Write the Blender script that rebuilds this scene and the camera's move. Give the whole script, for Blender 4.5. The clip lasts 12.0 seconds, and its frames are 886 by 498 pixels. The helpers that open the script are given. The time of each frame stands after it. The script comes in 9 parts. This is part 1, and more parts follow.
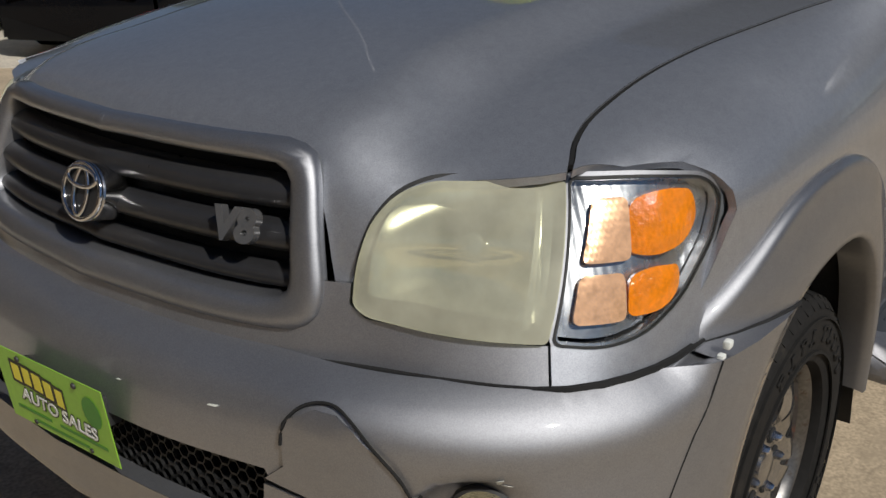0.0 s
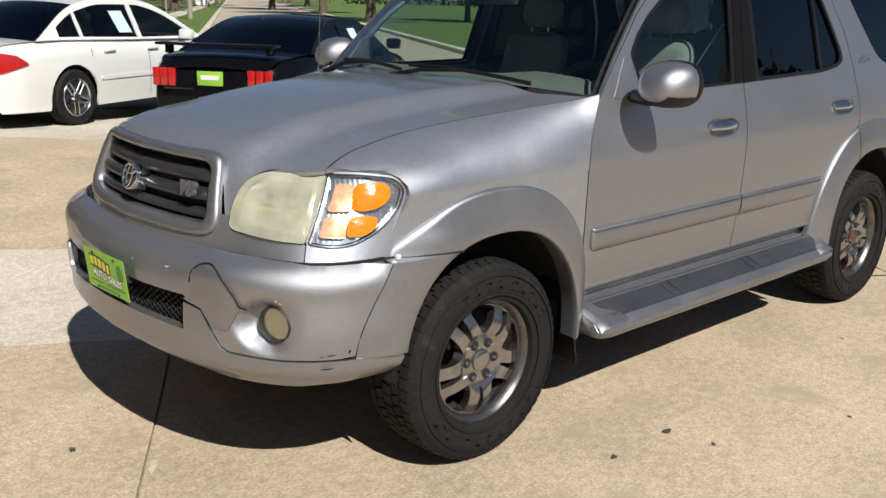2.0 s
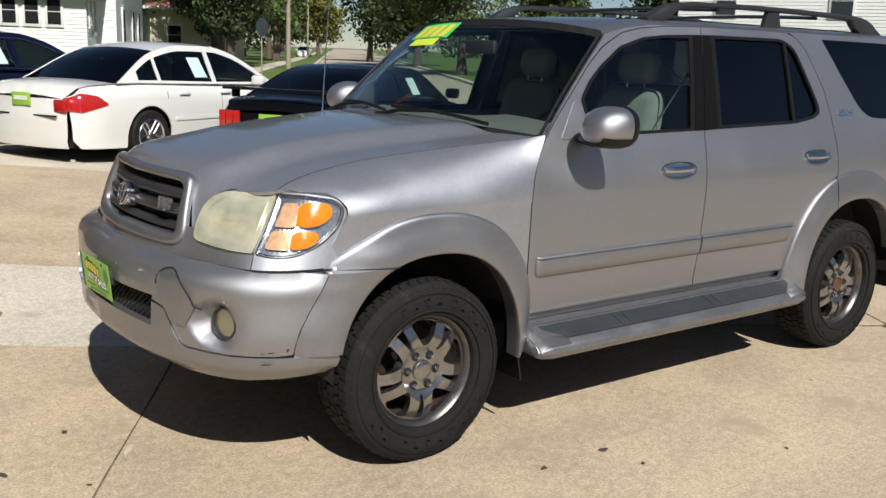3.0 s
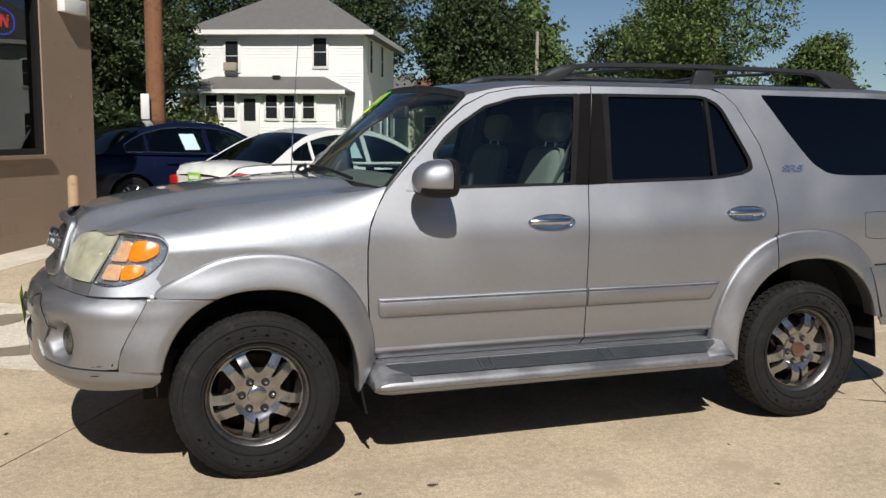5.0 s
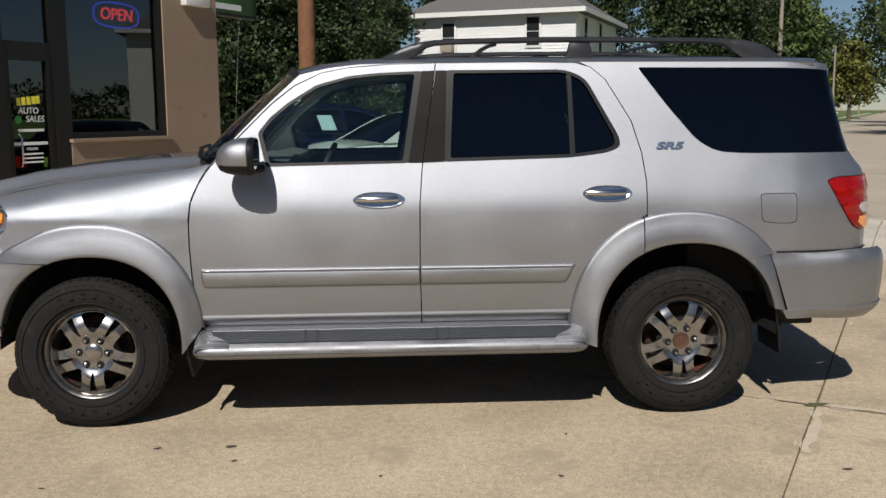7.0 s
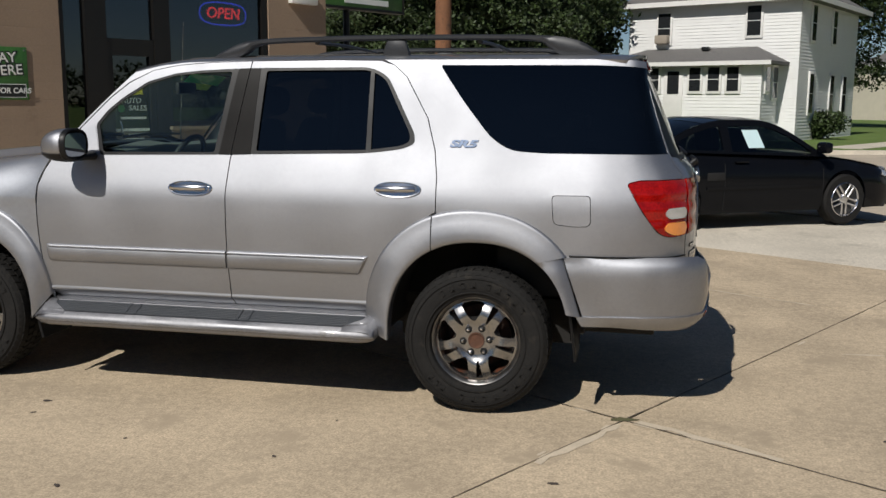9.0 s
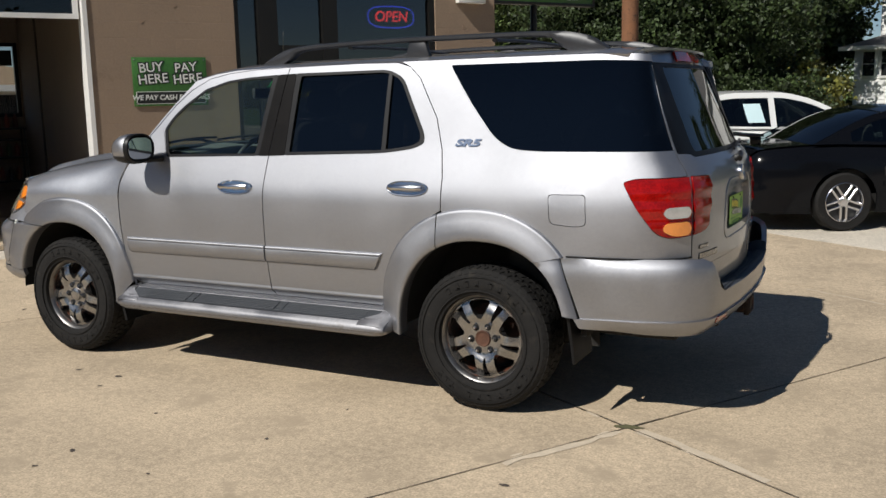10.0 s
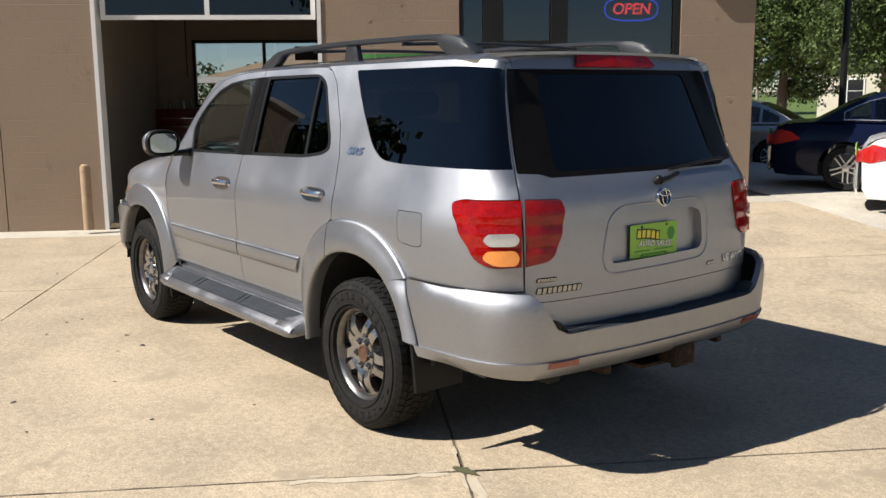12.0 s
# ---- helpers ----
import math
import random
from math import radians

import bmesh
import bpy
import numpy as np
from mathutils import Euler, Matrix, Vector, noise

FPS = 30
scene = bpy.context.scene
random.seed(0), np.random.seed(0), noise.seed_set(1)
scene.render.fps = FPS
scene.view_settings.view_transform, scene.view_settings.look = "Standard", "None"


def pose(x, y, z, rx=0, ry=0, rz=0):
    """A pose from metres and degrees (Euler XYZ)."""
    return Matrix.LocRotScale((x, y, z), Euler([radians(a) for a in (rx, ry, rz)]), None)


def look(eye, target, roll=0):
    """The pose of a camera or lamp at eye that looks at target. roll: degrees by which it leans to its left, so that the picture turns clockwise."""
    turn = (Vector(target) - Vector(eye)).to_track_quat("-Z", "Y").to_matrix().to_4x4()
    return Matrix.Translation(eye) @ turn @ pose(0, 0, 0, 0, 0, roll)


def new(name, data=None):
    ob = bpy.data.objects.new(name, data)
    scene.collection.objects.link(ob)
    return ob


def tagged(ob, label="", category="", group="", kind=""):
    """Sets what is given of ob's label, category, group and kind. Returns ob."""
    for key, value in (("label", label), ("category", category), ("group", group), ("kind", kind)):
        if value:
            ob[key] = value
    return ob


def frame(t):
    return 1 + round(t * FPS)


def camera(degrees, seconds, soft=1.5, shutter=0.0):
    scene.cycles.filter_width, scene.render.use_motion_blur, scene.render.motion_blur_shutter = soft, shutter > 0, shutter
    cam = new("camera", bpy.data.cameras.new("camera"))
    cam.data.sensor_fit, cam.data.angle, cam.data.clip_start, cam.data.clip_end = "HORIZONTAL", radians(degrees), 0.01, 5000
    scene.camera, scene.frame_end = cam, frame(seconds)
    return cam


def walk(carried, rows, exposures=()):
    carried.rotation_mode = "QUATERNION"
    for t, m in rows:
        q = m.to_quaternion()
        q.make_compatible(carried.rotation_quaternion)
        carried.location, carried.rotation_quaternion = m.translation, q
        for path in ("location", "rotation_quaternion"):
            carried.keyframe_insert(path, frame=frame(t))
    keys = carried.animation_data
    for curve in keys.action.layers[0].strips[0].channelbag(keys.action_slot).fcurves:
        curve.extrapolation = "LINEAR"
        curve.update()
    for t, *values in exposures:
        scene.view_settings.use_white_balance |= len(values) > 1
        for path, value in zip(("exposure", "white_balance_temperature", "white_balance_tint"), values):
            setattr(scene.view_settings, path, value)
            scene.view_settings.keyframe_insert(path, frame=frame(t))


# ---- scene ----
cam = camera(50.9, 12.0)
PATH = [
    (0, (-1.686, -1.411, 1.513), (-0.23, -0.249, 0.785), -0.5),
    (0.5, (-1.825, -1.853, 1.64), (-0.41, -0.638, 0.917), -1.1),
    (1, (-2.062, -2.302, 1.636), (-0.664, -1.013, 1.014), -0.5),
    (1.5, (-2.236, -2.777, 1.635), (-0.88, -1.419, 1.07), 1.2),
    (2, (-2.268, -3.184, 1.669), (-0.969, -1.755, 1.149), 1.1),
    (2.5, (-2.231, -3.521, 1.65), (-0.957, -2.056, 1.169), 1.2),
    (2.7, (-2.19, -3.646, 1.662), (-0.956, -2.138, 1.21), 1.6),
    (4.3, (-1.125, -4.656, 1.58), (-0.293, -2.869, 1.245), 2.0),
    (4.5, (-0.945, -4.768, 1.575), (-0.166, -2.952, 1.267), 1.8),
    (5, (-0.585, -5.051, 1.573), (0.079, -3.181, 1.324), 0.5),
    (5.5, (-0.153, -5.262, 1.557), (0.416, -3.363, 1.291), 0.0),
    (6, (0.341, -5.371, 1.545), (0.758, -3.439, 1.242), 0.9),
    (6.5, (0.883, -5.439, 1.56), (1.159, -3.482, 1.251), -0.0),
    (7, (1.465, -5.55, 1.575), (1.59, -3.576, 1.281), -0.3),
    (7.5, (2.05, -5.588, 1.571), (2.089, -3.61, 1.277), 0.4),
    (7.7, (2.299, -5.608, 1.558), (2.315, -3.631, 1.259), 0.7),
    (9.3, (4.179, -5.452, 1.607), (3.609, -3.561, 1.292), -0.5),
    (9.5, (4.426, -5.364, 1.604), (3.75, -3.509, 1.288), -1.1),
    (10, (5.013, -5.158, 1.624), (4.094, -3.411, 1.303), -1.3),
    (10.5, (5.575, -4.811, 1.633), (4.452, -3.188, 1.309), -1.1),
    (11, (6.081, -4.375, 1.67), (4.811, -2.863, 1.346), 0.1),
    (11.5, (6.509, -3.873, 1.668), (5.053, -2.542, 1.336), -0.2),
    (12, (6.869, -3.302, 1.668), (5.29, -2.119, 1.339), -0.6),
]
walk(cam, [(t, look(eye, target, roll)) for t, eye, target, roll in PATH],
     [(0.0, -0.53), (0.5, -0.14), (1.0, 0.02), (2.0, 0.24), (2.5, 0.20), (4.5, 0.14), (5.0, 0.10), (6.0, 0.06), (7.0, -0.15), (7.5, -0.20), (9.5, -0.28), (10.0, -0.07), (10.5, 0.22), (11.5, 0.46), (12.0, 0.50)])

# sun and sky
SUN_TO = Vector((-0.30, -0.99, 1.0)).normalized()
SUN_EL = math.asin(SUN_TO.z)
world = bpy.data.worlds.new("sky")
scene.world = world
world.use_nodes = True
wn = world.node_tree
sky = wn.nodes.new("ShaderNodeTexSky")
sky.sky_type = 'NISHITA'
sky.sun_disc = False
sky.sun_elevation = SUN_EL
sky.sun_rotation = math.atan2(SUN_TO.x, SUN_TO.y) % (2 * math.pi)
sky.altitude = 1500
sky.dust_density = 0.0
sky.ozone_density = 4.0
bg = wn.nodes["Background"]
bg.inputs["Strength"].default_value = 0.052
wn.links.new(sky.outputs[0], bg.inputs["Color"])
sun_data = bpy.data.lights.new("sun", 'SUN')
sun_data.energy = 5.0
sun_data.angle = radians(0.53)
sun_data.color = (1.0, 0.963, 0.905)
sun_lamp = new("sun", sun_data)
sun_lamp.matrix_world = look((0, 0, 30), Vector((0, 0, 30)) - SUN_TO)

# ---------- materials ----------
def material(name, color, rough=0.5, metal=0.0, var=0.12, scale=6.0, fine=80.0, bump=0.0, coat=0.0, spec=0.5,
             stain=None, stain_at=0.62, rvar=0.1, per_object=0.0, flake=0.0, speckle=0.0, speckle_scale=110.0):
    """A plain surface with two scales of variation, an optional stain colour and fine relief."""
    m = bpy.data.materials.new(name)
    m.use_nodes = True
    nt = m.node_tree
    n, l = nt.nodes, nt.links
    b = n["Principled BSDF"]
    b.inputs["Metallic"].default_value = metal
    b.inputs["Specular IOR Level"].default_value = spec
    b.inputs["Coat Weight"].default_value = coat
    b.inputs["Coat Roughness"].default_value = 0.04
    geo = n.new("ShaderNodeTexCoord")
    big = n.new("ShaderNodeTexNoise")
    big.inputs["Scale"].default_value = scale
    big.inputs["Detail"].default_value = 5
    small = n.new("ShaderNodeTexNoise")
    small.inputs["Scale"].default_value = fine
    small.inputs["Detail"].default_value = 3
    for k in (big, small):
        l.new(geo.outputs["Object"], k.inputs["Vector"])
    add = n.new("ShaderNodeMath")
    add.operation = 'ADD'
    l.new(big.outputs[0], add.inputs[0])
    l.new(small.outputs[0], add.inputs[1])
    ramp = n.new("ShaderNodeMapRange")
    ramp.inputs["From Min"].default_value = 0.6
    ramp.inputs["From Max"].default_value = 1.4
    ramp.inputs["To Min"].default_value = 1 - var
    ramp.inputs["To Max"].default_value = 1 + var
    l.new(add.outputs[0], ramp.inputs["Value"])
    val = ramp.outputs[0]
    if per_object:
        info = n.new("ShaderNodeObjectInfo")
        pr = n.new("ShaderNodeMapRange")
        pr.inputs["To Min"].default_value = 1 - per_object
        pr.inputs["To Max"].default_value = 1 + per_object
        l.new(info.outputs["Random"], pr.inputs["Value"])
        mul = n.new("ShaderNodeMath")
        mul.operation = 'MULTIPLY'
        l.new(val, mul.inputs[0])
        l.new(pr.outputs[0], mul.inputs[1])
        val = mul.outputs[0]
    if flake:
        fl = n.new("ShaderNodeTexWhiteNoise")
        sc = n.new("ShaderNodeVectorMath")
        sc.operation = 'SCALE'
        sc.inputs["Scale"].default_value = 900
        sn = n.new("ShaderNodeVectorMath")
        sn.operation = 'FLOOR'
        l.new(geo.outputs["Object"], sc.inputs[0])
        l.new(sc.outputs[0], sn.inputs[0])
        l.new(sn.outputs[0], fl.inputs["Vector"])
        fr = n.new("ShaderNodeMapRange")
        fr.inputs["To Min"].default_value = 1 - flake
        fr.inputs["To Max"].default_value = 1 + flake
        l.new(fl.outputs[0], fr.inputs["Value"])
        mul2 = n.new("ShaderNodeMath")
        mul2.operation = 'MULTIPLY'
        l.new(val, mul2.inputs[0])
        l.new(fr.outputs[0], mul2.inputs[1])
        val = mul2.outputs[0]
    if speckle:
        sp = n.new("ShaderNodeTexNoise")
        sp.inputs["Scale"].default_value = speckle_scale
        sp.inputs["Detail"].default_value = 2
        l.new(geo.outputs["Object"], sp.inputs["Vector"])
        sm_ = n.new("ShaderNodeMapRange")
        sm_.inputs["From Min"].default_value = 0.34
        sm_.inputs["From Max"].default_value = 0.66
        sm_.inputs["To Min"].default_value = 1 - speckle
        sm_.inputs["To Max"].default_value = 1 + speckle
        l.new(sp.outputs[0], sm_.inputs["Value"])
        mul3 = n.new("ShaderNodeMath")
        mul3.operation = 'MULTIPLY'
        l.new(val, mul3.inputs[0])
        l.new(sm_.outputs[0], mul3.inputs[1])
        val = mul3.outputs[0]
    hue = n.new("ShaderNodeVectorMath")
    hue.operation = 'SCALE'
    hue.inputs[0].default_value = color[:3]
    l.new(val, hue.inputs["Scale"])
    out = hue.outputs[0]
    if stain:
        sn2 = n.new("ShaderNodeTexNoise")
        sn2.inputs["Scale"].default_value = scale * 1.7
        sn2.inputs["Detail"].default_value = 8
        sn2.inputs["Roughness"].default_value = 0.7
        l.new(geo.outputs["Object"], sn2.inputs["Vector"])
        sr = n.new("ShaderNodeMapRange")
        sr.inputs["From Min"].default_value = stain_at - 0.06
        sr.inputs["From Max"].default_value = stain_at + 0.06
        l.new(sn2.outputs[0], sr.inputs["Value"])
        mx = n.new("ShaderNodeMix")
        mx.data_type = 'RGBA'
        l.new(sr.outputs[0], mx.inputs["Factor"])
        l.new(out, mx.inputs["A"])
        mx.inputs["B"].default_value = (*stain[:3], 1)
        out = mx.outputs["Result"]
    l.new(out, b.inputs["Base Color"])
    rr = n.new("ShaderNodeMapRange")
    rr.inputs["From Min"].default_value = 0.3
    rr.inputs["From Max"].default_value = 0.7
    rr.inputs["To Min"].default_value = max(0.02, rough - rvar * rough)
    rr.inputs["To Max"].default_value = min(1, rough + rvar * rough)
    l.new(big.outputs[0], rr.inputs["Value"])
    l.new(rr.outputs[0], b.inputs["Roughness"])
    if bump:
        bp = n.new("ShaderNodeBump")
        bp.inputs["Strength"].default_value = 0.6
        bp.inputs["Distance"].default_value = bump
        l.new(small.outputs[0], bp.inputs["Height"])
        l.new(bp.outputs[0], b.inputs["Normal"])
    return m


def glass(name, tint, rough=0.0, ior=1.5):
    """A thin pane: it lets tinted light through and mirrors by Fresnel."""
    m = bpy.data.materials.new(name)
    m.use_nodes = True
    n, l = m.node_tree.nodes, m.node_tree.links
    n.remove(n["Principled BSDF"])
    tr = n.new("ShaderNodeBsdfTransparent")
    tr.inputs["Color"].default_value = (*tint, 1)
    gl = n.new("ShaderNodeBsdfGlossy")
    gl.inputs["Roughness"].default_value = rough
    lw = n.new("ShaderNodeLayerWeight")
    lw.inputs["Blend"].default_value = 0.5
    pw = n.new("ShaderNodeMath")
    pw.operation = 'POWER'
    pw.inputs[1].default_value = 5.0
    fr = n.new("ShaderNodeMath")
    fr.operation = 'MULTIPLY_ADD'
    f0 = 1.7 * ((ior - 1) / (ior + 1))**2
    fr.inputs[1].default_value = 1 - f0
    fr.inputs[2].default_value = f0
    l.new(lw.outputs["Facing"], pw.inputs[0])
    l.new(pw.outputs[0], fr.inputs[0])
    mx = n.new("ShaderNodeMixShader")
    l.new(fr.outputs[0], mx.inputs[0])
    l.new(tr.outputs[0], mx.inputs[1])
    l.new(gl.outputs[0], mx.inputs[2])
    l.new(mx.outputs[0], n["Material Output"].inputs["Surface"])
    return m


def glow(name, color, strength):
    m = bpy.data.materials.new(name)
    m.use_nodes = True
    b = m.node_tree.nodes["Principled BSDF"]
    b.inputs["Base Color"].default_value = (0.02, 0.02, 0.02, 1)
    b.inputs["Emission Color"].default_value = (*color, 1)
    b.inputs["Emission Strength"].default_value = strength
    return m


def car_paint(name, color, rough, flakes, lacquer=1.0, **kw):
    """Metallic paint: a soft lobe from the flakes, a little diffuse haze, and clear lacquer over both."""
    m = material(name, color, rough, **kw)
    n, l = m.node_tree.nodes, m.node_tree.links
    b = n["Principled BSDF"]
    tone = b.inputs["Base Color"].links[0].from_socket
    wear = b.inputs["Roughness"].links[0].from_socket
    fl = n.new("ShaderNodeBsdfGlossy")
    fl.distribution = 'BECKMANN'
    l.new(wear, fl.inputs["Roughness"])
    df = n.new("ShaderNodeBsdfDiffuse")
    for k in (fl, df):
        l.new(tone, k.inputs["Color"])
    base_mix = n.new("ShaderNodeMixShader")
    base_mix.inputs[0].default_value = flakes
    l.new(df.outputs[0], base_mix.inputs[1])
    l.new(fl.outputs[0], base_mix.inputs[2])
    clear = n.new("ShaderNodeBsdfGlossy")
    clear.inputs["Roughness"].default_value = 0.05
    lw = n.new("ShaderNodeLayerWeight")
    lw.inputs["Blend"].default_value = 0.5
    pw = n.new("ShaderNodeMath")
    pw.operation = 'POWER'
    pw.inputs[1].default_value = 5.0
    fr = n.new("ShaderNodeMath")
    fr.operation = 'MULTIPLY_ADD'
    fr.inputs[1].default_value = 0.96 * lacquer
    fr.inputs[2].default_value = 0.04 * lacquer
    l.new(lw.outputs["Facing"], pw.inputs[0])
    l.new(pw.outputs[0], fr.inputs[0])
    top_mix = n.new("ShaderNodeMixShader")
    l.new(fr.outputs[0], top_mix.inputs[0])
    l.new(base_mix.outputs[0], top_mix.inputs[1])
    l.new(clear.outputs[0], top_mix.inputs[2])
    l.new(top_mix.outputs[0], n["Material Output"].inputs["Surface"])
    n.remove(b)
    return m


PAINT = car_paint("silver_metallic_paint", (0.345, 0.351, 0.373), 0.55, 0.78, 0.9, var=0.04, scale=2, fine=40, flake=0.12, rvar=0.08)
# dust, plus the brighter, bluer skylit look of up-facing panels put into the colour
PAINT_DUSTY_LIT = car_paint("dusty_skylit_silver_paint", (0.375, 0.390, 0.424), 0.54, 0.67, 1.0, var=0.08, scale=3, fine=55, flake=0.12, rvar=0.12, stain=(0.40, 0.40, 0.40), stain_at=0.70)
PAINT_TRIM = car_paint("silver_painted_plastic", (0.318, 0.324, 0.345), 0.54, 0.80, 0.7, var=0.06, scale=3, fine=50, flake=0.10, rvar=0.1)
BOARD_PAINT = car_paint("dull_silver_step_plastic", (0.235, 0.235, 0.245), 0.50, 0.70, 0.8, var=0.14, scale=4, fine=60, flake=0.10, rvar=0.2, stain=(0.15, 0.14, 0.13), stain_at=0.66)
BLACK_TRIM = material("black_trim_plastic", (0.007, 0.007, 0.0075), 0.45, spec=0.3, var=0.25, scale=9, fine=120, bump=0.0004)
PILLAR_TRIM = material("black_pillar_tape", (0.0065, 0.0058, 0.0054), 0.42, spec=0.12, var=0.25, scale=5, fine=90, stain=(0.016, 0.012, 0.009), stain_at=0.66)
RUBBER = material("rubber_seal", (0.01, 0.01, 0.01), 0.6, var=0.2, scale=20, fine=200)
# near-black that paints shade into gaps and openings; also dark scuffs and backings
GAP = material("gap_shade_black", (0.006, 0.006, 0.006), 0.9, var=0.1)
TYRE = material("tyre_rubber", (0.0125, 0.012, 0.0115), 0.8, spec=0.22, var=0.35, scale=7, fine=60, bump=0.001, stain=(0.028, 0.025, 0.021), stain_at=0.64)
ALLOY = material("worn_alloy", (0.33, 0.325, 0.32), 0.24, 0.95, var=0.28, scale=14, fine=120, stain=(0.13, 0.09, 0.07), stain_at=0.72, coat=0.2)
ALLOY_LIP = material("dull_alloy_lip", (0.17, 0.165, 0.16), 0.36, 0.92, var=0.35, scale=16, fine=120, stain=(0.10, 0.07, 0.05), stain_at=0.62)
ALLOY_DARK = material("rust_stained_inner_alloy", (0.055, 0.047, 0.042), 0.5, 0.4, var=0.4, scale=10, fine=90, stain=(0.17, 0.058, 0.03), stain_at=0.57)
RUST = material("rusty_hub", (0.085, 0.038, 0.022), 0.85, var=0.4, scale=30, fine=160, bump=0.002, stain=(0.07, 0.03, 0.015), stain_at=0.56)
CHROME = material("chrome", (0.75, 0.75, 0.76), 0.07, 1.0, var=0.04)
CHROME_SOFT = material("satin_chrome", (0.62, 0.62, 0.63), 0.2, 1.0, var=0.06)
PAD = material("ribbed_step_pad", (0.032, 0.036, 0.042), 0.55, spec=0.35, var=0.25, scale=12, fine=150, bump=0.001)
UNDER = material("underbody_black", (0.012, 0.011, 0.010), 0.85, var=0.4, scale=6)
LINER = material("wheel_liner", (0.010, 0.009, 0.008), 0.9, var=0.4, scale=9, stain=(0.05, 0.035, 0.022), stain_at=0.66)
GLASS_CLEAR = glass("clear_green_glass", (0.66, 0.77, 0.74))
GLASS_WIND = glass("windscreen_glass", (0.80, 0.88, 0.84), ior=1.52)
GLASS_TINT = glass("privacy_glass", (0.028, 0.03, 0.034))
CLOTH = material("grey_beige_seat_cloth", (0.25, 0.25, 0.225), 0.95, var=0.15, scale=12, fine=300, bump=0.001)
DASH = material("grey_dash_plastic", (0.13, 0.14, 0.128), 0.75, var=0.15, scale=8, fine=200)
DARK_PLASTIC = material("dark_interior_plastic", (0.03, 0.03, 0.03), 0.55, var=0.2)
MESH_BLACK = material("black_mesh_plastic", (0.012, 0.012, 0.012), 0.5, var=0.2)
GRILLE_DARK = material("charcoal_grille_plastic", (0.028, 0.028, 0.03), 0.3, 0.1, var=0.2, scale=5, fine=60)
PLATE_GREEN = material("green_plate", (0.26, 0.52, 0.05), 0.45, var=0.10, scale=14, fine=90, coat=0.1)
PLATE_DARKGREEN = material("green_print", (0.06, 0.25, 0.03), 0.5, var=0.1)
INK = material("black_ink", (0.012, 0.014, 0.012), 0.5, var=0.1)
INK_WHITE = material("white_ink", (0.72, 0.74, 0.70), 0.5, var=0.05)
INK_YELLOW = material("yellow_ink", (0.75, 0.68, 0.06), 0.5, var=0.05)

# ---------- mesh helpers ----------
from mathutils.geometry import delaunay_2d_cdt


def mesh_of(name, verts, faces, smooth=True, sharp=None):
    me = bpy.data.meshes.new(name)
    me.from_pydata([tuple(v) for v in verts], [], [tuple(f) for f in faces])
    me.validate()
    if smooth:
        me.shade_smooth()
        if sharp:
            me.set_sharp_from_angle(angle=radians(sharp))
    return me


def part(name, me, mat, parent=None, label="", kind=""):
    """Links a mesh (or a bmesh) as one object under its thing."""
    if isinstance(me, bmesh.types.BMesh):
        bm = me
        me = bpy.data.meshes.new(name)
        bm.to_mesh(me)
        bm.free()
        me.shade_smooth()
        me.set_sharp_from_angle(angle=radians(35))
    if mat is not None and not me.materials:
        me.materials.append(mat)
    ob = new(name, me)
    if parent is not None:
        ob.parent = parent
        ob.matrix_parent_inverse = parent.matrix_basis.inverted()
    return tagged(ob, label=label, kind=kind)


def thing(name, m, label, category, group="", kind=""):
    ob = new(name)
    ob.empty_display_size = 0.2
    ob.matrix_basis = m if isinstance(m, Matrix) else Matrix.Translation(m)
    return tagged(ob, label=label, category=category, group=group, kind=kind)


def moved(me, m):
    me.transform(m)
    if m.determinant() < 0:
        me.flip_normals()
    return me


def mirrored(me):
    c = me.copy()
    c.transform(Matrix.Diagonal((1, -1, 1, 1)))
    c.flip_normals()
    return c


def curve(*pts):
    """A smooth function through (x, value) pairs, flat beyond the ends."""
    xs = [p[0] for p in pts]
    ys = [p[1] for p in pts]
    n = len(xs)
    d = [(ys[i + 1] - ys[i]) / (xs[i + 1] - xs[i]) for i in range(n - 1)]
    m = [d[0]] + [0.0 if d[i - 1] * d[i] <= 0 else 2 * d[i - 1] * d[i] / (d[i - 1] + d[i]) for i in range(1, n - 1)] + [d[-1]]

    def f(x):
        if x <= xs[0]:
            return ys[0]
        if x >= xs[-1]:
            return ys[-1]
        i = 0
        while x > xs[i + 1]:
            i += 1
        h = xs[i + 1] - xs[i]
        t = (x - xs[i]) / h
        return ((2 * t**3 - 3 * t**2 + 1) * ys[i] + (t**3 - 2 * t**2 + t) * h * m[i]
                + (-2 * t**3 + 3 * t**2) * ys[i + 1] + (t**3 - t**2) * h * m[i + 1])
    return f


def smoothstep(a, b, x):
    t = min(1.0, max(0.0, (x - a) / (b - a)))
    return t * t * (3 - 2 * t)


def spline(pts, n=8, closed=False):
    """Catmull-Rom through points of any dimension."""
    P = [np.array(p, float) for p in pts]
    k = len(P)
    out = []
    for i in range(k if closed else k - 1):
        a = P[(i - 1) % k] if closed or i else 2 * P[0] - P[1]
        b, c = P[i], P[(i + 1) % k]
        e = P[(i + 2) % k] if closed or i + 2 < k else 2 * P[-1] - P[-2]
        for j in range(n):
            t = j / n
            out.append(0.5 * (2 * b + (c - a) * t + (2 * a - 5 * b + 4 * c - e) * t**2 + (3 * b - a - 3 * c + e) * t**3))
    if not closed:
        out.append(P[-1])
    return out


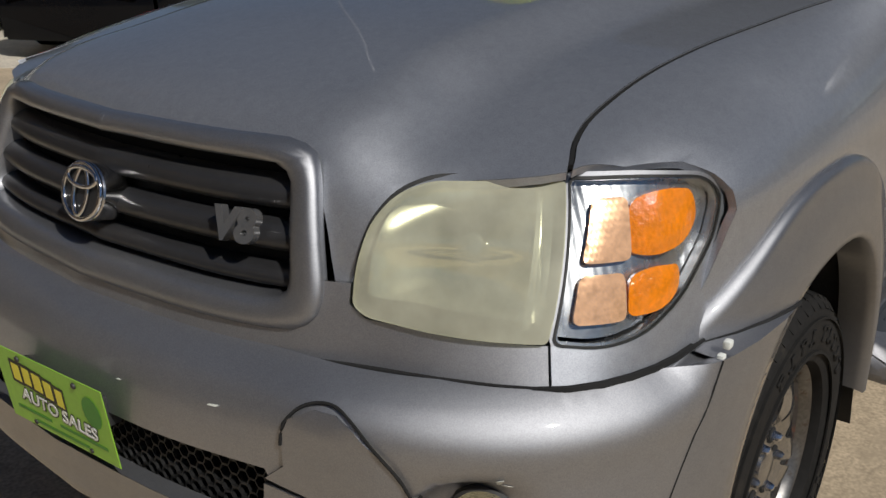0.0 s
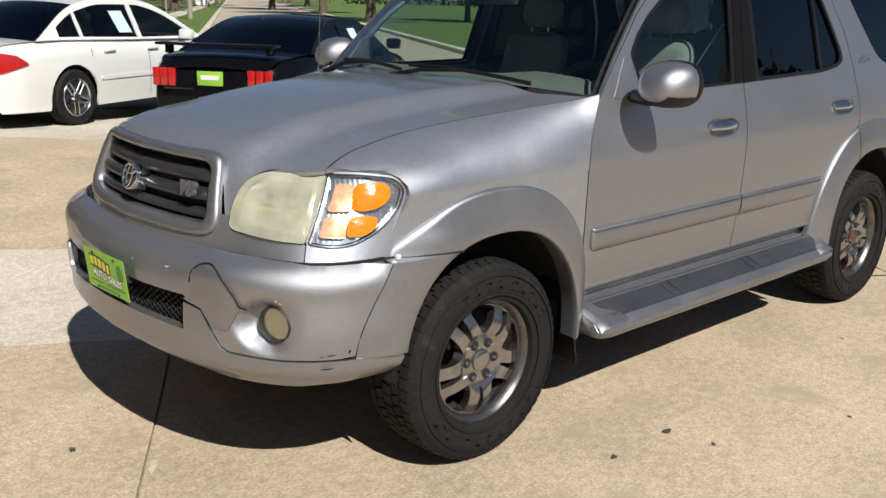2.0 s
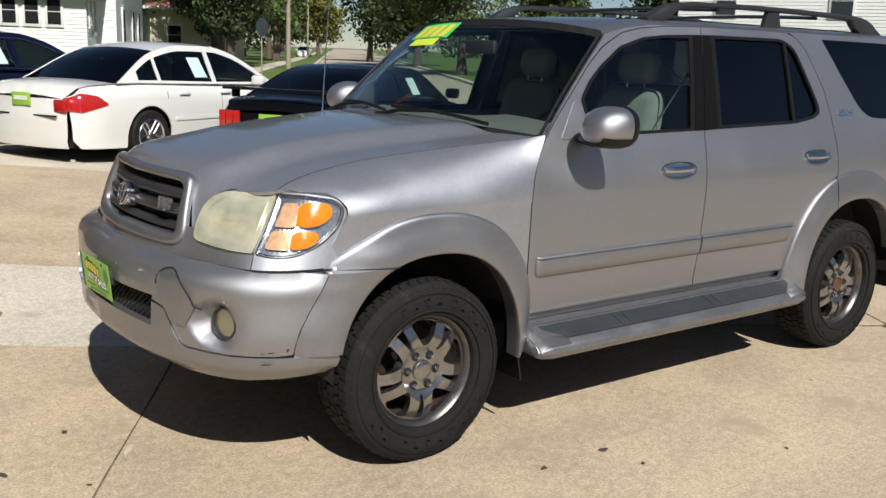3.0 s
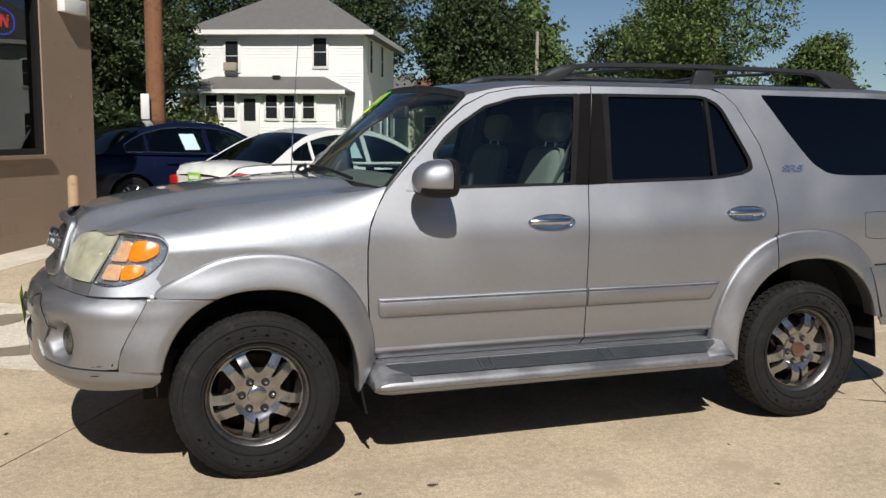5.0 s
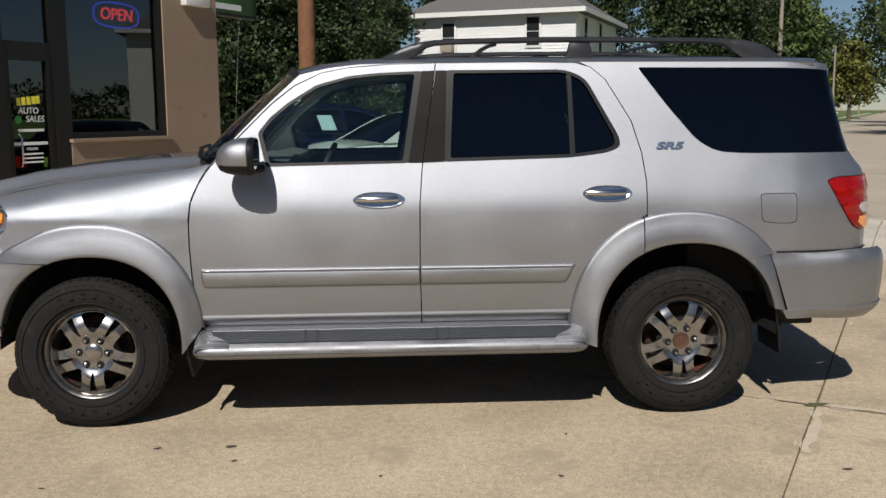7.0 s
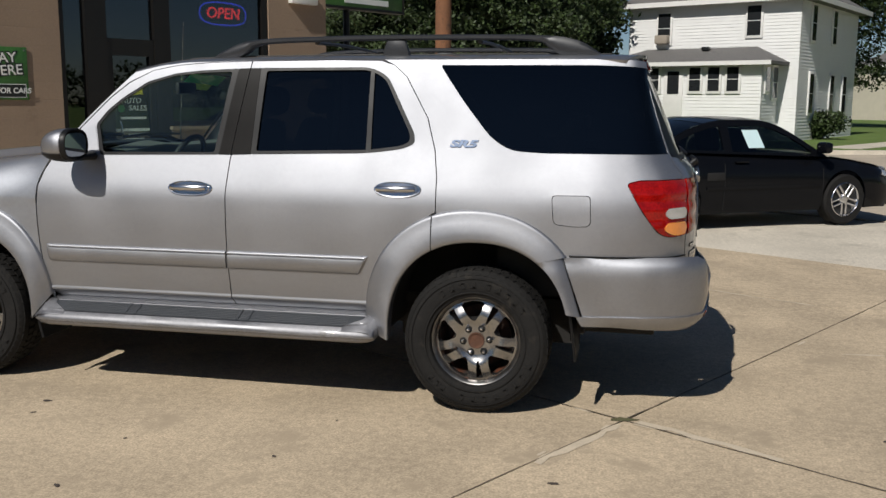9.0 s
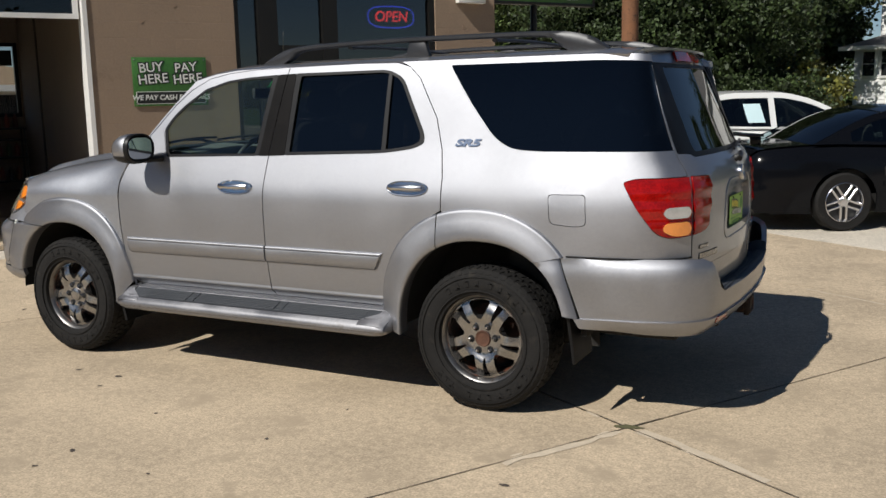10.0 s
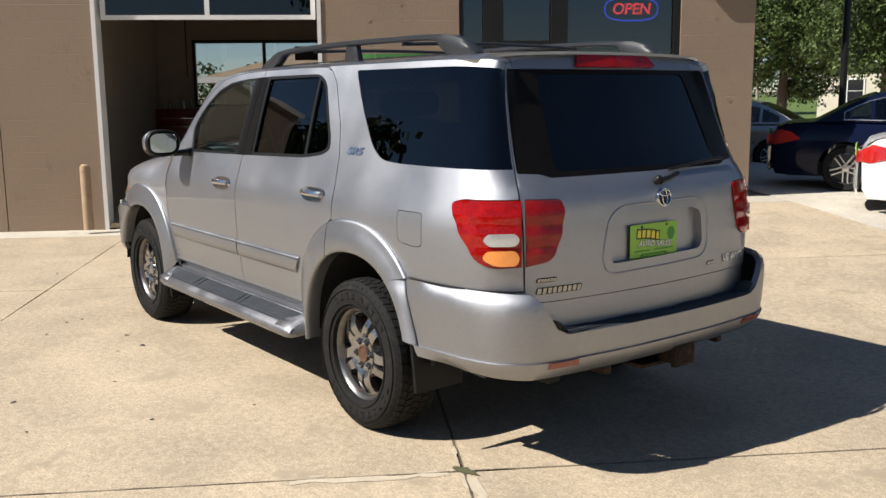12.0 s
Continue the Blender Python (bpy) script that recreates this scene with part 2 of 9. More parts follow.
def rounded(poly, r, n=4):
    """A polygon with rounded corners; r: one radius, or one a corner."""
    k = len(poly)
    rs = r if isinstance(r, (list, tuple)) else [r] * k
    out = []
    for i in range(k):
        p = np.array(poly[i], float)
        a = np.array(poly[i - 1], float) - p
        b = np.array(poly[(i + 1) % k], float) - p
        la, lb = np.linalg.norm(a), np.linalg.norm(b)
        rr = min(rs[i], la * 0.45, lb * 0.45)
        if rr < 1e-5:
            out.append(p)
            continue
        s, e = p + a / la * rr, p + b / lb * rr
        for j in range(n + 1):
            t = j / n
            out.append((1 - t)**2 * s + 2 * t * (1 - t) * p + t * t * e)
    return out


def densify(poly, step):
    out = []
    for i, p in enumerate(poly):
        p = np.array(p, float)
        q = np.array(poly[(i + 1) % len(poly)], float)
        n = max(1, int(np.linalg.norm(q - p) / step))
        out += [p + (q - p) * j / n for j in range(n)]
    return out


def inside(pt, poly):
    x, y = pt
    c = False
    j = len(poly) - 1
    for i in range(len(poly)):
        xi, yi = poly[i]
        xj, yj = poly[j]
        if (yi > y) != (yj > y) and x < (xj - xi) * (y - yi) / (yj - yi) + xi:
            c = not c
        j = i
    return c


def sheet(name, outline, fmap, step=0.04, holes=(), thick=0.014, ref=(1.6, 0, 0.9), step2=None, edge=None):
    """A skin over an outline with holes, drawn in two parameters and laid into space by fmap. Its edges turn inwards by thick."""
    step2 = step2 or step
    loops = [densify(outline, edge or step)] + [densify(h, edge or step) for h in holes]
    pts, edges = [], []
    for lp in loops:
        b = len(pts)
        pts += [Vector((float(p[0]), float(p[1]))) for p in lp]
        edges += [(b + i, b + (i + 1) % len(lp)) for i in range(len(lp))]
    nb = len(pts)
    arr = np.array([(p.x, p.y) for p in pts])
    lo, hi = arr.min(0), arr.max(0)
    nx, ny = max(1, int((hi[0] - lo[0]) / step)), max(1, int((hi[1] - lo[1]) / step2))
    for i in range(1, nx + 1):
        for j in range(1, ny + 1):
            p = (lo[0] + (hi[0] - lo[0]) * (i - 0.5 + 0.5 * (j % 2)) / (nx + 0.5), lo[1] + (hi[1] - lo[1]) * j / (ny + 1))
            q = ((arr - p) / (step, step2))**2
            if q.sum(1).min() < 0.2:
                continue
            if inside(p, loops[0]) and not any(inside(p, h) for h in loops[1:]):
                pts.append(Vector(p))
    vs, _, fs, *_ = delaunay_2d_cdt(pts, edges, [], 1, 1e-6)
    keep = []
    for f in fs:
        c = (sum(vs[i].x for i in f) / len(f), sum(vs[i].y for i in f) / len(f))
        if inside(c, loops[0]) and not any(inside(c, h) for h in loops[1:]):
            keep.append(list(f))
    P = np.array([tuple(fmap(v.x, v.y)) for v in vs])
    N = np.zeros_like(P)
    for f in keep:
        nrm = np.cross(P[f[1]] - P[f[0]], P[f[2]] - P[f[0]])
        for i in f:
            N[i] += nrm
    s = 0.0
    rf = np.array(ref)
    for f in keep[::7]:
        c = P[f].mean(0)
        s += np.dot(N[f[0]], c - rf)
    if s < 0:
        keep = [f[::-1] for f in keep]
        N = -N
    ln = np.linalg.norm(N, axis=1)
    N[ln > 0] /= ln[ln > 0][:, None]
    count = {}
    for f in keep:
        for a, b in zip(f, f[1:] + f[:1]):
            count[(a, b)] = 1
    verts = list(P)
    faces = [tuple(f) for f in keep]
    if thick:
        dup, inn = {}, {}
        for (a, b) in count:
            if (b, a) in count:
                continue
            for i in (a, b):
                if i not in dup:
                    dup[i] = len(verts)
                    verts.append(P[i] - N[i] * 0.0005)
                    inn[i] = len(verts)
                    verts.append(P[i] - N[i] * thick)
            faces.append((dup[b], dup[a], inn[a], inn[b]))
    return mesh_of(name, verts, faces)


def loft(name, rows, closed=False, cap=False, smooth=True, sharp=40, flip=False):
    """Quads between rows of equal length."""
    n = len(rows[0])
    verts = [tuple(p) for r in rows for p in r]
    faces = []
    for i in range(len(rows) - 1):
        for j in range(n if closed else n - 1):
            a, b = i * n + j, i * n + (j + 1) % n
            f = (a, b, b + n, a + n)
            faces.append(f[::-1] if flip else f)
    if cap:
        a = tuple(range(n))
        b = tuple(range((len(rows) - 1) * n, len(rows) * n))
        faces += [a if flip else a[::-1], b[::-1] if flip else b]
    return mesh_of(name, verts, faces, smooth, sharp)


def box(name, size, at=(0, 0, 0), bevel=0.0, seg=2, taper=None):
    bm = bmesh.new()
    bmesh.ops.create_cube(bm, size=1)
    bmesh.ops.scale(bm, vec=size, verts=bm.verts)
    if taper:
        for v in bm.verts:
            if v.co.z > 0:
                v.co.x *= taper[0]
                v.co.y *= taper[1]
    if bevel:
        bmesh.ops.bevel(bm, geom=bm.edges[:], offset=bevel, segments=seg, affect='EDGES', profile=0.5)
    bmesh.ops.translate(bm, vec=at, verts=bm.verts)
    me = bpy.data.meshes.new(name)
    bm.to_mesh(me)
    bm.free()
    me.shade_smooth()
    me.set_sharp_from_angle(angle=radians(30))
    return me


def lathe(name, profile, n=32, axis="z", at=(0, 0, 0), closed=False, sharp=35):
    """Turns (radius, height) pairs round an axis."""
    rows = []
    for r, h in profile:
        ring = []
        for i in range(n):
            a = 2 * math.pi * i / n
            c, s = r * math.cos(a), r * math.sin(a)
            p = {"z": (c, s, h), "y": (c, h, s), "x": (h, c, s)}[axis]
            ring.append((p[0] + at[0], p[1] + at[1], p[2] + at[2]))
        rows.append(ring)
    if closed:
        rows.append(rows[0])
    me = loft(name, rows, closed=True, cap=not closed, sharp=sharp)
    bm = bmesh.new()
    bm.from_mesh(me)
    bmesh.ops.remove_doubles(bm, verts=bm.verts, dist=1e-5)
    bmesh.ops.recalc_face_normals(bm, faces=bm.faces)
    bm.to_mesh(me)
    bm.free()
    return me


def tube(name, pts, r, n=8, closed=False, squash=1.0):
    """A round bar along points; r: one radius, or one a point."""
    P = [Vector(p) for p in pts]
    k = len(P)
    rows = []
    up = Vector((0, 0, 1))
    for i, p in enumerate(P):
        t = (P[(i + 1) % k] if closed or i < k - 1 else p) - (P[i - 1] if closed or i else p)
        t.normalize()
        u = up if abs(t.dot(up)) < 0.95 else Vector((1, 0, 0))
        a = t.cross(u).normalized()
        b = a.cross(t).normalized()
        rr = r[i] if isinstance(r, (list, tuple)) else r
        rows.append([p + (a * math.cos(2 * math.pi * j / n) + b * math.sin(2 * math.pi * j / n) * squash) * rr for j in range(n)])
    if closed:
        rows.append(rows[0])
    me = loft(name, rows, closed=True, cap=not closed, sharp=50)
    bm = bmesh.new()
    bm.from_mesh(me)
    bmesh.ops.recalc_face_normals(bm, faces=bm.faces)
    bm.to_mesh(me)
    bm.free()
    return me


def joined(name, meshes, sharp=35):
    bm = bmesh.new()
    for m in meshes:
        bm.from_mesh(m)
    me = bpy.data.meshes.new(name)
    bm.to_mesh(me)
    bm.free()
    me.shade_smooth()
    me.set_sharp_from_angle(angle=radians(sharp))
    return me


def lettering(name, text, size, m, depth=0.002, shear=0.0, align='CENTER', bold=0.0):
    """Raised letters in the built-in font, standing in the plane of the pose m."""
    cu = bpy.data.curves.new(name, 'FONT')
    cu.body = text
    cu.size = size
    cu.align_x = align
    cu.align_y = 'CENTER'
    cu.extrude = depth
    cu.shear = shear
    cu.offset = bold
    tmp = bpy.data.objects.new(name, cu)
    scene.collection.objects.link(tmp)
    dg = bpy.context.evaluated_depsgraph_get()
    me = bpy.data.meshes.new_from_object(tmp.evaluated_get(dg))
    bpy.data.objects.remove(tmp)
    me.materials.clear()
    me.transform(m)
    return me

# ---------- ground ----------
def ground_z(x, y):
    """The lot rises a little towards the shop."""
    drop = 1 - smoothstep(8.8, 10.6, x * 0.51004594 + y * 0.86014716)
    return 0.24 * smoothstep(0.8, 7.6, y) * (1 - 0.75 * smoothstep(-1.2, 4.5, x)) * drop


CONCRETE = material("tan_concrete", (0.455, 0.364, 0.252), 0.9, var=0.27, scale=1.5, fine=24, bump=0.003, speckle=0.20, speckle_scale=85, stain=(0.375, 0.30, 0.208), stain_at=0.60, per_object=0.05)
CONCRETE_PALE = material("pale_concrete", (0.55, 0.495, 0.405), 0.9, var=0.22, scale=1.1, fine=24, bump=0.003, speckle=0.18, speckle_scale=75, stain=(0.41, 0.37, 0.30), stain_at=0.62, per_object=0.04)
JOINT = material("dirty_joint", (0.24, 0.19, 0.13), 0.95, var=0.45, scale=9, fine=60, bump=0.003)
GRASS = material("lawn_grass", (0.095, 0.15, 0.028), 0.95, var=0.35, scale=0.7, fine=14, bump=0.02, stain=(0.14, 0.16, 0.05), stain_at=0.6)
ASPHALT = material("worn_street_concrete", (0.43, 0.365, 0.28), 0.9, var=0.16, scale=0.5, fine=20, bump=0.001, stain=(0.33, 0.29, 0.235), stain_at=0.6)
UX, UY = 0.51004594, 0.86014716


def lot(u, v):
    """Lot axes: u along the shop front, v out from it."""
    return (u * UX + v * UY, u * UY - v * UX)


def build_ground():
    xs = [-900, -300, -90, -40, -20, -13] + [-9 + 0.5 * i for i in range(37)] + [13, 20, 40, 90, 300, 900]
    ys = [-900, -300, -90, -40, -20, -13] + [-9 + 0.5 * i for i in range(47)] + [18, 25, 40, 90, 300, 900]
    rows = [[(x, y, ground_z(x, y) - 0.014) for x in xs] for y in ys]
    me = loft("ground", rows)
    return part("ground", me, JOINT, None, kind="structure")


ground = build_ground()
tagged(ground, label="tan concrete lot with dark joints")
if ground.data.polygons[0].normal.z < 0:
    ground.data.flip_normals()


def slab(u0, u1, v0, v1, mat, lift=0.0, name="slab", wob=0.004):
    """One cast slab, following the slope of the lot, with slightly ragged edges."""
    n = max(2, int((u1 - u0) / 0.12))
    k = max(2, int((v1 - v0) / 0.5))
    nu = max(2, int((u1 - u0) / 0.5))
    g = 0.006
    rnd = random.Random(int((u0 * 7 + v0 * 13) * 100))
    top = []
    for i in range(nu + 1):
        row = []
        for j in range(k + 1):
            u = u0 + g + (u1 - u0 - 2 * g) * i / nu
            v = v0 + g + (v1 - v0 - 2 * g) * j / k
            if i in (0, nu):
                u += rnd.uniform(-wob, wob)
            if j in (0, k):
                v += rnd.uniform(-wob, wob)
            x, y = lot(u, v)
            row.append((x, y, ground_z(x, y) + lift))
        top.append(row)
    V = [p for r in top for p in r]
    F = []
    w = k + 1
    for i in range(nu):
        for j in range(k):
            F.append((i * w + j, (i + 1) * w + j, (i + 1) * w + j + 1, i * w + j + 1))
    rim = [i * w for i in range(nu + 1)] + [nu * w + j for j in range(1, k + 1)] + [i * w + k for i in range(nu - 1, -1, -1)] + [j for j in range(k - 1, 0, -1)]
    b = len(V)
    for i in rim:
        V.append((V[i][0], V[i][1], V[i][2] - 0.03))
    for a in range(len(rim)):
        c = (a + 1) % len(rim)
        F.append((rim[a], b + a, b + c, rim[c]))
    me = mesh_of(name, V, F, smooth=True, sharp=40)
    if me.polygons[0].normal.z < 0:
        me.flip_normals()
    return part(name, me, mat, ground)


US = [-15.0, -11.6, -8.3, -5.05, -1.94, 1.17, 4.6]
VS = [-4.02, -0.76, 3.68, 8.1, 12.5, 17.0]
for a, b in zip(US, US[1:]):
    for c, d in zip(VS, VS[1:]):
        if (a, c) == (-1.94, -4.02):
            slab(a, 0.67, c, d, CONCRETE)
        elif (a, c) == (1.17, -4.02):
            slab(0.67, 2.33, c, d, CONCRETE_PALE)
            slab(2.33, b, c, d, CONCRETE)
        else:
            slab(a, b, c, d, CONCRETE)
for c, d in zip(VS, VS[1:]):
    slab(4.6, 6.55, c, d, CONCRETE)
for a, b in zip([-15, -11.6, -8.3, -5.05, -1.94, 1.17, 4.6], [-11.6, -8.3, -5.05, -1.94, 1.17, 4.6, 6.55]):
    slab(a, b, -4.62, -4.02, CONCRETE_PALE)
for c, d in zip([-18, -13.5, -9.0, -4.62, -0.76, 3.68, 8.1, 12.5, 17.0], [-13.5, -9.0, -4.62, -0.76, 3.68, 8.1, 12.5, 17.0, 22.0]):
    slab(6.56, 10.6, c, d, CONCRETE_PALE)


def flat(name, pts, z, mat, label):
    me = mesh_of(name, [(*lot(u, v), z) for u, v in pts] + [(*lot(u, v), z - 0.2) for u, v in pts], [tuple(range(len(pts)))] + [(i, (i + 1) % len(pts), len(pts) + (i + 1) % len(pts), len(pts) + i) for i in range(len(pts))], smooth=False)
    if me.polygons[0].normal.z < 0:
        me.flip_normals()
    return tagged(part(name, me, mat, None, kind="structure"), label=label)


flat("road", [(10.62, -90), (19.0, -90), (20.5, -15.0), (26.6, -5.6), (28.6, -3.5), (31.5, -2.3), (36.0, -2.1), (110, -3.5), (300, -7.0), (600, -12.0), (600, 6.0), (200, 6.0), (19.0, 6.0), (19.0, 90), (10.62, 90)], 0.02, ASPHALT, "pale worn street")
flat("lawn_1", [(19.3, -90), (20.8, -15.1), (26.8, -5.85), (28.8, -3.75), (31.6, -2.6), (36.0, -2.4), (110, -3.8), (300, -7.3), (600, -12.3), (600, -300), (19.3, -300)], 0.14, GRASS, "sunlit mown lawn beside the street")
flat("lawn_2", [(19.3, 6.3), (600, 6.3), (600, 300), (19.3, 300)], 0.14, GRASS, "mown lawn across the street")
flat("kerb_1", [(19.0, -90), (20.5, -15.0), (26.6, -5.6), (28.6, -3.5), (31.5, -2.3), (36.0, -2.1), (110, -3.5), (300, -7.0), (300, -7.3), (110, -3.8), (36.0, -2.4), (31.6, -2.6), (28.8, -3.75), (26.8, -5.85), (20.8, -15.1), (19.3, -90)], 0.15, CONCRETE_PALE, "pale concrete kerb")
flat("kerb_2", [(19.0, 90), (19.0, 6.0), (300, 6.0), (300, 6.3), (19.3, 6.3), (19.3, 90)], 0.15, CONCRETE_PALE, "pale concrete kerb")
flat("pavement_1", [(29, -6.0), (110, -6.8), (300, -10.3), (300, -9.1), (110, -5.5), (29, -4.7)], 0.155, CONCRETE_PALE, "concrete footpath across the lawn")
flat("pavement_2", [(21.8, -90), (23.2, -90), (24.6, -15), (23.2, -15)], 0.155, CONCRETE_PALE, "concrete footpath beside the lawn")

# stains, patches and crumbs on the lot
OIL = material("dark_ground_spot", (0.07, 0.055, 0.045), 0.8, var=0.3, scale=20, fine=90)
PATCH = material("pale_joint_patch", (0.54, 0.455, 0.34), 0.95, var=0.15, scale=20, fine=120, bump=0.002)
DIRT = material("mossy_dirt", (0.10, 0.095, 0.045), 0.95, var=0.3, scale=25, fine=120, bump=0.003)


def blot(name, x, y, r, mat, label, sq=1.0, turn=0.0, seed=1, lift=0.003):
    rnd = random.Random(seed)
    n = 14
    pts = []
    for i in range(n):
        a = 2 * math.pi * i / n
        k = r * rnd.uniform(0.65, 1.15)
        px, py = k * math.cos(a), k * sq * math.sin(a)
        px, py = px * math.cos(turn) - py * math.sin(turn), px * math.sin(turn) + py * math.cos(turn)
        pts.append((x + px, y + py, ground_z(x + px, y + py) + lift))
    c = (x, y, ground_z(x, y) + lift + 0.002)
    me = mesh_of(name, pts + [c], [(i, (i + 1) % n, n) for i in range(n)])
    return part(name, me, mat, ground, label)


for i, (x, y, r) in enumerate(((0.72, -1.257, 0.028), (0.38, -1.257, 0.022), (0.767, -1.443, 0.016), (1.432, -1.675, 0.014), (2.34, -1.207, 0.012), (2.217, -1.732, 0.016), (1.454, -2.242, 0.022), (-0.29, -1.482, 0.02), (3.489, -1.754, 0.026), (-0.32, -1.36, 0.018), (1.45, -2.45, 0.016), (-1.15, 0.1, 0.022), (-1.45, -0.2, 0.026), (-1.2, -0.45, 0.014), (-1.62, 0.3, 0.03), (0.0, -1.7, 0.014), (2.0, -2.3, 0.014), (4.3, -1.75, 0.024), (5.0, -0.9, 0.02), (4.2, -2.4, 0.018), (2.9, -2.7, 0.016), (0.6, -2.4, 0.012), (-2.4, -1.0, 0.02), (-0.6, -2.4, 0.014))):
    blot("ground_spot", x, y, r, OIL, "", 0.6, 0.4 * i, i)
ang = math.atan2(UY, UX)
for i, (x, y, r, sq, tn) in enumerate(((3.88, -0.93, 0.085, 0.28, ang - 1.57), (3.70, -1.0, 0.07, 0.5, ang), (3.55, -0.76, 0.07, 0.2, ang - 1.57), (4.1, -1.07, 0.06, 0.2, ang - 1.57), (3.4, -1.42, 0.05, 0.2, ang), (4.9, 0.98, 0.08, 0.2, ang), (5.25, 0.75, 0.16, 0.12, 0.1), (-0.98, -0.22, 0.07, 0.2, ang))):
    blot("joint_patch", x, y, r, PATCH, "", sq, tn, 40 + i, 0.002)
CRACK = material("dark_crack", (0.13, 0.105, 0.075), 0.95, var=0.6, scale=9, fine=60)


def ribbon(name, pts, w, mat, seed, lift=0.003, step=0.09):
    """A ragged thin strip along a line on the lot: a crack, or old filler."""
    rnd = random.Random(seed)
    V, F = [], []
    for (x0, y0), (x1, y1) in zip(pts, pts[1:]):
        n = max(2, int(math.hypot(x1 - x0, y1 - y0) / step))
        nx, ny = -(y1 - y0), x1 - x0
        k = math.hypot(nx, ny)
        nx, ny = nx / k, ny / k
        for i in range(n + 1):
            x, y = x0 + (x1 - x0) * i / n, y0 + (y1 - y0) * i / n
            o, h = rnd.uniform(-0.4, 0.4) * w, w * rnd.uniform(0.25, 0.75)
            for d in (o - h, o + h):
                px, py = x + nx * d, y + ny * d
                V.append((px, py, ground_z(px, py) + lift))
            if i:
                a = len(V)
                F.append((a - 4, a - 3, a - 1, a - 2))
    me = mesh_of(name, V, F)
    if me.polygons[0].normal.z < 0:
        me.flip_normals()
    return part(name, me, mat, ground)


for i, (pts, w, mat) in enumerate((
        ([lot(1.17, 3.70), lot(1.17, 9.5)], 0.0075, CRACK),
        ([lot(1.17, -0.7), lot(1.17, 3.66)], 0.006, CRACK),
        ([lot(-8.2, 3.68), lot(4.6, 3.68)], 0.0055, CRACK),
        ([lot(1.20, 3.75), lot(1.20, 4.5)], 0.05, PATCH),
        ([lot(0.4, 3.70), lot(1.1, 3.70)], 0.045, PATCH),
        ([(4.17, 2.81), (4.63, 2.52), (5.18, 2.22)], 0.022, PATCH),
        ([lot(-5.05, 0.9), lot(-5.05, 8.0)], 0.0045, CRACK))):
    ribbon("crack" if mat is CRACK else "joint_filler", pts, w, mat, 300 + i, 0.0035 if mat is CRACK else 0.0025)
blot("joint_dirt", 3.765, -0.865, 0.075, DIRT, "", 0.45, 0.2, 70, 0.004)
for i, (x, y, r) in enumerate(((-1.25, 2.0, 0.30), (-1.6, 2.9, 0.5), (-1.9, 3.6, 0.42))):
    blot("damp_stain", x, y, r, material("damp_stain", (0.22, 0.185, 0.14), 0.7, var=0.2, scale=6), "", 0.45, 0.5 * i, 80 + i, 0.002)

# ---------- the silver SUV: x back from the front axle, y to its right, z up ----------
suv = thing("suv", (1.6, 0, 0), "silver-grey four-door SUV with dusty worn alloy wheels, parked on concrete", "car")

HALF = curve((0.40, 0.885), (0.55, 0.914), (0.70, 0.935), (0.85, 0.947), (1.0, 0.952), (1.08, 0.951), (1.13, 0.945), (1.20, 0.928), (1.30, 0.900), (1.39, 0.875), (1.6, 0.82), (1.8, 0.757), (1.9, 0.70))
REAR_IN = curve((0.4, 0.0), (1.0, 0.0), (1.19, 0.01), (1.26, 0.03), (1.31, 0.08), (1.5, 0.17), (1.76, 0.285), (1.9, 0.36))
FRONT_IN = curve((-0.5, 0.075), (-0.38, 0.03), (-0.2, 0.008), (0.1, 0.0), (1.0, 0.0))
CORNER = [(3.3, -0.947), (3.55, -0.945), (3.75, -0.925), (3.90, -0.885), (4.0, -0.80), (4.06, -0.68), (4.09, -0.5), (4.11, -0.25), (4.12, 0.0)]
_s = [3.3]
for _a, _b in zip(CORNER, CORNER[1:]):
    _s.append(_s[-1] + math.dist(_a, _b))
CX = curve(*[(s, p[0]) for s, p in zip(_s, CORNER)])
CY = curve(*[(s, p[1]) for s, p in zip(_s, CORNER)])
S_END = _s[-1]


def side(s, z, out=0.0):
    """The body's skin: s runs back along the left flank, round the corner and across the tail."""
    flip = s > S_END
    if flip:
        s = 2 * S_END - s
    if s <= 3.3:
        c, n = (s, -0.947), (0, -1)
    else:
        c = (CX(s), CY(s))
        e = 0.01
        tx, ty = CX(s + e) - CX(s - e), CY(s + e) - CY(s - e)
        if s + e > S_END:
            tx, ty = 0.0, 1.0
        k = math.hypot(tx, ty)
        n = (ty / k, -tx / k)
    w = smoothstep(3.75, 4.2, s)
    d = (0.947 - HALF(z)) * (1 - w) + REAR_IN(z) * w + FRONT_IN(s) - out
    x, y = c[0] - n[0] * d, c[1] - n[1] * d
    return (x, -y if flip else y, z)


# roof edge and windscreen pillar
EDGE_Z = curve((1.05, 1.755), (1.2, 1.79), (1.4, 1.81), (2.0, 1.818), (3.4, 1.818), (3.7, 1.815), (3.85, 1.808), (3.95, 1.800), (4.05, 1.788), (4.3, 1.780))
PILLAR_X = curve((1.28, 0.585), (1.36, 0.655), (1.47, 0.755), (1.62, 0.905), (1.755, 1.05))
A_UP = [(PILLAR_X(z), z) for z in [1.30 + 0.02275 * k for k in range(21)]]

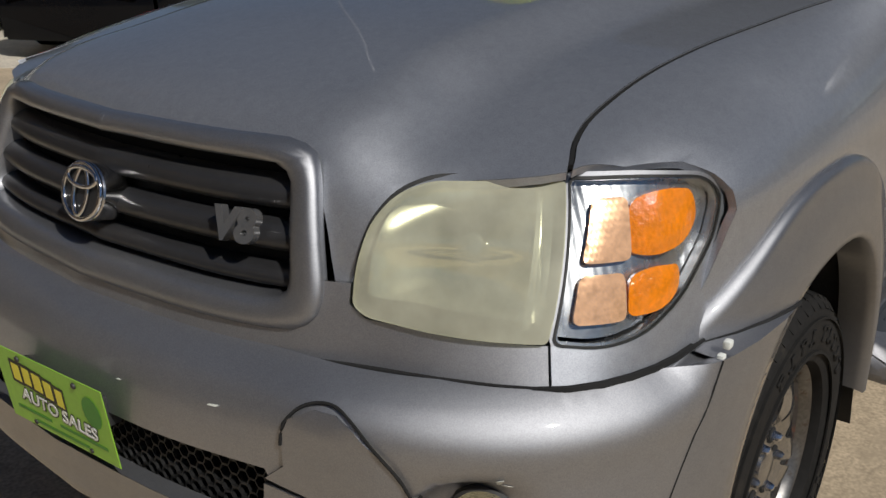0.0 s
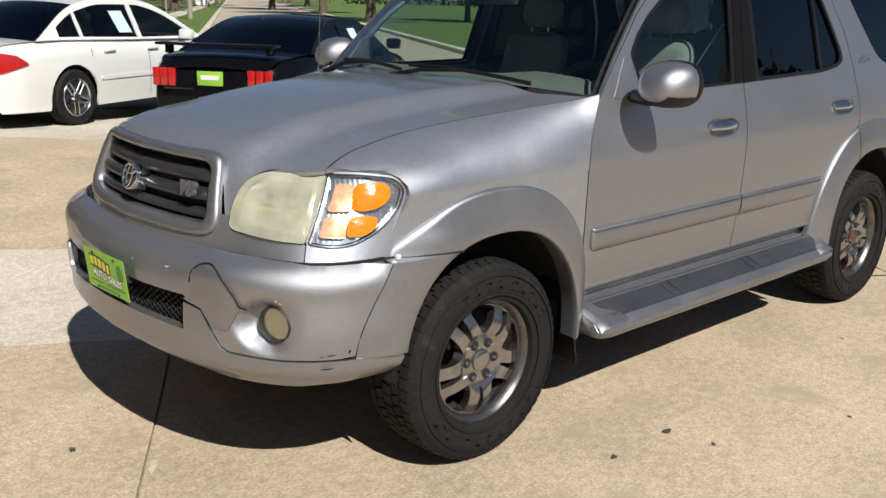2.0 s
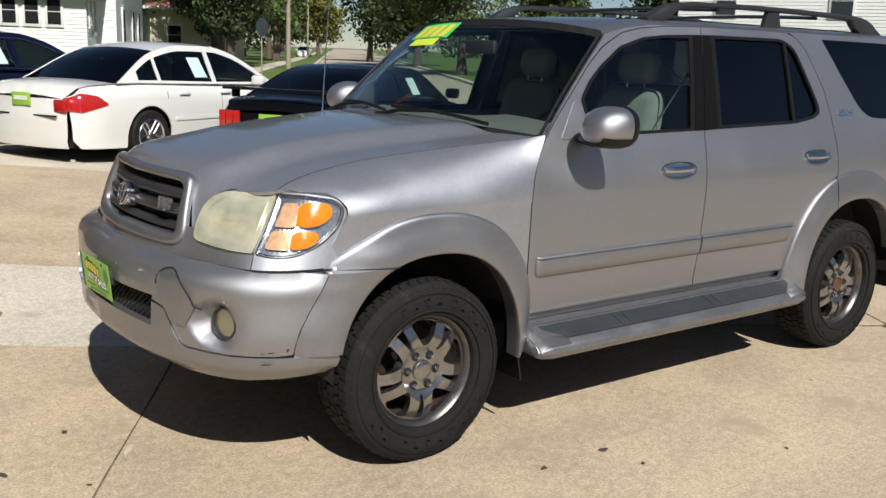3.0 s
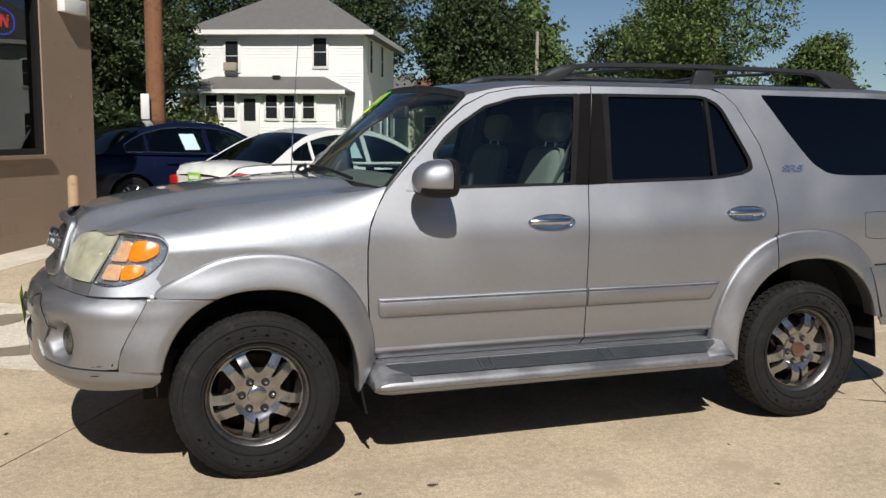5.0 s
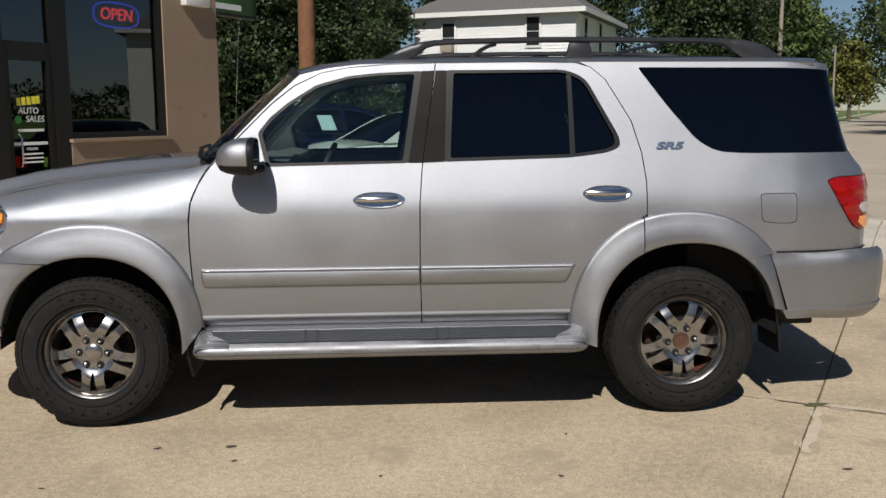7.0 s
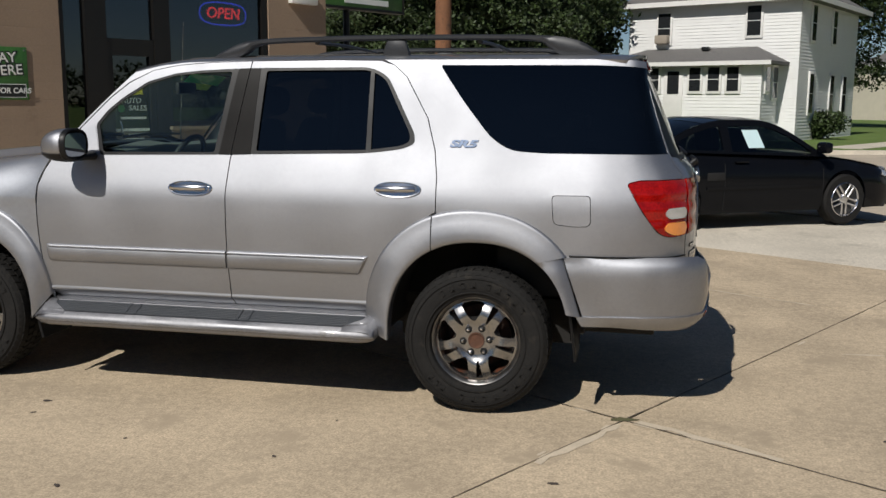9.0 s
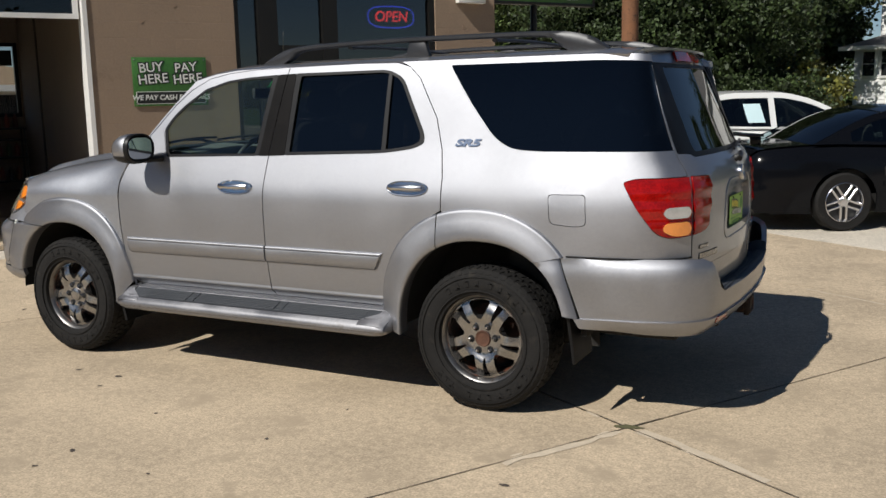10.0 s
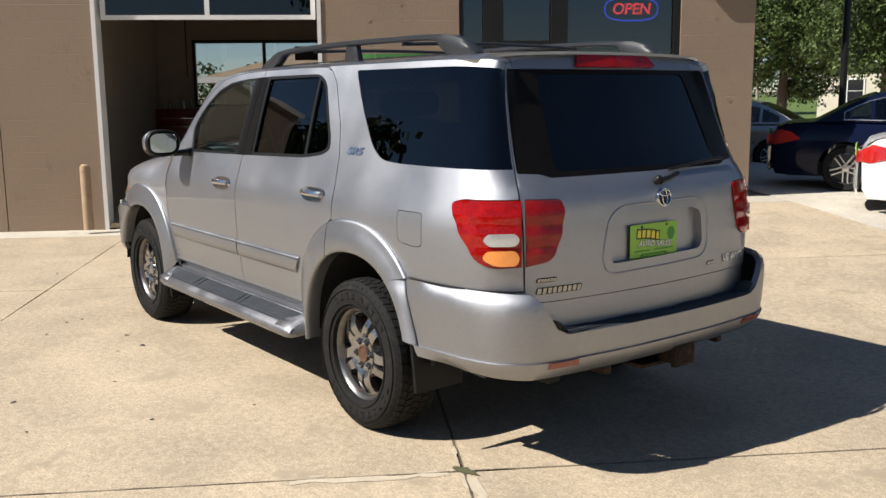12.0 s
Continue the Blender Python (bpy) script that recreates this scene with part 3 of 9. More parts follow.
FRONT_SEAM = [(0.64, 1.335), (0.60, 1.29), (0.555, 1.22), (0.519, 1.133), (0.507, 1.03), (0.507, 0.90), (0.512, 0.77), (0.526, 0.62), (0.538, 0.563)]
MID_SEAM = [(1.735, 1.818), (1.73, 1.78), (1.657, 1.29), (1.643, 1.117), (1.641, 0.82), (1.648, 0.563)]
REAR_SEAM = [(2.47, 1.818), (2.53, 1.79), (2.60, 1.73), (2.725, 1.52), (2.772, 1.36), (2.79, 1.22), (2.79, 1.05)]

FRONT_DLO = [(0.885, 1.305), (0.845, 1.47), (0.905, 1.545), (0.99, 1.615), (1.135, 1.705), (1.30, 1.75), (1.45, 1.765), (1.668, 1.775), (1.595, 1.318)]
REAR_DLO = [(1.765, 1.322), (1.785, 1.778), (2.40, 1.780), (2.50, 1.735), (2.66, 1.44), (2.665, 1.39), (2.60, 1.362), (2.42, 1.338)]


def arch(cx, cz, a, b, n, a0, a1, k=28):
    """A squared-off arch; angles from the front, over the top, to the back."""
    out = []
    for i in range(k + 1):
        t = radians(a0 + (a1 - a0) * i / k)
        c, s = -math.cos(t), math.sin(t)
        out.append((cx + a * math.copysign(abs(c)**(2 / n), c), cz + b * math.copysign(abs(s)**(2 / n), s)))
    return out


F_OUT = arch(0.02, 0.46, 0.535, 0.577, 2.3, 42, 176)
R_OUT = arch(2.985, 0.46, 0.58, 0.607, 2.2, -4, 150)


def off(me_name, seam, d):
    return [(p[0] + d, p[1]) for p in seam]


def both(name, me, mat, label=""):
    """The part on the left and its mirror image on the right."""
    a = part(name, me, mat, suv, label)
    b = part(name, mirrored(me), mat, suv, label)
    return a, b


def grown(poly, d):
    """The polygon grown (or shrunk) by d."""
    P = [np.array(p, float) for p in poly]
    area = sum(P[i - 1][0] * P[i][1] - P[i][0] * P[i - 1][1] for i in range(len(P)))
    sg = 1 if area > 0 else -1
    out = []
    for i in range(len(P)):
        a, b, c = P[i - 1], P[i], P[(i + 1) % len(P)]
        n1 = np.array([(b - a)[1], -(b - a)[0]])
        n2 = np.array([(c - b)[1], -(c - b)[0]])
        n1 /= np.linalg.norm(n1) + 1e-9
        n2 /= np.linalg.norm(n2) + 1e-9
        m = n1 + n2
        m /= max(0.35, np.dot(m, m) / 2)
        out.append(b + sg * m * d)
    return out


G = 0.0028
# front door: seam, foot, middle seam, roof edge, pillar
door_f = off("", FRONT_SEAM[::-1], G) + [(0.70, 1.395), (0.80, 1.495), (0.92, 1.615), (1.03, 1.70), (1.16, 1.763), (1.30, 1.79), (1.5, 1.806), (1.732, 1.812)] + off("", MID_SEAM[1:], -G)
DOOR_F = sheet("front_door", door_f, side, 0.045, step2=0.022, holes=[rounded(FRONT_DLO, 0.02)], edge=0.03)
front_doors = both("front_door", DOOR_F, PAINT)
cut = [p for p in R_OUT if p[0] < 2.79 and p[1] > 0.565]
door_r = off("", MID_SEAM[1:][::-1], G) + [(1.738, 1.812), (2.2, 1.816), (2.45, 1.812)] + off("", REAR_SEAM[1:], -G) + [(p[0] - 0.0, p[1]) for p in cut[::-1]] + [(2.415, 0.563)]
DOOR_R = sheet("rear_door", door_r, side, 0.045, step2=0.022, holes=[rounded(REAR_DLO, [0.02, 0.02, 0.05, 0.1, 0.05, 0.05, 0.1, 0.1])], edge=0.03)
rear_doors = both("rear_door", DOOR_R, PAINT)



def tuck(name, xa, xb, n=24):
    """The foot of a door: a small bead, then a turn inwards."""
    rows = []
    for i in range(n + 1):
        t = i / n
        row = []
        for z, o in ((0.566, 0.0), (0.560, 0.001), (0.554, 0.004), (0.546, 0.0045), (0.540, 0.001), (0.530, -0.012), (0.515, -0.026), (0.495, -0.040), (0.470, -0.052)):
            x = xa(z) + (xb(z) - xa(z)) * t
            row.append(side(x, z, o))
        rows.append(row)
    return loft(name, rows, flip=True, sharp=80)


FOOT_F = tuck("door_foot", lambda z: 0.541 + (0.563 - z) * 0.25, lambda z: 1.6455 + (0.563 - z) * 0.04)
FOOT_R = tuck("door_foot", lambda z: 1.651 + (0.563 - z) * 0.04, lambda z: 2.425)
for i in (0, 1):
    part("door_foot", mirrored(FOOT_F) if i else FOOT_F, PAINT, front_doors[i])
    part("door_foot", mirrored(FOOT_R) if i else FOOT_R, PAINT, rear_doors[i])

# quarter panel with its glass
QGLASS = rounded([(2.775, 1.79), (2.79, 1.765), (2.91, 1.60), (3.06, 1.42), (3.16, 1.362), (3.30, 1.352), (3.8, 1.352), (4.056, 1.352), (3.995, 1.765), (3.8, 1.778), (3.6, 1.787)], [0.02, 0.01, 0.05, 0.1, 0.08, 0.1, 0, 0.0, 0.0, 0.1, 0.1])
TAIL_OUT = rounded([(3.738, 1.212), (3.80, 1.230), (4.083, 1.234), (4.083, 0.953), (3.96, 0.946), (3.89, 0.972), (3.81, 1.078)], [0.02, 0.03, 0, 0, 0.04, 0.05, 0.05])
TAIL_GATE = rounded([(4.098, 1.234), (4.27, 1.230), (4.285, 1.19), (4.26, 1.06), (4.215, 0.972), (4.098, 0.953)], [0, 0.03, 0.04, 0.05, 0.04, 0])
FUEL = rounded([(3.375, 1.15), (3.565, 1.152), (3.572, 1.0), (3.50, 0.995), (3.385, 1.005)], [0.02, 0.02, 0.03, 0.05, 0.03])
q_top = [(s, EDGE_Z(s)) for s in (2.6, 2.8, 3.1, 3.4, 3.6, 3.8, 3.92, 3.992)]
cut2 = [p for p in R_OUT if p[0] >= 2.79]
q_out = off("", REAR_SEAM[::-1], G) + q_top + [(4.0, 1.766), (4.061, 1.356), (4.083, 1.13), (4.090, 0.85), (3.9, 0.846), (3.51, 0.842)] + cut2[::-1]
QUARTER = sheet("quarter_panel", q_out, side, 0.045, holes=[QGLASS, TAIL_OUT, FUEL], edge=0.025)
both("quarter_panel", QUARTER, PAINT)
both("fuel_door", sheet("fuel_door", [((p[0] - 3.47) * 0.965 + 3.47, (p[1] - 1.075) * 0.96 + 1.075) for p in FUEL], side, 0.05, edge=0.02), PAINT)

# roof and pillars
P_R = 2.6


def roof_map(q, r):
    xe = 1.05 + q * 2.76
    e = EDGE_Z(xe)
    crown = curve((1.0, 0.036), (1.5, 0.040), (3.2, 0.044), (3.85, 0.042))(xe)
    k = 0.62 * (1 - abs(r)**13) + 0.38 * (1 - r * r)
    x = xe - 0.10 * (1 - r * r) * (1 - smoothstep(0.0, 0.3, q)) - 0.10 * abs(r)**5 * smoothstep(0.9, 1.0, q)
    return (x, r * (HALF(e) - 0.002), e + crown * k)


part("roof", sheet("roof", [(0, -1), (1, -1), (1, 1), (0, 1)], roof_map, 0.03, step2=0.022, edge=0.022, ref=(2.4, 0, 1.2)), PAINT, suv)


def screen_map(k, r):
    z = 1.29 + k * (1.755 - 1.29)
    x = PILLAR_X(z)
    bow = 0.17 - 0.07 * k
    return (x - bow * (1 - r * r), r * HALF(z), z + (0.03 + 0.022 * k) * (1 - abs(r)**P_R))


pillar = [(0.60, 1.295)] + A_UP[1:] + [(1.1, EDGE_Z(1.1)), (1.2, EDGE_Z(1.2)), (1.35, EDGE_Z(1.35)), (1.6, EDGE_Z(1.6)), (1.74, EDGE_Z(1.74)), (1.74, 1.816), (1.5, 1.810), (1.30, 1.794), (1.16, 1.767), (1.025, 1.704), (0.915, 1.619), (0.795, 1.499), (0.695, 1.399), (0.637, 1.338)]
both("windscreen_pillar", sheet("windscreen_pillar", pillar, side, 0.04, edge=0.025), PAINT)
part("windscreen", sheet("windscreen", [(0.03, -0.97), (1.0, -0.955), (1.0, 0.955), (0.03, 0.97)], lambda k, r: np.array(screen_map(k, r)) - (0, 0, 0.004), 0.06, edge=0.04, thick=0, ref=(3, 0, 0)), GLASS_WIND, suv, "clear windscreen with a green price sticker")
part("windscreen_seal", sheet("windscreen_seal", [(0.0, -0.974), (1.03, -0.974), (1.03, 0.974), (0.0, 0.974)], lambda k, r: np.array(screen_map(k, r)) - (0, 0, 0.002), 0.06, edge=0.04, holes=[rounded([(0.05, -0.962), (0.965, -0.958), (0.965, 0.958), (0.05, 0.962)], 0.03)], thick=0.01, ref=(3, 0, 0)), RUBBER, suv)

# side glass
inner_side = lambda s, z: side(s, z, -0.012)
for ob in front_doors:
    sgn = 1 if ob is front_doors[0] else -1
    me = sheet("window", rounded([(0.87, 1.296), (0.83, 1.47), (0.90, 1.556), (0.985, 1.626), (1.13, 1.715), (1.30, 1.762), (1.68, 1.785), (1.605, 1.305)], 0.02), inner_side, 0.08, edge=0.05, thick=0)
    part("window", me if sgn > 0 else mirrored(me), GLASS_CLEAR, ob, "clear door glass")
for ob in rear_doors:
    sgn = 1 if ob is rear_doors[0] else -1
    me = sheet("window", [(1.76, 1.312), (1.78, 1.79), (2.41, 1.79), (2.51, 1.745), (2.675, 1.44), (2.68, 1.38), (2.60, 1.35), (2.42, 1.326)], inner_side, 0.08, edge=0.05, thick=0)
    part("window", me if sgn > 0 else mirrored(me), GLASS_TINT, ob, "dark tinted door glass")
both("quarter_window", sheet("quarter_window", QGLASS, lambda s, z: side(s, z, -0.003), 0.08, edge=0.03, thick=0.004), GLASS_TINT, "large dark tinted quarter glass")


# black frames round the side glass
def ring_sheet(name, outer, inner, fmap, mat, parent, thick=0.006, step=0.05, flipped=False, label=""):
    me = sheet(name, outer, fmap, step, holes=[inner], thick=thick, edge=0.03)
    part(name, mirrored(me) if flipped else me, mat, parent, label)


F_IN = rounded([(0.905, 1.322), (0.866, 1.468), (0.92, 1.537), (1.0, 1.604), (1.14, 1.692), (1.30, 1.737), (1.45, 1.752), (1.628, 1.758), (1.562, 1.330)], 0.015)
R_IN = rounded([(1.80, 1.340), (1.825, 1.762), (2.39, 1.766), (2.485, 1.725), (2.635, 1.44), (2.637, 1.40), (2.59, 1.378), (2.42, 1.355)], [0.015, 0.015, 0.04, 0.08, 0.05, 0.05, 0.06, 0.06])
for i in (0, 1):
    ring_sheet("window_frame", rounded(FRONT_DLO, 0.02), F_IN, lambda s, z: side(s, z, 0.001), BLACK_TRIM, front_doors[i], flipped=i == 1)
    ring_sheet("window_frame", rounded(REAR_DLO, [0.02, 0.02, 0.05, 0.1, 0.05, 0.05, 0.1, 0.1]), R_IN, lambda s, z: side(s, z, 0.001), BLACK_TRIM, rear_doors[i], flipped=i == 1)
    div = sheet("window_divider", [(2.405, 1.35), (2.432, 1.352), (2.425, 1.77), (2.404, 1.77)], lambda s, z: side(s, z, 0.0), 0.04, thick=0.01)
    part("window_divider", mirrored(div) if i else div, BLACK_TRIM, rear_doors[i])
    pf = sheet("pillar_tape", [(1.590, 1.319), (1.6575, 1.320), (1.7285, 1.776), (1.664, 1.774)], lambda s, z: side(s, z, 0.0035), 0.04, thick=0.006)
    part("pillar_tape", mirrored(pf) if i else pf, PILLAR_TRIM, front_doors[i])
    pr = sheet("pillar_tape", [(1.6610, 1.320), (1.770, 1.324), (1.790, 1.777), (1.7335, 1.776)], lambda s, z: side(s, z, 0.0035), 0.04, thick=0.006)
    part("pillar_tape", mirrored(pr) if i else pr, PILLAR_TRIM, rear_doors[i])

# tailgate
GATE = [(4.097, 0.80), (4.096, 0.93), (4.090, 1.13), (4.068, 1.356), (4.007, 1.766), (4.001, 1.792)]
gate_top = [(4.3, 1.815), (4.6, 1.832), (S_END, 1.838)]
gate_half = GATE + gate_top
gate_poly = gate_half + [(2 * S_END - p[0], p[1]) for p in gate_half[::-1][1:]]
tail_gate_r = [(2 * S_END - p[0], p[1]) for p in TAIL_GATE[::-1]]
RGLASS = rounded([(4.30, 1.335), (2 * S_END - 4.30, 1.335), (2 * S_END - 4.33, 1.752), (4.33, 1.752)], 0.04)
BLACK_OUT = rounded([(4.078, 1.335), (4.22, 1.328), (4.26, 1.312), (2 * S_END - 4.26, 1.312), (2 * S_END - 4.22, 1.328), (2 * S_END - 4.078, 1.335), (2 * S_END - 4.013, 1.772), (4.013, 1.772)], [0.01, 0.03, 0.03, 0.03, 0.03, 0.01, 0.03, 0.03])
PLATE_HOLE = rounded([(4.53, 0.925), (5.165, 0.935), (5.15, 1.11), (5.09, 1.135), (4.62, 1.132), (4.565, 1.10)], 0.05)
gate = part("tailgate", sheet("tailgate", gate_poly, side, 0.045, holes=[BLACK_OUT, TAIL_GATE, tail_gate_r, PLATE_HOLE], edge=0.03), PAINT, suv)
part("window_surround", sheet("window_surround", grown(BLACK_OUT, -0.002), lambda s, z: side(s, z, -0.004), 0.06, holes=[RGLASS], edge=0.03, thick=0.008), PILLAR_TRIM, gate, "glossy black window surround")
part("rear_window", sheet("rear_window", grown(RGLASS, 0.012), lambda s, z: side(s, z, -0.009), 0.08, edge=0.04, thick=0), GLASS_TINT, gate, "dark tinted rear glass")

GATE_TOP_Z = curve((4.0, 1.794), (4.3, 1.815), (4.6, 1.832), (S_END, 1.838))
end_rows = []
for i in range(49):
    r = -1 + i / 24
    s_ = S_END - (S_END - 4.0) * abs(r)
    a_, b_ = np.array(roof_map(0.985, r)), np.array(side(s_, GATE_TOP_Z(s_), 0.0005))
    if r > 0:
        b_ = b_ * (1, -1, 1)
    row, w_ = [], abs(r)**9
    for f, up in ((0.0, -0.003), (0.2, 0.003), (0.5, 0.008), (0.8, 0.006), (1.0, 0.0)):
        s_ = 3.66 + 0.34 * f
        edge_ = np.array(side(s_, EDGE_Z(s_) + 0.001, -0.001)) * (1, 1 if r <= 0 else -1, 1)
        row.append(tuple((a_ * (1 - f) + b_ * f + (0, 0, up)) * (1 - w_) + edge_ * w_))
    end_rows.append(row)
me_ = loft("roof_end", end_rows, sharp=50)
if sum(p.normal.z for p in me_.polygons) < 0:
    me_.flip_normals()
part("roof_end", me_, PAINT, suv)

# hood
NOSE_X = curve((0.0, -0.862), (0.3, -0.842), (0.5, -0.80), (0.66, -0.735), (0.76, -0.655), (0.85, -0.58))
SEAM_Y = curve((-0.62, 0.770), (-0.57, 0.756), (-0.50, 0.722), (-0.42, 0.704), (-0.3, 0.700), (-0.1, 0.714), (0.13, 0.748), (0.36, 0.795), (0.5, 0.842), (0.6, 0.890), (0.63, 0.900))
SEAM_Z = curve((-0.6, 1.128), (-0.37, 1.187), (-0.15, 1.226), (0.2, 1.264), (0.5, 1.298), (0.63, 1.326))
TOP_Z = curve((-0.9, 1.155), (-0.7, 1.205), (-0.5, 1.245), (-0.3, 1.28), (0.0, 1.315), (0.3, 1.338), (0.55, 1.35))


def hood_map(q, r):
    """q: 0 at the nose to 1 at the screen; r: -1 to 1 between the seams."""
    ya = abs(r) * 0.80
    xf = NOSE_X(abs(r) * 0.752)
    x = xf + (0.47 + 0.1 * r * r - xf) * q**1.7
    ys, zs = SEAM_Y(x), SEAM_Z(x)
    y = r * ys
    a = abs(r)
    zt = TOP_Z(x)
    bulge = 1 - smoothstep(0.50 + 0.05 * q, 0.74 + 0.05 * q, a)
    z = zs + (zt - zs) * (0.40 * (1 - a**2.2) + 0.60 * bulge)
    z -= 0.235 * math.exp(-(x - xf) / 0.045) * (1 - 0.80 * smoothstep(0.80, 0.97, a))
    return (x, y, z)


hood_out = [(1.0, -0.991), (0.6, -0.991), (0.35, -0.991), (0.217, -0.991), (0.217, -0.93), (0.222, -0.85), (0.213, -0.786), (0.184, -0.734), (0.135, -0.70), (0.084, -0.69), (0.064, -0.688),
            (0.054, -0.645), (0.102, -0.615), (0.16, -0.568), (0.172, -0.526), (0.176, -0.44), (0.176, -0.257), (0.176, 0)]
hood_poly = hood_out + [(q, -r) for q, r in hood_out[::-1][1:]]
part("hood", sheet("hood", hood_poly, hood_map, 0.03, step2=0.03, edge=0.02, ref=(0, 0, 0.6)), PAINT_DUSTY_LIT, suv, "dusty hood with raised centre")
# a black tube paints the shade into the hood seam
for sg in (1, -1):
    part("hood_gap", tube("hood_gap", [(x, -sg * (SEAM_Y(x) - 0.002), SEAM_Z(x) - 0.006) for x in [-0.56 + 0.04 * i for i in range(29)]], 0.0055, 6), GAP, suv)


# fenders
def fender_map(x, v):
    """v: 0 at the foot, 1 at the shoulder, 2 at the hood seam."""
    if v <= 1:
        z = 0.45 + 0.59 * v
        return side(x, z)
    t = radians((v - 1) * 78)
    ys, zs = SEAM_Y(x), SEAM_Z(x)
    xr = max(x, -0.5)
    y0 = -side(xr, 1.04)[1] if x > -0.42 else -side(-0.42, 1.04)[1] - (-0.42 - x) * 0.62
    c, s = math.cos(t), math.sin(t) / math.sin(radians(78))
    c0 = math.cos(radians(78))
    k = (c - c0) / (1 - c0)
    y = ys + 0.004 + (y0 - ys) * k
    z = 1.04 + (zs - 1.04) * s
    return (x, -y, z)


V = lambda z: (z - 0.45) / 0.59
fcut = [(p[0], V(p[1])) for p in F_OUT if p[1] > 0.49]
SEAM_X = curve((1.03, 0.507), (1.133, 0.519), (1.22, 0.555), (1.29, 0.60), (1.335, 0.636))


def fender_end(v):
    """Where the fender meets the door seam."""
    return (SEAM_X(fender_map(0.56, v)[2]) - 0.005, v)


fender_poly = [(0.553, V(0.49)), (0.522, V(0.62)), (0.508, V(0.77)), (0.503, V(0.9)), (0.503, 1.0)] + [fender_end(1 + 0.125 * i) for i in range(1, 9)] + [(0.5, 2.0),
               (0.3, 2.0), (0.0, 2.0), (-0.3, 2.0), (-0.575, 2.0), (-0.50, 1.63), (-0.42, 1.5), (-0.385, 1.35), (-0.366, 1.2), (-0.366, 1.05), (-0.378, 0.97), (-0.40, 0.90), (-0.43, 0.80), (-0.45, 0.70)] + fcut
FENDER = sheet("front_fender", fender_poly, fender_map, 0.04, step2=0.07, edge=0.03)

# ---------- front end of the SUV ----------
def plan(points):
    s = [0.0]
    for a, b in zip(points, points[1:]):
        s.append(s[-1] + math.dist(a, b))
    fx = curve(*[(u, p[0]) for u, p in zip(s, points)])
    fy = curve(*[(u, p[1]) for u, p in zip(s, points)])
    return fx, fy, s


def plan_point(pl, s):
    """Place and outward normal along a plan line that starts at the middle of the nose; s < 0 is the right half."""
    fx, fy, _ = pl
    a = abs(s)
    e = 0.01
    tx, ty = fx(a + e) - fx(max(0, a - e)), fy(a + e) - fy(max(0, a - e))
    if a < e:
        tx, ty = 0.0, -1.0
    k = math.hypot(tx, ty)
    n = (ty / k, -tx / k)
    y = fy(a)
    return (fx(a), y if s >= 0 else -y), (n[0], n[1] if s >= 0 else -n[1])


FACE = plan([(-0.905, 0.0), (-0.887, -0.25), (-0.845, -0.45), (-0.80, -0.56), (-0.745, -0.69), (-0.68, -0.80), (-0.60, -0.862), (-0.5, -0.898), (-0.38, -0.914), (-0.2, -0.935), (0.0, -0.945)])
RAKE = curve((0.0, 0.20), (0.5, 0.24), (0.7, 0.38), (0.83, 0.47), (0.95, 0.36), (1.1, 0.16), (1.2, 0.06), (1.5, 0.02))


def face(s, z, out=0.0):
    p, n = plan_point(FACE, s)
    d = RAKE(abs(s)) * (z - 0.92) * (1 + 0.5 * max(0.0, z - 0.92) / 0.2) - out
    return (p[0] - n[0] * d, p[1] - n[1] * d, z)


BUMP = plan([(-1.01, 0.0), (-0.995, -0.25), (-0.96, -0.45), (-0.91, -0.62), (-0.84, -0.755), (-0.74, -0.865), (-0.6, -0.94), (-0.46, -0.967), (-0.40, -0.972), (0.0, -0.972)])
BUMP_IN = curve((0.44, 0.10), (0.47, 0.06), (0.50, 0.032), (0.53, 0.016), (0.56, 0.008), (0.64, 0.0), (0.74, 0.0), (0.80, 0.010), (0.83, 0.026), (0.855, 0.06), (0.868, 0.10), (0.875, 0.16))


def bumper(s, z, out=0.0):
    p, n = plan_point(BUMP, s)
    k = smoothstep(1.12, 1.235, abs(s))
    d = BUMP_IN(z)
    if z > 0.7:
        d = d * (1 - k) + min(d, 0.008) * k
    d -= out
    return (p[0] - n[0] * d, p[1] - n[1] * d, z)


def mir(poly):
    return [(-p[0], p[1]) for p in poly[::-1]]


HEADLAMP = rounded([(0.551, 0.944), (0.552, 1.0), (0.567, 1.06), (0.598, 1.10), (0.645, 1.119), (0.905, 1.116), (0.838, 0.915), (0.70, 0.918), (0.575, 0.930)], [0.02, 0.05, 0.05, 0.05, 0.05, 0.01, 0.01, 0.1, 0.02])
CORNERLAMP = rounded([(0.915, 1.115), (1.055, 1.116), (1.149, 1.103), (1.180, 1.070), (1.160, 1.01), (1.09, 0.948), (0.988, 0.909), (0.92, 0.904), (0.848, 0.915)], [0.01, 0.06, 0.03, 0.03, 0.05, 0.06, 0.06, 0.04, 0.01])

# fender nose below and behind the corner lamp, joined with the fender
nose = [(0.842, 0.846), (1.0, 0.846), (1.17, 0.847), (1.30, 0.849), (1.30, 0.93), (1.225, 1.0), (1.222, 1.08), (1.182, 1.082), (1.184, 1.07), (1.164, 1.008), (1.092, 0.944), (0.99, 0.905), (0.92, 0.900), (0.842, 0.911)]
NOSE = sheet("front_fender", nose, face, 0.03, edge=0.02)
both("front_fender", joined("front_fender", [FENDER, NOSE], 45), PAINT_DUSTY_LIT)
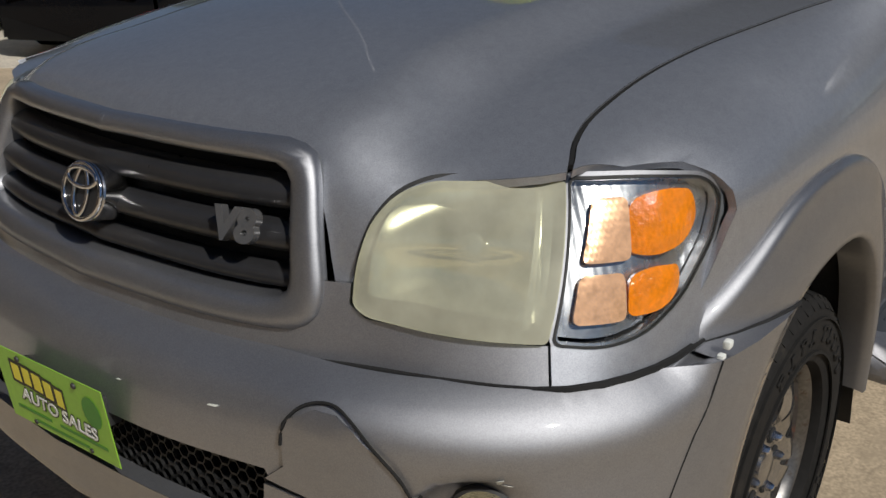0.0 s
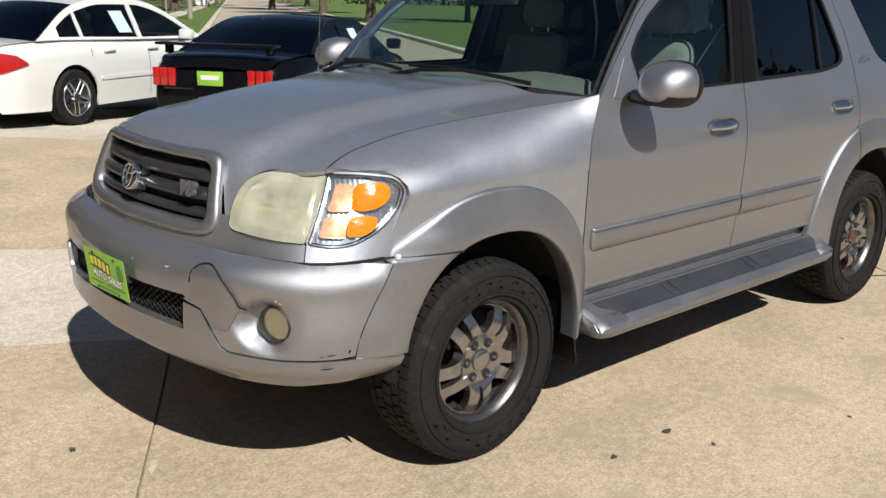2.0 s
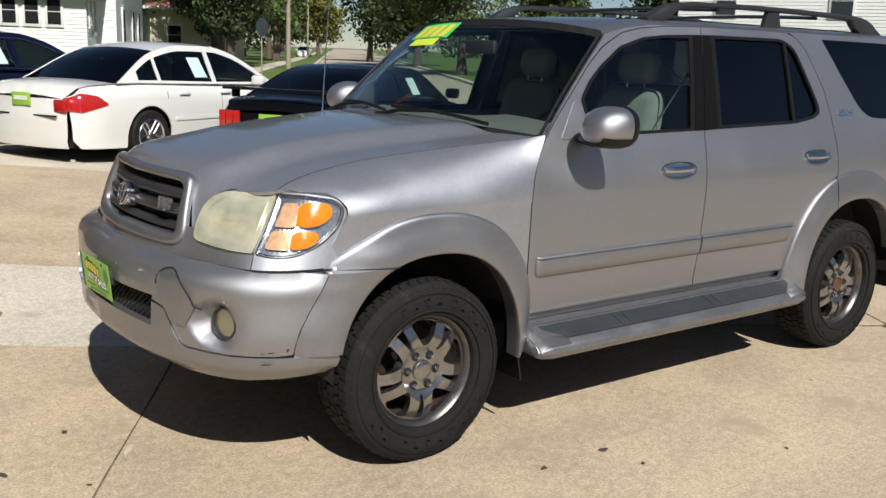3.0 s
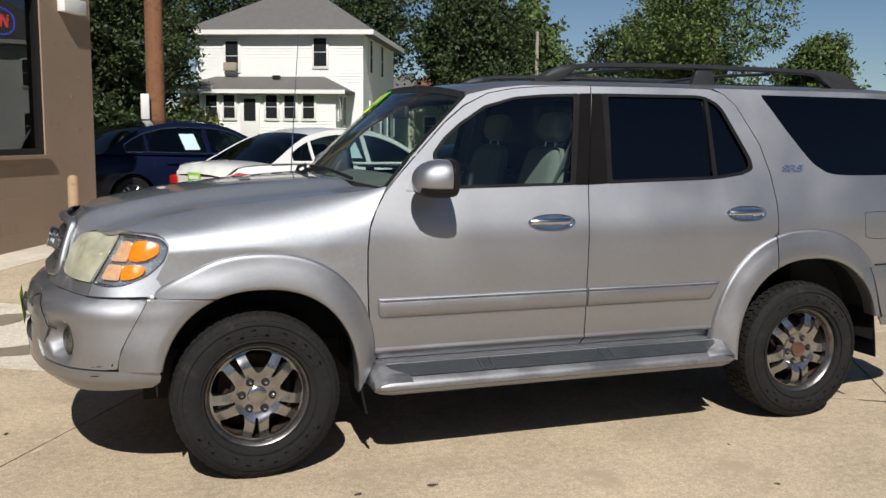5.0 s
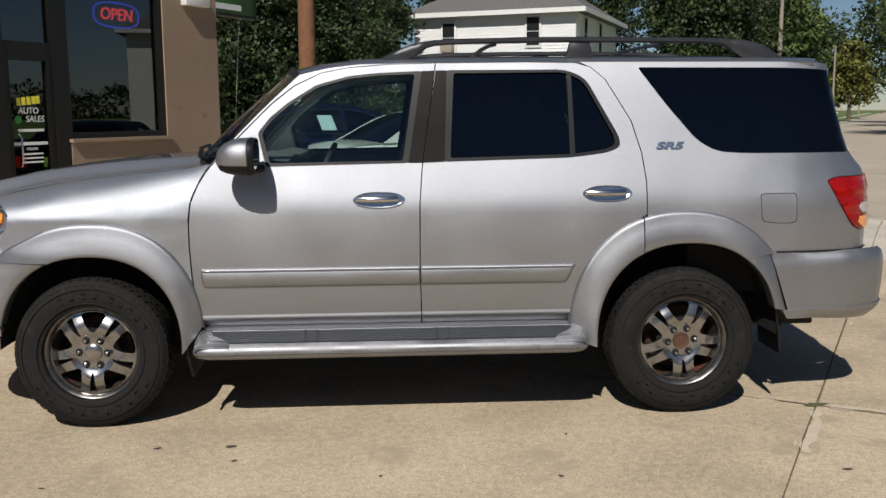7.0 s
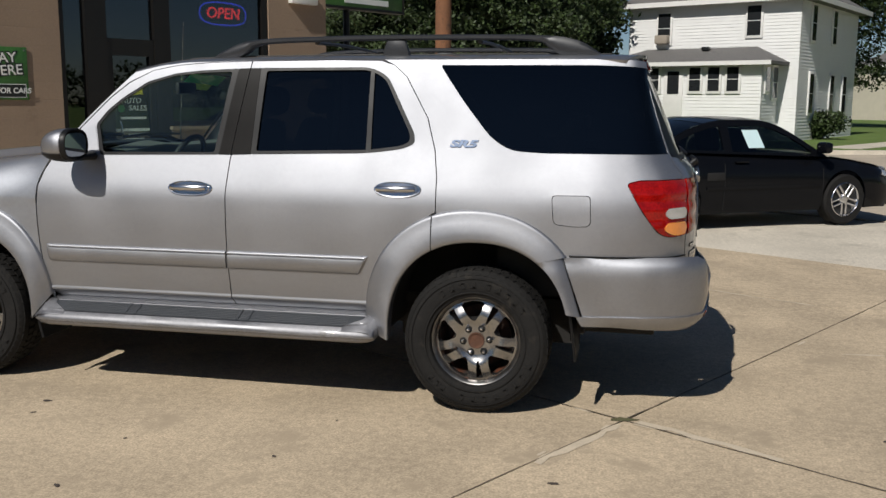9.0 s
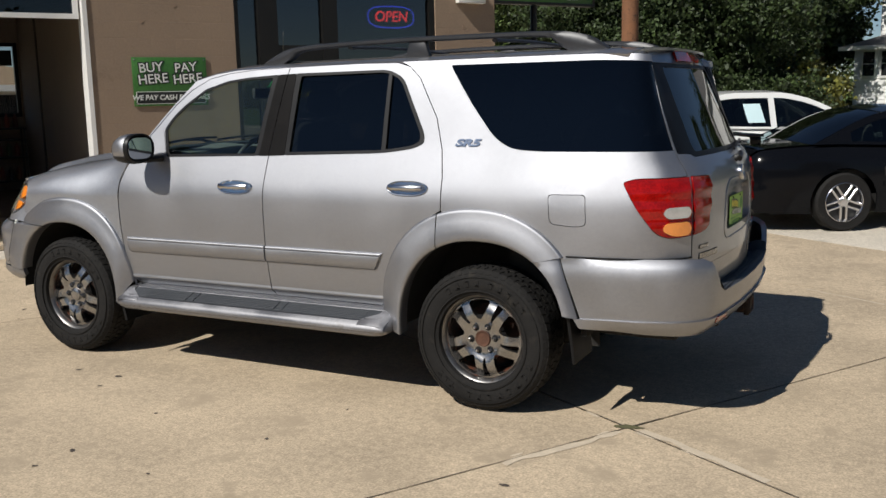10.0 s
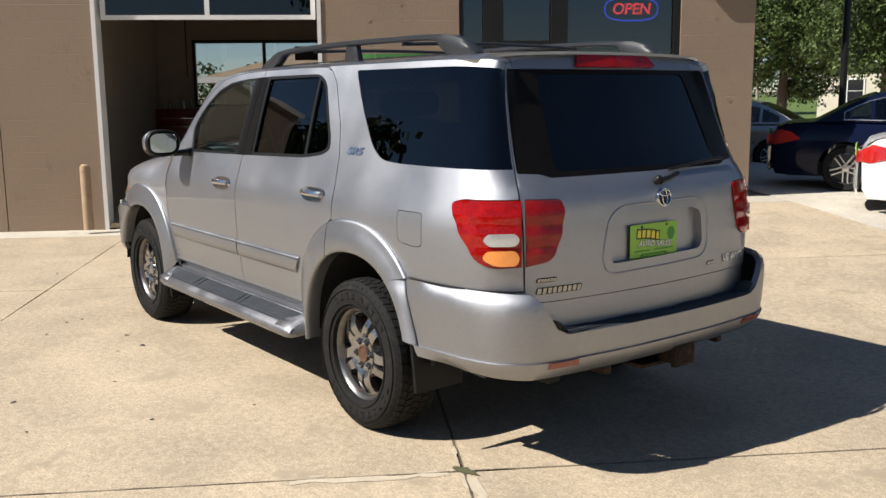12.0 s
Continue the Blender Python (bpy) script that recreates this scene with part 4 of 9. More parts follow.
val = [(0.0, 0.84), (0.838, 0.846), (0.838, 0.911), (0.70, 0.914), (0.572, 0.926), (0.546, 0.945), (0.547, 0.974), (0.505, 0.974), (0.50, 0.93), (0.46, 0.90), (0.0, 0.895)]
part("headlamp_valance", sheet("headlamp_valance", val + mir(val[1:-1]), face, 0.03, edge=0.02), PAINT, suv)
# black tube for the shade between nose and bumper
gap_half = [face(1.09 * k / 24, 0.856, 0.003) for k in range(25)]
part("bumper_gap", tube("bumper_gap", [(p[0], -p[1], p[2]) for p in gap_half[:0:-1]] + gap_half, 0.006, 6), GAP, suv)
# added black sheet: the darkness behind the nose openings, as colour
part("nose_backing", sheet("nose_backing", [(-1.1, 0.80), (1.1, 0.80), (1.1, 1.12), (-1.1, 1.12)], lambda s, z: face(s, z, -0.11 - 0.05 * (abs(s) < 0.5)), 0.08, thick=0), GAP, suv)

ledge = []
for i in range(25):
    t_ = i / 24
    a_ = np.array(face(0.90 + 0.40 * t_, 0.850, 0.0))
    b_ = np.array(bumper(0.985 + 0.375 * t_, 0.846, -0.004))
    ledge.append([tuple(a_ + (0.01, 0.02, 0.004)), tuple(a_ - (0, 0, 0.004)), tuple(a_ * 0.5 + b_ * 0.5 - (0, 0, 0.006)), tuple(b_ - (0, 0, 0.004)), tuple(b_ - (0, 0, 0.03))])
both("nose_ledge", loft("nose_ledge", ledge, sharp=60), PAINT)

# grille
ring_out = [(0.0, 1.163), (0.41, 1.163), (0.462, 1.148), (0.482, 1.11), (0.508, 0.96), (0.500, 0.92), (0.468, 0.898), (0.41, 0.893), (0.0, 0.890)]
ring_in = [(0.0, 1.130), (0.40, 1.128), (0.425, 1.112), (0.445, 0.97), (0.442, 0.95), (0.42, 0.936), (0.0, 0.934)]


def ray_out(poly, deg):
    """Where a ray from the grille's middle leaves a polygon."""
    c, q = math.cos(radians(deg)), math.sin(radians(deg))
    best = 0.0
    for (x0, y0), (x1, y1) in zip(poly, poly[1:] + poly[:1]):
        y0, y1 = y0 - 1.03, y1 - 1.03
        den = c * (y1 - y0) - q * (x1 - x0)
        if abs(den) < 1e-9:
            continue
        t = (x0 * (y1 - y0) - y0 * (x1 - x0)) / den
        u = (x0 * q - y0 * c) / den
        if t > 0 and -1e-6 <= u <= 1 + 1e-6:
            best = max(best, t)
    return (best * c, 1.03 + best * q)


RING_O = rounded(ring_out + mir(ring_out[1:-1]), 0.03)
RING_I = rounded(ring_in + mir(ring_in[1:-1]), 0.02)
RING_O, RING_I = [tuple(p) for p in RING_O], [tuple(p) for p in RING_I]
ring_rows = []
for k in range(180):
    a, b = ray_out(RING_O, 2 * k), ray_out(RING_I, 2 * k)
    row = []
    for f, o in ((0.0, -0.014), (0.0, 0.002), (0.10, 0.009), (0.3, 0.0125), (0.55, 0.012), (0.8, 0.007), (0.95, 0.0), (1.0, -0.012), (1.0, -0.045)):
        row.append(face(a[0] + (b[0] - a[0]) * f, a[1] + (b[1] - a[1]) * f, o))
    ring_rows.append(row)
ring_rows.append(ring_rows[0])
grille = part("grille_surround", loft("grille_surround", ring_rows, sharp=60), PAINT_TRIM, suv)


def slat(name, z0, z1, depth, out):
    """A rounded bar across the grille, following the nose."""
    rows = []
    for i in range(33):
        s = -0.452 + 0.904 * i / 32
        prof = []
        for j in range(9):
            a = radians(-100 + 200 * j / 8)
            prof.append(face(s, (z0 + z1) / 2 + (z1 - z0) / 2 * math.sin(a), out - depth * (1 - math.cos(a))))
        rows.append(prof)
    return loft(name, rows, flip=True)


for z0, z1, o in ((1.055, 1.103, -0.012), (0.995, 1.040, -0.012), (0.940, 0.975, -0.018)):
    part("slat", slat("slat", z0, z1, 0.028, o), GRILLE_DARK, grille)
# shade between the slats, painted as a near-black sheet
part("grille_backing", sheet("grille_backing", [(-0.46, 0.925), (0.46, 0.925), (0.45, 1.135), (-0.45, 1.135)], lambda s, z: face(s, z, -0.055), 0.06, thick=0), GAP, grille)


def on(fmap, s, z, out=0.0, turn=0.0):
    """A pose on a skin: local x along it, y up, z outwards."""
    e = 0.004
    p = Vector(fmap(s, z, out))
    u = (Vector(fmap(s + e, z, out)) - Vector(fmap(s - e, z, out))).normalized()
    v = (Vector(fmap(s, z + e, out)) - Vector(fmap(s, z - e, out))).normalized()
    w = u.cross(v).normalized()
    v = w.cross(u)
    m = Matrix((u, v, w)).transposed().to_4x4()
    m.translation = p
    return m @ pose(0, 0, 0, 0, 0, turn)


def oval(a, b, r, n=28, z=0.0, squash=1.0):
    return tube("oval", [(a * math.cos(2 * math.pi * i / n), b * math.sin(2 * math.pi * i / n), z) for i in range(n)], r, 8, closed=True)


def badge(parent, m, a):
    """A chrome oval badge with two inner ovals on a drum."""
    e = part("badge", moved(lathe("badge", [(0, -0.05), (a * 0.93, -0.05), (a * 0.99, 0.0), (a * 0.93, 0.004), (0, 0.004)], 28), m @ Matrix.Diagonal((1, 0.88, 1, 1))), CHROME_SOFT, parent, "chrome oval badge")
    part("badge_rim", moved(oval(a * 0.94, a * 0.82, a * 0.085, z=0.008), m), CHROME, e)
    part("badge_inner", moved(oval(a * 0.34, a * 0.70, a * 0.075, z=0.010), m), CHROME, e)
    part("badge_inner", moved(oval(a * 0.72, a * 0.28, a * 0.075, z=0.011), m @ pose(0, a * 0.42, 0)), CHROME, e)
    part("badge_field", moved(lathe("badge_field", [(0, 0.004), (a * 0.86, 0.004), (a * 0.86, 0.006), (0, 0.006)], 24), m @ Matrix.Diagonal((1, 0.86, 1, 1))), GRILLE_DARK, e)


REFLECT_PALE = material("pale_ribbed_reflector", (0.56, 0.57, 0.59), 0.26, 0.90, var=0.10, scale=30, fine=120)
badge(grille, on(face, 0.0, 1.035, 0.010), 0.058)
part("v_eight_letters", lettering("v_eight_letters", "V8", 0.070, on(face, 0.345, 1.035, 0.006), 0.008, 0.12, bold=0.003), material("raised_letter_chrome", (0.36, 0.36, 0.37), 0.25, 0.8, var=0.1), grille, "raised chrome letters")

# headlamps


def hazy_lens(name, tint, haze, amount):
    """Aged plastic: part clear and tinted, part milky, with a gloss."""
    m = bpy.data.materials.new(name)
    m.use_nodes = True
    n, l = m.node_tree.nodes, m.node_tree.links
    b = n["Principled BSDF"]
    b.inputs["Base Color"].default_value = (*haze, 1)
    b.inputs["Roughness"].default_value = 0.16
    tr = n.new("ShaderNodeBsdfTransparent")
    tr.inputs["Color"].default_value = (*tint, 1)
    tc = n.new("ShaderNodeTexCoord")
    nz = n.new("ShaderNodeTexNoise")
    nz.inputs["Scale"].default_value = 9
    nz.inputs["Detail"].default_value = 6
    mr = n.new("ShaderNodeMapRange")
    mr.inputs["From Min"].default_value = 0.3
    mr.inputs["From Max"].default_value = 0.7
    mr.inputs["To Min"].default_value = amount - 0.12
    mr.inputs["To Max"].default_value = amount + 0.12
    mx = n.new("ShaderNodeMixShader")
    l.new(tc.outputs["Object"], nz.inputs["Vector"])
    l.new(nz.outputs[0], mr.inputs["Value"])
    l.new(mr.outputs[0], mx.inputs[0])
    l.new(tr.outputs[0], mx.inputs[1])
    l.new(b.outputs[0], mx.inputs[2])
    l.new(mx.outputs[0], n["Material Output"].inputs["Surface"])
    return m


LENS_OLD = hazy_lens("yellowed_lens", (0.86, 0.86, 0.70), (0.76, 0.75, 0.58), 0.42)
AMBER = material("amber_lens", (0.90, 0.25, 0.006), 0.10, var=0.30, scale=26, fine=150, coat=1.0, bump=0.003)
# amber reflected into the clear inner sections, given as their own colour
AMBER_CLEAR = material("reflected_amber_tint", (0.90, 0.52, 0.30), 0.20, 0.35, var=0.25, scale=45, fine=140, coat=0.8)
REFLECT = material("silver_reflector", (0.82, 0.82, 0.78), 0.17, 1.0, var=0.05)
LENS_CLEAR = glass("clear_lamp_lens", (0.95, 0.96, 0.95), ior=1.22)


def face_at(out):
    return lambda s, z: face(s, z, out)


def flank(me, sgn):
    return me if sgn > 0 else mirrored(me)


for sgn in (1, -1):
    lamp = part("headlamp", flank(sheet("headlamp", grown(HEADLAMP, 0.003), face_at(-0.004), 0.05, holes=[grown(HEADLAMP, -0.003)], edge=0.02, thick=0.05), sgn), RUBBER, suv, "headlamp with yellowed hazy lens")
    part("lens", flank(sheet("lens", grown(HEADLAMP, -0.002), lambda s, z: face(s, z, 0.004 + 0.010 * (1 - ((s - 0.72) / 0.2)**2)), 0.03, edge=0.02, thick=0.02), sgn), LENS_OLD, lamp, "yellowed plastic lens")
    part("reflector", flank(sheet("reflector", grown(HEADLAMP, -0.012), lambda s, z: face(s, z, -0.03 - 0.045 * (1 - min(1, ((s - 0.70) / 0.13)**2)) * abs(math.sin((z - 0.925) / 0.095 * math.pi))**0.7), 0.012, thick=0), sgn), REFLECT, lamp)
    hm = on(face, 0.715, 1.015, -0.055)
    hm = hm if sgn > 0 else Matrix.Diagonal((1, -1, 1, 1)) @ hm
    part("bulb_shield", moved(lathe("bulb_shield", [(0.0, 0.034), (0.016, 0.032), (0.022, 0.022), (0.024, -0.02), (0.0, -0.02)], 18), hm), CHROME_SOFT, lamp)
    part("lamp_divider", flank(sheet("lamp_divider", [(0.80, 0.925), (0.812, 0.925), (0.842, 1.108), (0.83, 1.108)], face_at(-0.012), 0.02, thick=0.03), sgn), REFLECT_PALE, lamp)
    part("lamp_bezel", flank(sheet("lamp_bezel", grown(CORNERLAMP, 0.010), lambda s, z: face(s, z, -0.001), 0.05, holes=[grown(CORNERLAMP, 0.0042)], edge=0.02, thick=0.03), sgn), PAINT, suv)
    cl = part("corner_lamp", flank(sheet("corner_lamp", grown(CORNERLAMP, 0.003), face_at(-0.002), 0.05, holes=[grown(CORNERLAMP, -0.002)], edge=0.02, thick=0.05), sgn), REFLECT_PALE, suv, "corner lamp with amber and clear sections")
    part("lamp_seal", flank(sheet("lamp_seal", grown(CORNERLAMP, 0.0045), face_at(0.0015), 0.05, holes=[grown(CORNERLAMP, 0.0005)], edge=0.02, thick=0.03), sgn), RUBBER, cl)
    part("lens", flank(sheet("lens", grown(CORNERLAMP, -0.001), face_at(0.010), 0.05, edge=0.02, thick=0.012), sgn), LENS_CLEAR, cl, "clear outer lens")
    part("reflector", flank(sheet("reflector", grown(CORNERLAMP, -0.001), lambda s, z: face(s, z, -0.020 - 0.0003 * math.sin(s * 330)), 0.004, step2=0.012, edge=0.01, thick=0), sgn), REFLECT_PALE, cl)
    up = rounded([(1.010, 1.085), (1.075, 1.099), (1.140, 1.086), (1.143, 1.045), (1.095, 1.016), (1.035, 1.006), (0.997, 1.012)], [0.03, 0.03, 0.03, 0.02, 0.03, 0.03, 0.015])
    lo = rounded([(0.980, 0.987), (1.023, 0.997), (1.086, 0.986), (1.074, 0.955), (1.027, 0.934), (0.970, 0.930)], [0.02, 0.03, 0.02, 0.02, 0.03, 0.015])
    for o, c0 in ((up, (1.07, 1.05)), (lo, (1.03, 0.963))):
        part("amber_lens", flank(sheet("amber_lens", o, lambda s, z: face(s, z, 0.006 - 3.5 * ((s - c0[0])**2 + (z - c0[1])**2)), 0.02, edge=0.015, thick=0.014), sgn), AMBER, cl, "amber marker lens")
    # ribbed inner sections, with the amber reflection painted on
    for o in (rounded([(0.952, 1.090), (1.014, 1.090), (0.994, 1.006), (0.905, 1.008)], 0.014), rounded([(0.898, 0.994), (0.978, 0.992), (0.966, 0.928), (0.876, 0.932)], 0.014)):
        part("inner_bulb_cover", flank(sheet("inner_bulb_cover", o, lambda s, z: face(s, z, -0.006 - 0.0004 * math.sin(z * 620)), 0.01, step2=0.003, edge=0.006, thick=0.01), sgn), AMBER_CLEAR, cl)

# front bumper
POD = [(1.19, 0.549), (1.03, 0.551), (0.86, 0.552), (0.67, 0.560), (0.642, 0.574), (0.607, 0.632), (0.572, 0.690), (0.50, 0.705)]
up_half = [(0.0, 0.867), (0.53, 0.868), (0.75, 0.866), (0.95, 0.858), (1.249, 0.850), (1.195, 0.785), (1.160, 0.724), (1.115, 0.64), (1.094, 0.556)] + POD[1:] + [(0.492, 0.722), (0.3, 0.722), (0.0, 0.722)]
FOG_C = (0.827, 0.660)
fog_hole = [(FOG_C[0] + 0.060 * math.cos(2 * math.pi * i / 20), FOG_C[1] + 0.058 * math.sin(2 * math.pi * i / 20)) for i in range(20)]


def bumper_skin(s, z, out=0.0):
    """The cover, dished round the fog lamps, with a light fold where it widens."""
    a = abs(s)
    r = math.hypot(a - FOG_C[0], z - FOG_C[1])
    d = -(0.010 + 0.50 * max(0.0, FOG_C[0] + 0.055 - a)) * (1 - smoothstep(0.060, 0.100, math.hypot((a - FOG_C[0]) * (0.72 if a < FOG_C[0] else 1.0), z - FOG_C[1])))
    d += 0.012 * smoothstep(0.42, 0.60, a) * smoothstep(0.74, 0.80, z)
    return bumper(s, z, out + d)


front_bumper = part("front_bumper", sheet("front_bumper", up_half + mir(up_half[1:-1]), bumper_skin, 0.03, holes=[fog_hole, mir(fog_hole)], edge=0.018, thick=0.02, step2=0.02), PAINT, suv, "scuffed silver bumper, cracked beside the fog lamp")
lip_half = [(0.0, 0.612), (0.30, 0.610), (0.484, 0.604), (0.493, 0.700), (0.568, 0.686), (0.603, 0.628), (0.638, 0.570), (0.668, 0.555), (0.86, 0.547), (1.09, 0.545), (1.268, 0.545), (1.276, 0.52), (1.27, 0.49), (1.235, 0.462), (1.07, 0.445), (0.9, 0.435), (0.6, 0.435), (0.45, 0.442), (0.30, 0.478), (0.0, 0.490)]
part("bumper_lip", sheet("bumper_lip", lip_half + mir(lip_half[1:-1]), lambda s, z: bumper(s, z, 0.006 + 0.016 * smoothstep(0.55, 0.50, z)), 0.03, edge=0.02, thick=0.03, step2=0.02), PAINT_TRIM, front_bumper, "painted lower lip with scraped edge")
# near-black sheet stands in for the shade inside the intake
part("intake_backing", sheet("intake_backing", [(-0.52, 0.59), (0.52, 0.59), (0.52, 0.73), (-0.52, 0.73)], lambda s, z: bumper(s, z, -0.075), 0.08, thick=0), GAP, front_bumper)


def honeycomb(name):
    """Hexagonal mesh across the intake."""
    ms = []
    w, h = 0.034, 0.0125
    k = 0
    V, F = [], []
    for row in range(-1, 10):
        for col in range(-15, 16):
            cx = col * w + (w / 2 if row % 2 else 0)
            cz = 0.606 + row * h
            if abs(cx) > 0.485:
                continue
            hexa = [(cx - w * 0.34, cz), (cx - w * 0.16, cz + h), (cx + w * 0.16, cz + h), (cx + w * 0.34, cz), ]
            for (a, b) in zip(hexa, hexa[1:]):
                ta = 0.0022
                pts = []
                for (s, z) in (a, b):
                    zz = min(0.727, max(0.60, z))
                    pts += [bumper(s, zz - ta, -0.030), bumper(s, zz + ta, -0.030), bumper(s, zz + ta, -0.046), bumper(s, zz - ta, -0.046)]
                i = len(V)
                V += pts
                F += [(i, i + 1, i + 5, i + 4), (i + 1, i + 2, i + 6, i + 5), (i + 2, i + 3, i + 7, i + 6), (i + 3, i, i + 4, i + 7)]
    return mesh_of(name, V, F, smooth=False)


part("intake_mesh", honeycomb("intake_mesh"), MESH_BLACK, front_bumper, "black honeycomb mesh")
FOG_GLASS = glass("fog_lens", (0.92, 0.93, 0.88), 0.07)
for sg in (1, -1):
    fp = Vector(bumper(FOG_C[0], FOG_C[1], -0.034))
    m = Matrix.Translation(fp) @ Vector((-0.93, -0.36, 0.02)).to_track_quat('Z', 'Y').to_matrix().to_4x4()
    if sg < 0:
        m = Matrix.Diagonal((1, -1, 1, 1)) @ m
    fog = part("fog_lamp", moved(lathe("fog_lamp", [(0.060, -0.05), (0.060, 0.004), (0.056, 0.007), (0.053, 0.0), (0.053, -0.05)], 28, closed=True), m), DARK_PLASTIC, front_bumper, "hazy round fog lamp in a dished recess")
    part("lens", moved(lathe("lens", [(0.0, 0.012), (0.025, 0.010), (0.045, 0.004), (0.0535, -0.004)], 28), m), FOG_GLASS, fog)
    part("reflector", moved(lathe("reflector", [(0.0, -0.045), (0.03, -0.036), (0.053, -0.008)], 28), m), CHROME_SOFT, fog)
    part("bulb_cap", moved(lathe("bulb_cap", [(0.0, -0.012), (0.013, -0.014), (0.016, -0.03), (0.0, -0.04)], 14), m), DARK_PLASTIC, fog)

# broken flap at the bumper's mouth
flap = [(0.497, 0.712), (0.53, 0.74), (0.528, 0.785), (0.54, 0.818), (0.575, 0.834), (0.61, 0.832), (0.64, 0.816), (0.70, 0.76), (0.722, 0.715), (0.68, 0.64), (0.61, 0.645), (0.572, 0.695)]
part("cracked_panel", sheet("cracked_panel", flap, lambda s, z: bumper(s, z, 0.0085 + 0.012 * smoothstep(0.76, 0.83, z) - 0.008 * smoothstep(0.66, 0.73, s)), 0.02, edge=0.012, thick=0.008), PAINT_TRIM, front_bumper, "cracked, sagging piece of the bumper")
part("crack_edge", tube("crack_edge", [bumper_skin(a, b, 0.006) for a, b in spline([(0.527, 0.775), (0.532, 0.808), (0.553, 0.832), (0.585, 0.841), (0.618, 0.836), (0.655, 0.812), (0.69, 0.775), (0.715, 0.735), (0.728, 0.700)], 4)], 0.0026, 6), GAP, front_bumper)

for a_, z_, w_, h_, mt_ in ((0.842, 0.745, 0.012, 0.020, INK_WHITE), (0.853, 0.738, 0.016, 0.004, INK_WHITE), (1.015, 0.566, 0.030, 0.004, GAP), (0.985, 0.562, 0.016, 0.003, GAP), (1.0, 0.526, 0.045, 0.006, GAP), (1.075, 0.575, 0.010, 0.014, GAP), (0.40, 0.80, 0.024, 0.004, INK_WHITE), (0.20, 0.79, 0.014, 0.003, INK_WHITE)):
    part("scuff", sheet("scuff", [(a_ - w_ / 2, z_ - h_ / 2), (a_ + w_ * 0.2, z_ - h_ * 0.3), (a_ + w_ / 2, z_ + h_ / 2), (a_ - w_ * 0.3, z_ + h_ * 0.3)], lambda q, w: bumper_skin(q, w, 0.0015 + 0.022 * (w < 0.545)), 0.02, thick=0.001), mt_, front_bumper)

# ---------- flares, bumper ends, rear bumper ----------
def arch_fn(cx, cz, a, b, n):
    def f(deg):
        t = radians(deg)
        c, s = -math.cos(t), math.sin(t)
        return (cx + a * math.copysign(abs(c)**(2 / n), c), cz + b * math.copysign(abs(s)**(2 / n), s))
    return f


FO, FI = arch_fn(0.02, 0.46, 0.535, 0.577, 2.3), arch_fn(0.016, 0.42, 0.437, 0.457, 2.25)
RO, RI = arch_fn(2.985, 0.46, 0.58, 0.607, 2.2), arch_fn(3.008, 0.42, 0.465, 0.484, 2.25)


def flare(name, fo, fi, o0, o1, i0, i1, n=36, front=False):
    """A swelling band from the body skin to the wheel opening, with a lip that turns in."""
    rows = []
    for k in range(n + 1):
        t = k / n
        (xo, zo), (xi, zi) = fo(o0 + (o1 - o0) * t), fi(i0 + (i1 - i0) * t)
        row = []
        if front:
            xo -= 0.058 * smoothstep(62, 40, o0 + (o1 - o0) * t)
        base = np.array(side(xo, zo, -0.012))
        edge = np.array((xi, -0.988, zi))
        for u, ex in ((0, 0.0), (0.0, 0.014), (0.03, 0.0215), (0.07, 0.0245), (0.12, 0.0225), (0.35, 0.021), (0.62, 0.016), (0.86, 0.007), (0.96, 0.001), (1.0, -0.008)):
            p = base * (1 - u) + edge * u
            row.append((p[0], p[1] - ex - (0.014 * (1 - smoothstep(0.0, 0.22, t)) * min(1.0, u / 0.18) * (1 - u * u) if front else 0), p[2]))
        row.append((xi, -0.955, zi + 0.004))
        row.append((xi, -0.90, zi + 0.006))
        rows.append(row)
    return loft(name, rows, sharp=60)


FLARE_F = flare("front_flare", FO, FI, 39.5, 176, 67.5, 184, front=True)
FLARE_R1 = flare("rear_flare", RO, RI, -3, 70.3, -4, 62, 20)
FLARE_R2 = flare("rear_flare", RO, RI, 71, 142.6, 62.6, 127.3, 20)
both("front_flare", FLARE_F, PAINT_TRIM)
first_row = [tuple(v.co) for v in FLARE_F.vertices][1:10]
both("flare_seam", tube("flare_seam", [face(1.08, 0.855, 0.003), face(1.13, 0.853, 0.004)] + [(p[0], p[1] - 0.001, p[2] - 0.001) for p in first_row], 0.0042, 6), GAP)
both("rear_flare", FLARE_R1, PAINT_TRIM)
both("rear_flare", FLARE_R2, PAINT_TRIM)


def end_piece(name, seam, fi, i0, i1, n=14, rear=False):
    """Bumper end between a seam and the wheel opening."""
    rows = []
    for k in range(n + 1):
        t = k / n
        sx = seam(t)
        xi, zi = fi(i0 + (i1 - i0) * t)
        base, edge = np.array(sx), np.array((xi, -0.988, zi))
        row = [tuple(base + (0.0, 0.015, 0))]
        for u, ex in ((0, 0.0), (0.1, 0.004), (0.35, 0.010), (0.7, 0.008), (0.95, 0.001), (1.0, -0.008)):
            p = base * (1 - u) + edge * u
            row.append((p[0], p[1] - ex, p[2]))
        row += [(xi, -0.955, zi + 0.002), (xi, -0.90, zi + 0.004)]
        if k == 0:
            rows.append([(p[0], p[1] + 0.07, p[2] + 0.003) for p in row])
        rows.append(row)
    return loft(name, rows, sharp=60)


fs = lambda t: bumper_skin(1.253 - 0.155 * smoothstep(-0.35, 1.0, t) * 1.0 + 0.018 * 0, 0.850 - 0.305 * t)
both("bumper_end", end_piece("bumper_end", fs, FI, 66.8, 13), PAINT_TRIM)
